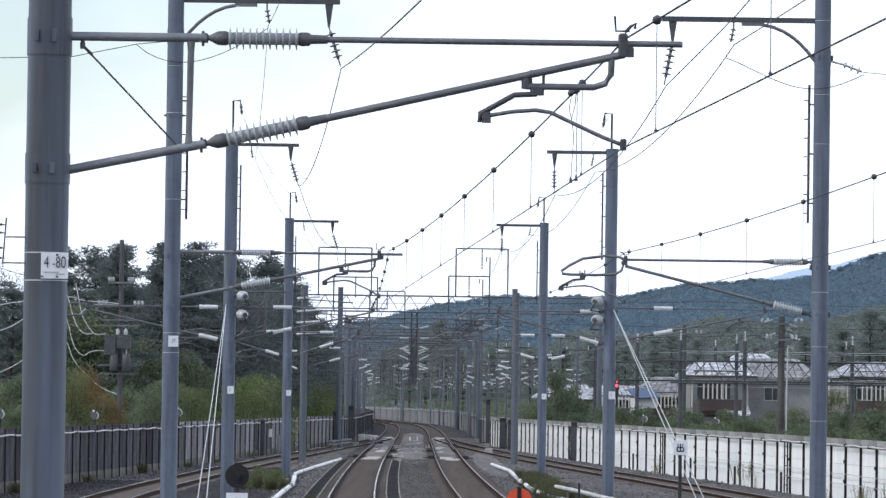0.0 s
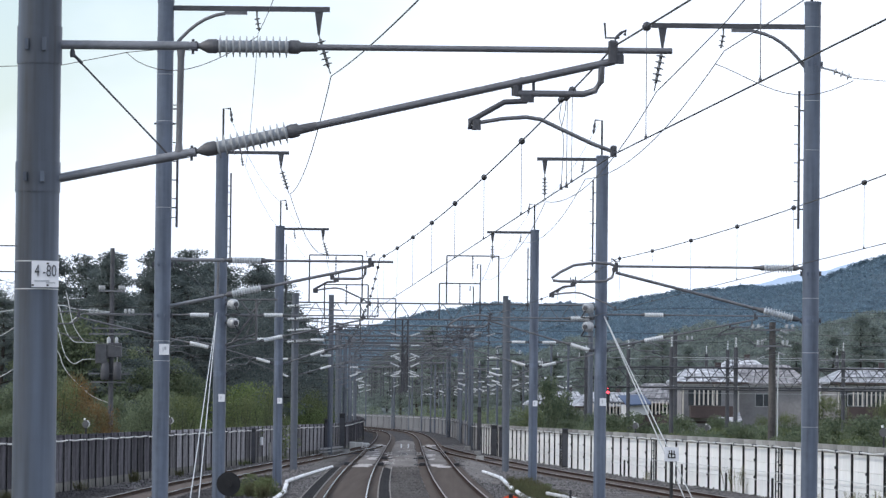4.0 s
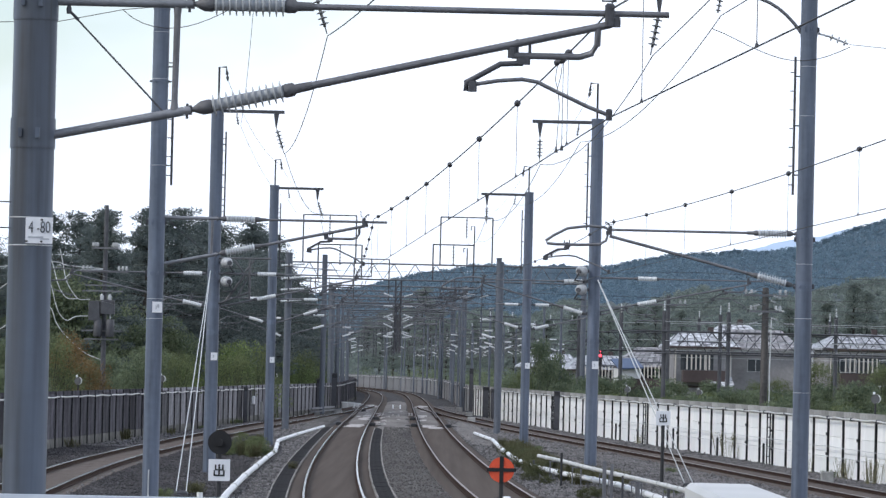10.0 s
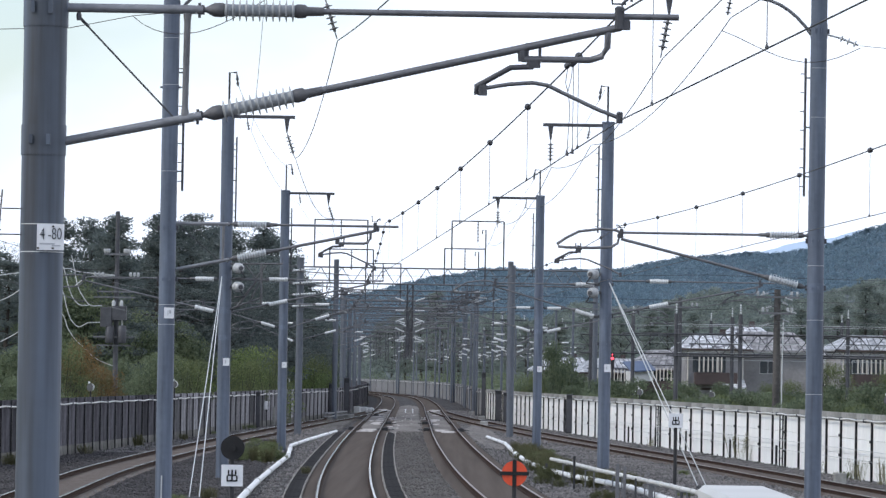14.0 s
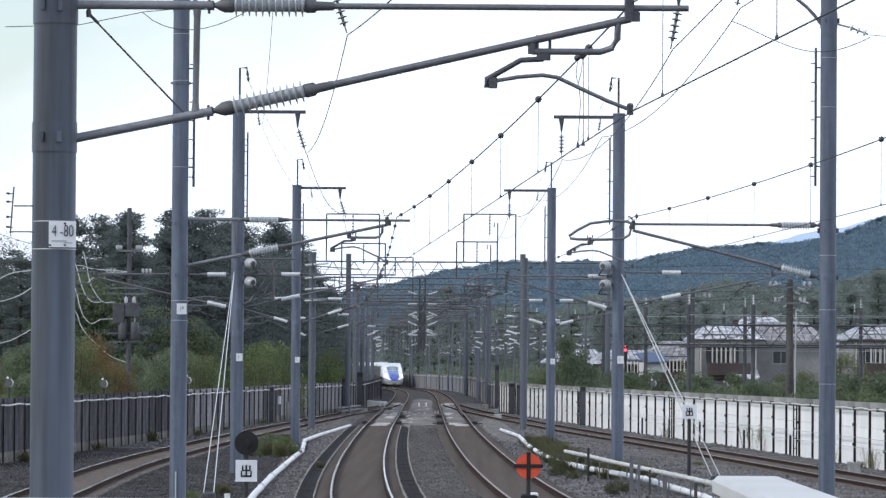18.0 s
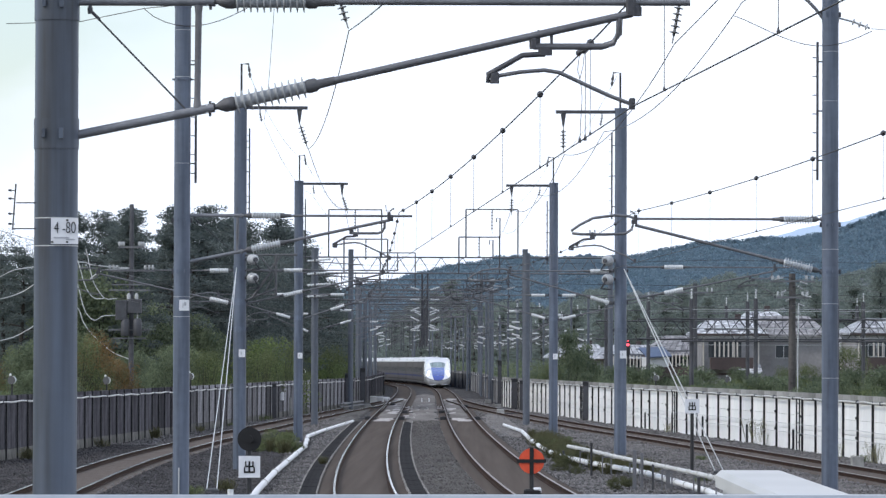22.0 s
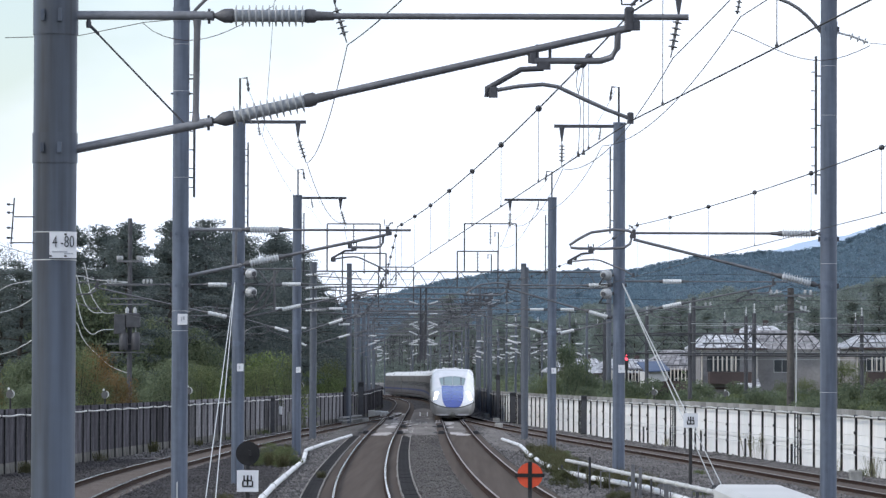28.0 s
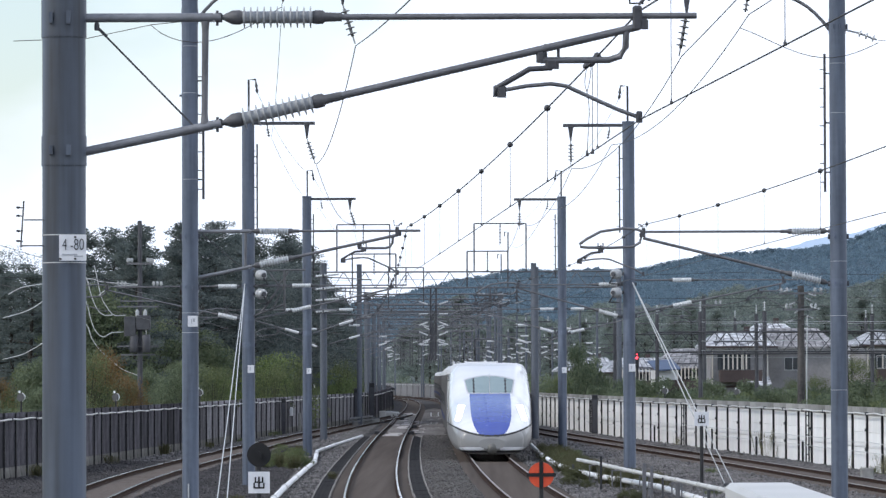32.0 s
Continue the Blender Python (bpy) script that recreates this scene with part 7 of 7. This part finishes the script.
def utility_pole(x, y, h, arms, cans, label, r=0.17, pins=(-0.45, -0.32, 0.32, 0.45), mat="iron"):
    t = thing("utility_pole", x, y, -0.42, label, "utility pole", "utility poles")
    part("pole", Shape().tube([(0, 0, 0), (0, 0, h)], [r, r * 0.76], 12), M[mat], t)
    for z, l in arms:
        a = part("crossarm", Shape().box(0, -0.15, z, l, 0.1, 0.1), M["tube"], t)
        for u in pins:
            part("pin_insulator", Shape().lathe((u * l, -0.15, z + 0.05), (u * l, -0.15, z + 0.3), [(0, 0.03), (0.4, 0.09), (0.6, 0.06), (0.8, 0.08), (1, 0.03)], 8), M["porcelain"], a)
    for u, z in cans:
        c = part("transformer_can", Shape().lathe((u, -0.35, z), (u, -0.35, z + 0.95), [(0, 0.2), (0.06, 0.23), (0.9, 0.23), (1, 0.15)], 12), M["iron"], t, "grey transformer can")
        part("bushing", Shape().sheds((u, -0.35, z + 0.95), (u, -0.35, z + 1.25), 0.03, 0.06, 3, 8), M["porcelain_white"], c)
    return t


up = utility_pole(-17.85, 246, 12.0, ((9.7, 1.4), (8.45, 2.5)), ((-0.3, 4.95), (0.35, 4.95)), "weathered utility pole with crossarms, a transformer box and cans", 0.15, (-0.46, -0.38, -0.3, 0.3, 0.38, 0.46), "iron")
bx = part("switch_box", Shape().box(-0.5, -0.3, 6.35, 0.62, 0.5, 1.05, bevel=0.04).box(0.2, -0.3, 6.55, 0.75, 0.5, 0.75, bevel=0.04), M["iron"], up, "dark switch box")
for u in (-0.12, 0.3):
    part("bushing", Shape().lathe((u, -0.35, 6.92), (u, -0.35, 7.25), [(0, 0.1), (0.7, 0.1), (1, 0.04)], 8), M["porcelain"], bx)
for z, l in ((5.28, 2.2), (4.83, 1.8), (7.7, 1.9), (7.4, 2.2)):
    part("step_bar", Shape().box(-0.1, -0.2, z, l, 0.08, 0.08), M["tube"], up)
cp = utility_pole(16.35, 230, 8.1, ((7.7, 2.2), (6.9, 1.6)), (), "thick weathered concrete utility pole with insulators behind the wall", 0.21, mat="cope_pole")
for k in range(9):
    u, z = (-0.9, 0.75, 0.5, -0.6, 0.95, -0.35, 0.6, -0.8, 0.4)[k], 7.9 - 0.22 * k
    part("strain_insulator", Shape().sheds((u * 0.5, -0.2, z), (u, -0.25, z - 0.12), 0.03, 0.075, 3, 8), M["porcelain"], cp)
    part("insulator_arm", Shape().tube([(0, -0.18, z), (u * 0.5, -0.2, z)], 0.025, 5), M["iron"], cp)
part("down_cable", Shape().tube([(0.3, -0.2, 6.6), (0.26, -0.24, 4.0), (0.26, -0.24, 0.2)], 0.03, 6), M["guy"], cp, "pale cable down the pole")
utility_pole(31.2, 300, 8.4, ((8.0, 2.2),), (), "dark utility pole with a crossarm")
utility_pole(45, 302, 8.8, ((8.2, 2.4),), (), "dark utility pole with a crossarm")
utility_pole(15.0, 300, 8.8, ((8.2, 2.4),), (), "dark utility pole with a crossarm")
sg = thing("signal_post", 11.69, 330, -0.42, "dark signal post showing a red light", "signal")
part("post", Shape().tube([(0, 0, 0), (0, 0, 5.3)], 0.07, 8), M["post"], sg)
part("signal_head", Shape().box(0, 0, 4.75, 0.3, 0.2, 1.1, bevel=0.06), M["post"], sg)
part("upper_lens", Shape().tube([(0, -0.14, 5.17), (0, -0.1, 5.17)], 0.05, 12), lamp_red, sg, "lit red lens")
part("red_lens", Shape().tube([(0, -0.14, 4.9), (0, -0.1, 4.9)], 0.11, 12), lamp_red, sg, "lit red lens")
for x, y, z in ((8.2, 352, 2.2), (11.2, 270, 2.3), (15.7, 275, 2.2), (-14.3, 240, 2.4), (-16.5, 212, 2.3), (-11.6, 330, 2.5), (19.3, 195, 2.6), (16.7, 175, 2.47), (-18.7, 190, 2.4)):
    t = thing("field_speaker", x, y, -0.42, "dark horn speaker with a white rim on a thin post", "loudspeaker", "horn speakers")
    part("post", Shape().tube([(0, 0, 0), (0, 0, z + 0.4)], 0.04, 6), M["post"], t)
    part("horn", Shape().lathe((0.1, 0.06, z + 0.4), (-0.02, -0.14, z + 0.42), [(0, 0.05), (0.35, 0.07), (0.7, 0.12), (0.93, 0.175), (1, 0.18)], 16), M["post_grey"], t, "dark horn")
    arc = [math.radians(70 - 12 * k) for k in range(13)]
    part("rim", Shape().tube([(-0.02 + 0.185 * math.cos(q), -0.15, z + 0.42 + 0.185 * math.sin(q)) for q in arc], [0.008 + 0.026 * math.sin(math.pi * k / 12) for k in range(13)], 6), M["pipe"], t, "white crescent of the rim")
    part("clamp", Shape().box(-0.06, -0.08, z + 0.64, 0.09, 0.09, 0.1, bevel=0.02), M["pipe"], t, "pale clamp")
shed = thing("shed", 14.25, 345, -0.42, "white-walled shed with a blue metal roof beyond the shrubs", "shed", "houses beyond the line", rz=8)
part("wall", Shape().box(0, 0, 2.0, 1.5, 3.0, 4.0), M["frame_white"], shed, "white wall")
part("roof", Shape().add([(-0.95, -1.8, 3.95), (0.95, -1.8, 4.05), (0.95, 1.8, 4.75), (-0.95, 1.8, 4.65), (-0.95, -1.8, 4.05), (0.95, -1.8, 4.15), (0.95, 1.8, 4.85), (-0.95, 1.8, 4.75)], [(0, 1, 5, 4), (1, 2, 6, 5), (2, 3, 7, 6), (3, 0, 4, 7), (4, 5, 6, 7), (3, 2, 1, 0)]), M["roof_blue"], shed, "blue metal roof")
part("door", Shape().box(0.3, -1.52, 2.3, 0.9, 0.05, 2.0), M["house_brown"], shed)

# ---------- the train ----------
# arc length along track c, for the train's motion
PATH_Y = [150 + 2.0 * i for i in range(876)]
PATH_S = [0.0]
for a, b in zip(PATH_Y[:-1], PATH_Y[1:]):
    PATH_S.append(PATH_S[-1] + math.hypot(b - a, track_c(b) - track_c(a)))


def on_path(s):
    y = float(np.interp(s, PATH_S, PATH_Y))
    return Vector((track_c(y) + 0.06, y, 0))


RING = 336


def section(half, top, low, wide_at, square, lowsquare=3.5):
    """A closed cross-section: half width, roof height, floor height, height of the widest place, squareness."""
    pts = []
    for k in range(RING + 1):
        a = -math.pi / 2 + 2 * math.pi * k / RING
        c, s = math.cos(a), math.sin(a)
        n = square if s > 0 else lowsquare
        x = half * math.copysign(abs(c) ** (2 / n), c)
        z = wide_at + ((top - wide_at) if s > 0 else (wide_at - low)) * math.copysign(abs(s) ** (2 / n), s)
        pts.append((x * (1 - 0.035 * max(0.0, (z - 1.7) / 1.95) ** 2), z))  # the sides lean in a little towards the roof
    return pts


NOSE = [  # distance from the tip, half width, roof, floor, widest height, squareness
    (0.0, 0.5, 0.76, 0.36, 0.56, 2.2), (0.12, 0.98, 1.0, 0.22, 0.64, 2.5), (0.4, 1.27, 1.28, 0.14, 0.75, 2.6), (0.9, 1.43, 1.53, 0.12, 0.85, 2.7), (1.6, 1.53, 1.76, 0.12, 0.95, 2.8), (2.4, 1.59, 1.97, 0.14, 1.0, 2.9), (3.2, 1.63, 2.15, 0.16, 1.05, 3.0), (4.0, 1.655, 2.31, 0.18, 1.1, 3.2),
    (4.8, 1.67, 2.49, 0.2, 1.15, 3.4), (5.6, 1.685, 2.78, 0.22, 1.2, 3.8), (6.4, 1.695, 3.09, 0.22, 1.25, 4.4), (7.4, 1.7, 3.4, 0.22, 1.3, 5.2), (8.6, 1.7, 3.68, 0.22, 1.35, 6.2), (10.0, 1.7, 3.74, 0.22, 1.4, 8.4), (14.0, 1.7, 3.74, 0.22, 1.4, 9.0), (24.5, 1.7, 3.74, 0.22, 1.4, 9.0)]


def nose_region(s, x, z):
    """Which panel of the front a spot belongs to: s from the tip, x across, z up."""
    ax = abs(x)
    edge = 0.82 + 0.165 * ax * ax
    if s < 9.5:
        if z < 0.2:
            return "lip"
        if z < 0.29:
            return "lip_gap"
        if z < 0.42 and 0.32 < ax < 1.32 - 0.3 * (z - 0.29):
            return "bumper_strip"
        if z < edge:
            return "bumper"
        if z < edge + 0.075:
            return "shut_line"
        glass = 3.2 - 0.17 * ax * ax
        if s > 3.2 and 2.54 < z < glass and ax < 1.03 - 0.26 * (3.2 - z):
            return "windscreen_bar" if abs(ax - 0.64) < 0.032 or ax < 0.02 else "windscreen"
        if s > 3.2 and 2.5 < z < glass + 0.045 and ax < 1.075 - 0.26 * (3.2 - z):
            return "windscreen_seal"
        if 1.45 < z < 2.05 and abs(ax - 1.33 + 0.3 * (z - 1.45)) < 0.1 + 0.05 * (z - 1.45):
            return "headlamp"
        if z <= 2.5 and ax < 0.82 * max(0.0, 1 - (max(0.0, 2.5 - z) / 1.78) ** 3.6) ** 0.5:
            return "nose_panel"
        # flank coloured grey to stand for shade on the white body
        if s > 7.2 and z < 3.0:
            return "flank"
    elif z < 0.7:
        return "bumper"
    # behind the nose the side takes the shade-darkened colour
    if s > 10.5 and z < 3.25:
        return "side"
    return "roof" if z > 3.3 and s > 8.6 else "body"


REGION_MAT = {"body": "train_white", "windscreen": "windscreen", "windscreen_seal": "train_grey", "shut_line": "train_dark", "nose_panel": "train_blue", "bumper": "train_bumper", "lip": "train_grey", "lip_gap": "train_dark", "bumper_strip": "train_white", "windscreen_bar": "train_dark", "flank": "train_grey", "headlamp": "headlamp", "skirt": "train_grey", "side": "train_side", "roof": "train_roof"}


def fine_nose():
    """The nose sections, resampled finely."""
    cols = [along([(r[0], r[c]) for r in NOSE]) for c in range(1, 6)]
    us = [0, 0.005] + [0.01 + 0.0125 * i for i in range(49)] + [0.62 + 0.042 * i for i in range(233)] + [11.5, 13, 16, 20, 24.5]
    return [(u, section(*[c(u) for c in cols])) for u in us]


def lead_car():
    t = thing("train_car", 0, 0, 0, "white high-speed train front with blue nose panel and pale windscreen", "train car", "train")
    rows = fine_nose()
    groups = {}
    for (ua, pa), (ub, pb) in zip(rows[:-1], rows[1:]):
        for k in range(RING):
            q = [(pa[k][0], ua, pa[k][1]), (pa[k + 1][0], ua, pa[k + 1][1]), (pb[k + 1][0], ub, pb[k + 1][1]), (pb[k][0], ub, pb[k][1])]
            cx, cz = sum(p[0] for p in q) / 4, sum(p[2] for p in q) / 4
            groups.setdefault(nose_region((ua + ub) / 2, cx, cz), Shape()).add(q, [(0, 1, 2, 3)], True)
    tip = rows[0]
    groups["lip"] = groups.get("lip", Shape())
    groups["bumper"].add([(x, 0, z) for x, z in tip[1][:-1]], [tuple(range(RING - 1, -1, -1))])
    last = rows[-1]
    groups["side"].add([(x, last[0], z) for x, z in last[1][:-1]], [tuple(range(RING))])
    for name, s in groups.items():
        me = s.mesh(name, M[REGION_MAT[name]])
        bm = bmesh.new()
        bm.from_mesh(me)
        bmesh.ops.remove_doubles(bm, verts=bm.verts, dist=0.0008)
        bmesh.ops.recalc_face_normals(bm, faces=bm.faces)
        bm.to_mesh(me)
        bm.free()
        part(name, me, None, t)
    part("coupler_cover", Shape().lathe((0, 0.3, 0.4), (0, -0.06, 0.38), [(0, 0.3), (0.5, 0.26), (0.8, 0.19), (1, 0.06)], 16), M["train_coupler"], t, "domed grey coupler cover")
    part("seam", Shape().tube([(0, u, along([(r[0], r[2]) for r in NOSE])(u) + 0.006) for u in (4.7, 5.2, 5.6, 6.0, 6.4, 7.0)], 0.014, 4), M["train_grey"], t)
    undercarriage(t)
    return t


def undercarriage(t):
    for y in (5.5, 19.5):
        bg = part("bogie", Shape().box(0, y, 0.4, 2.0, 3.4, 0.4, bevel=0.05), M["train_dark"], t)
        for dy in (-1.25, 1.25):
            for x in (-0.75, 0.75):
                part("wheel", Shape().tube([(x - 0.06, y + dy, 0.43), (x + 0.06, y + dy, 0.43)], 0.43, 18), M["iron"], bg)


def middle_car(pantograph):
    t = thing("train_car", 0, 0, 0, "high-speed train car with pale roof and a row of windows", "train car", "train")
    pts = section(1.7, 3.74, 0.22, 1.4, 9.0)
    us = (0.25, 0.4, 12.5, 24.6, 24.75)
    shapes = {"side": Shape(), "roof": Shape(), "skirt": Shape()}
    for ua, ub in zip(us[:-1], us[1:]):
        for k in range(RING):
            z = (pts[k][1] + pts[k + 1][1]) / 2
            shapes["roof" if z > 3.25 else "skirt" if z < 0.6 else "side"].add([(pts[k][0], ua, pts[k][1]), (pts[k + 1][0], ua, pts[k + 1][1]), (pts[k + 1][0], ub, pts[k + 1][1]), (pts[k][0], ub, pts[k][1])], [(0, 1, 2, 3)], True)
    for u in (0.25, 24.75):
        shapes["side"].add([(x, u, z) for x, z in pts[:-1]], [tuple(range(RING)) if u > 1 else tuple(range(RING - 1, -1, -1))])
    for name, s in shapes.items():
        part(name, s, M[REGION_MAT[name]], t)
    part("stripe", Shape().box(-1.695, 12.5, 1.35, 0.012, 24.3, 0.22).box(1.695, 12.5, 1.35, 0.012, 24.3, 0.22), M["train_stripe"], t, "dull blue waist stripe")
    pane = Shape().box(0, 0, 0, 0.02, 0.9, 0.62).mesh("window", M["train_dark"])
    for i in range(18):
        for x in (-1.69, 1.69):
            ob = part("window", pane, None, t)
            ob.location = (x, 2.6 + i * 1.17, 2.15)
    for u in (6.0, 12.5, 18.0):
        part("roof_unit", Shape().box(0, u, 3.77, 1.4, 1.6, 0.2, bevel=0.06), M["train_roof"], t)
    part("gangway", Shape().box(0, 24.9, 1.9, 1.3, 0.4, 2.5), M["train_dark"], t)
    undercarriage(t)
    if pantograph:
        pg = part("pantograph", Shape().tube([(0, 6.0, 3.75), (0, 7.4, 4.5), (0, 6.4, 5.1)], 0.05, 6), M["iron"], t)
        part("collector_head", Shape().box(0, 6.4, 5.12, 1.9, 0.3, 0.06, bevel=0.02), M["iron"], pg)
        for x in (-1.1, 1.1):
            part("side_screen", Shape().box(x, 6.6, 3.8, 0.08, 5.0, 0.34, bevel=0.03), M["train_roof"], pg)
        for x in (-0.5, 0.5):
            part("roof_insulator", Shape().sheds((x, 6.0, 3.7), (x, 6.0, 4.0), 0.07, 0.12, 3, 8), M["porcelain_white"], pg)
    return t


cars = [lead_car()]
plain = middle_car(False)
with_panto = middle_car(True)
cars.append(plain)
cars.append(with_panto)
for i in range(3, 16):
    cars.append(copy_thing(with_panto if i in (6, 12) else plain, Matrix.Identity(4)))


def motions():
    """The train comes down track c at an even 40 m/s; every car follows the curve."""
    s_end = float(np.interp(180.5, PATH_Y, PATH_S))
    for i, c in enumerate(cars):
        rows = []
        for k in range(0, 33):
            s = s_end + 40.0 * (32 - k) + 25.0 * i
            a, b = on_path(s + 3.0), on_path(s + 20.0)
            d = (b - a).normalized()
            turn = math.degrees(math.atan2(-d.x, d.y))
            p = a - d * 3.0
            rows.append((float(k), pose(p.x, p.y, 0.0, 0, 0, turn)))
        walk(c, rows)


motions()
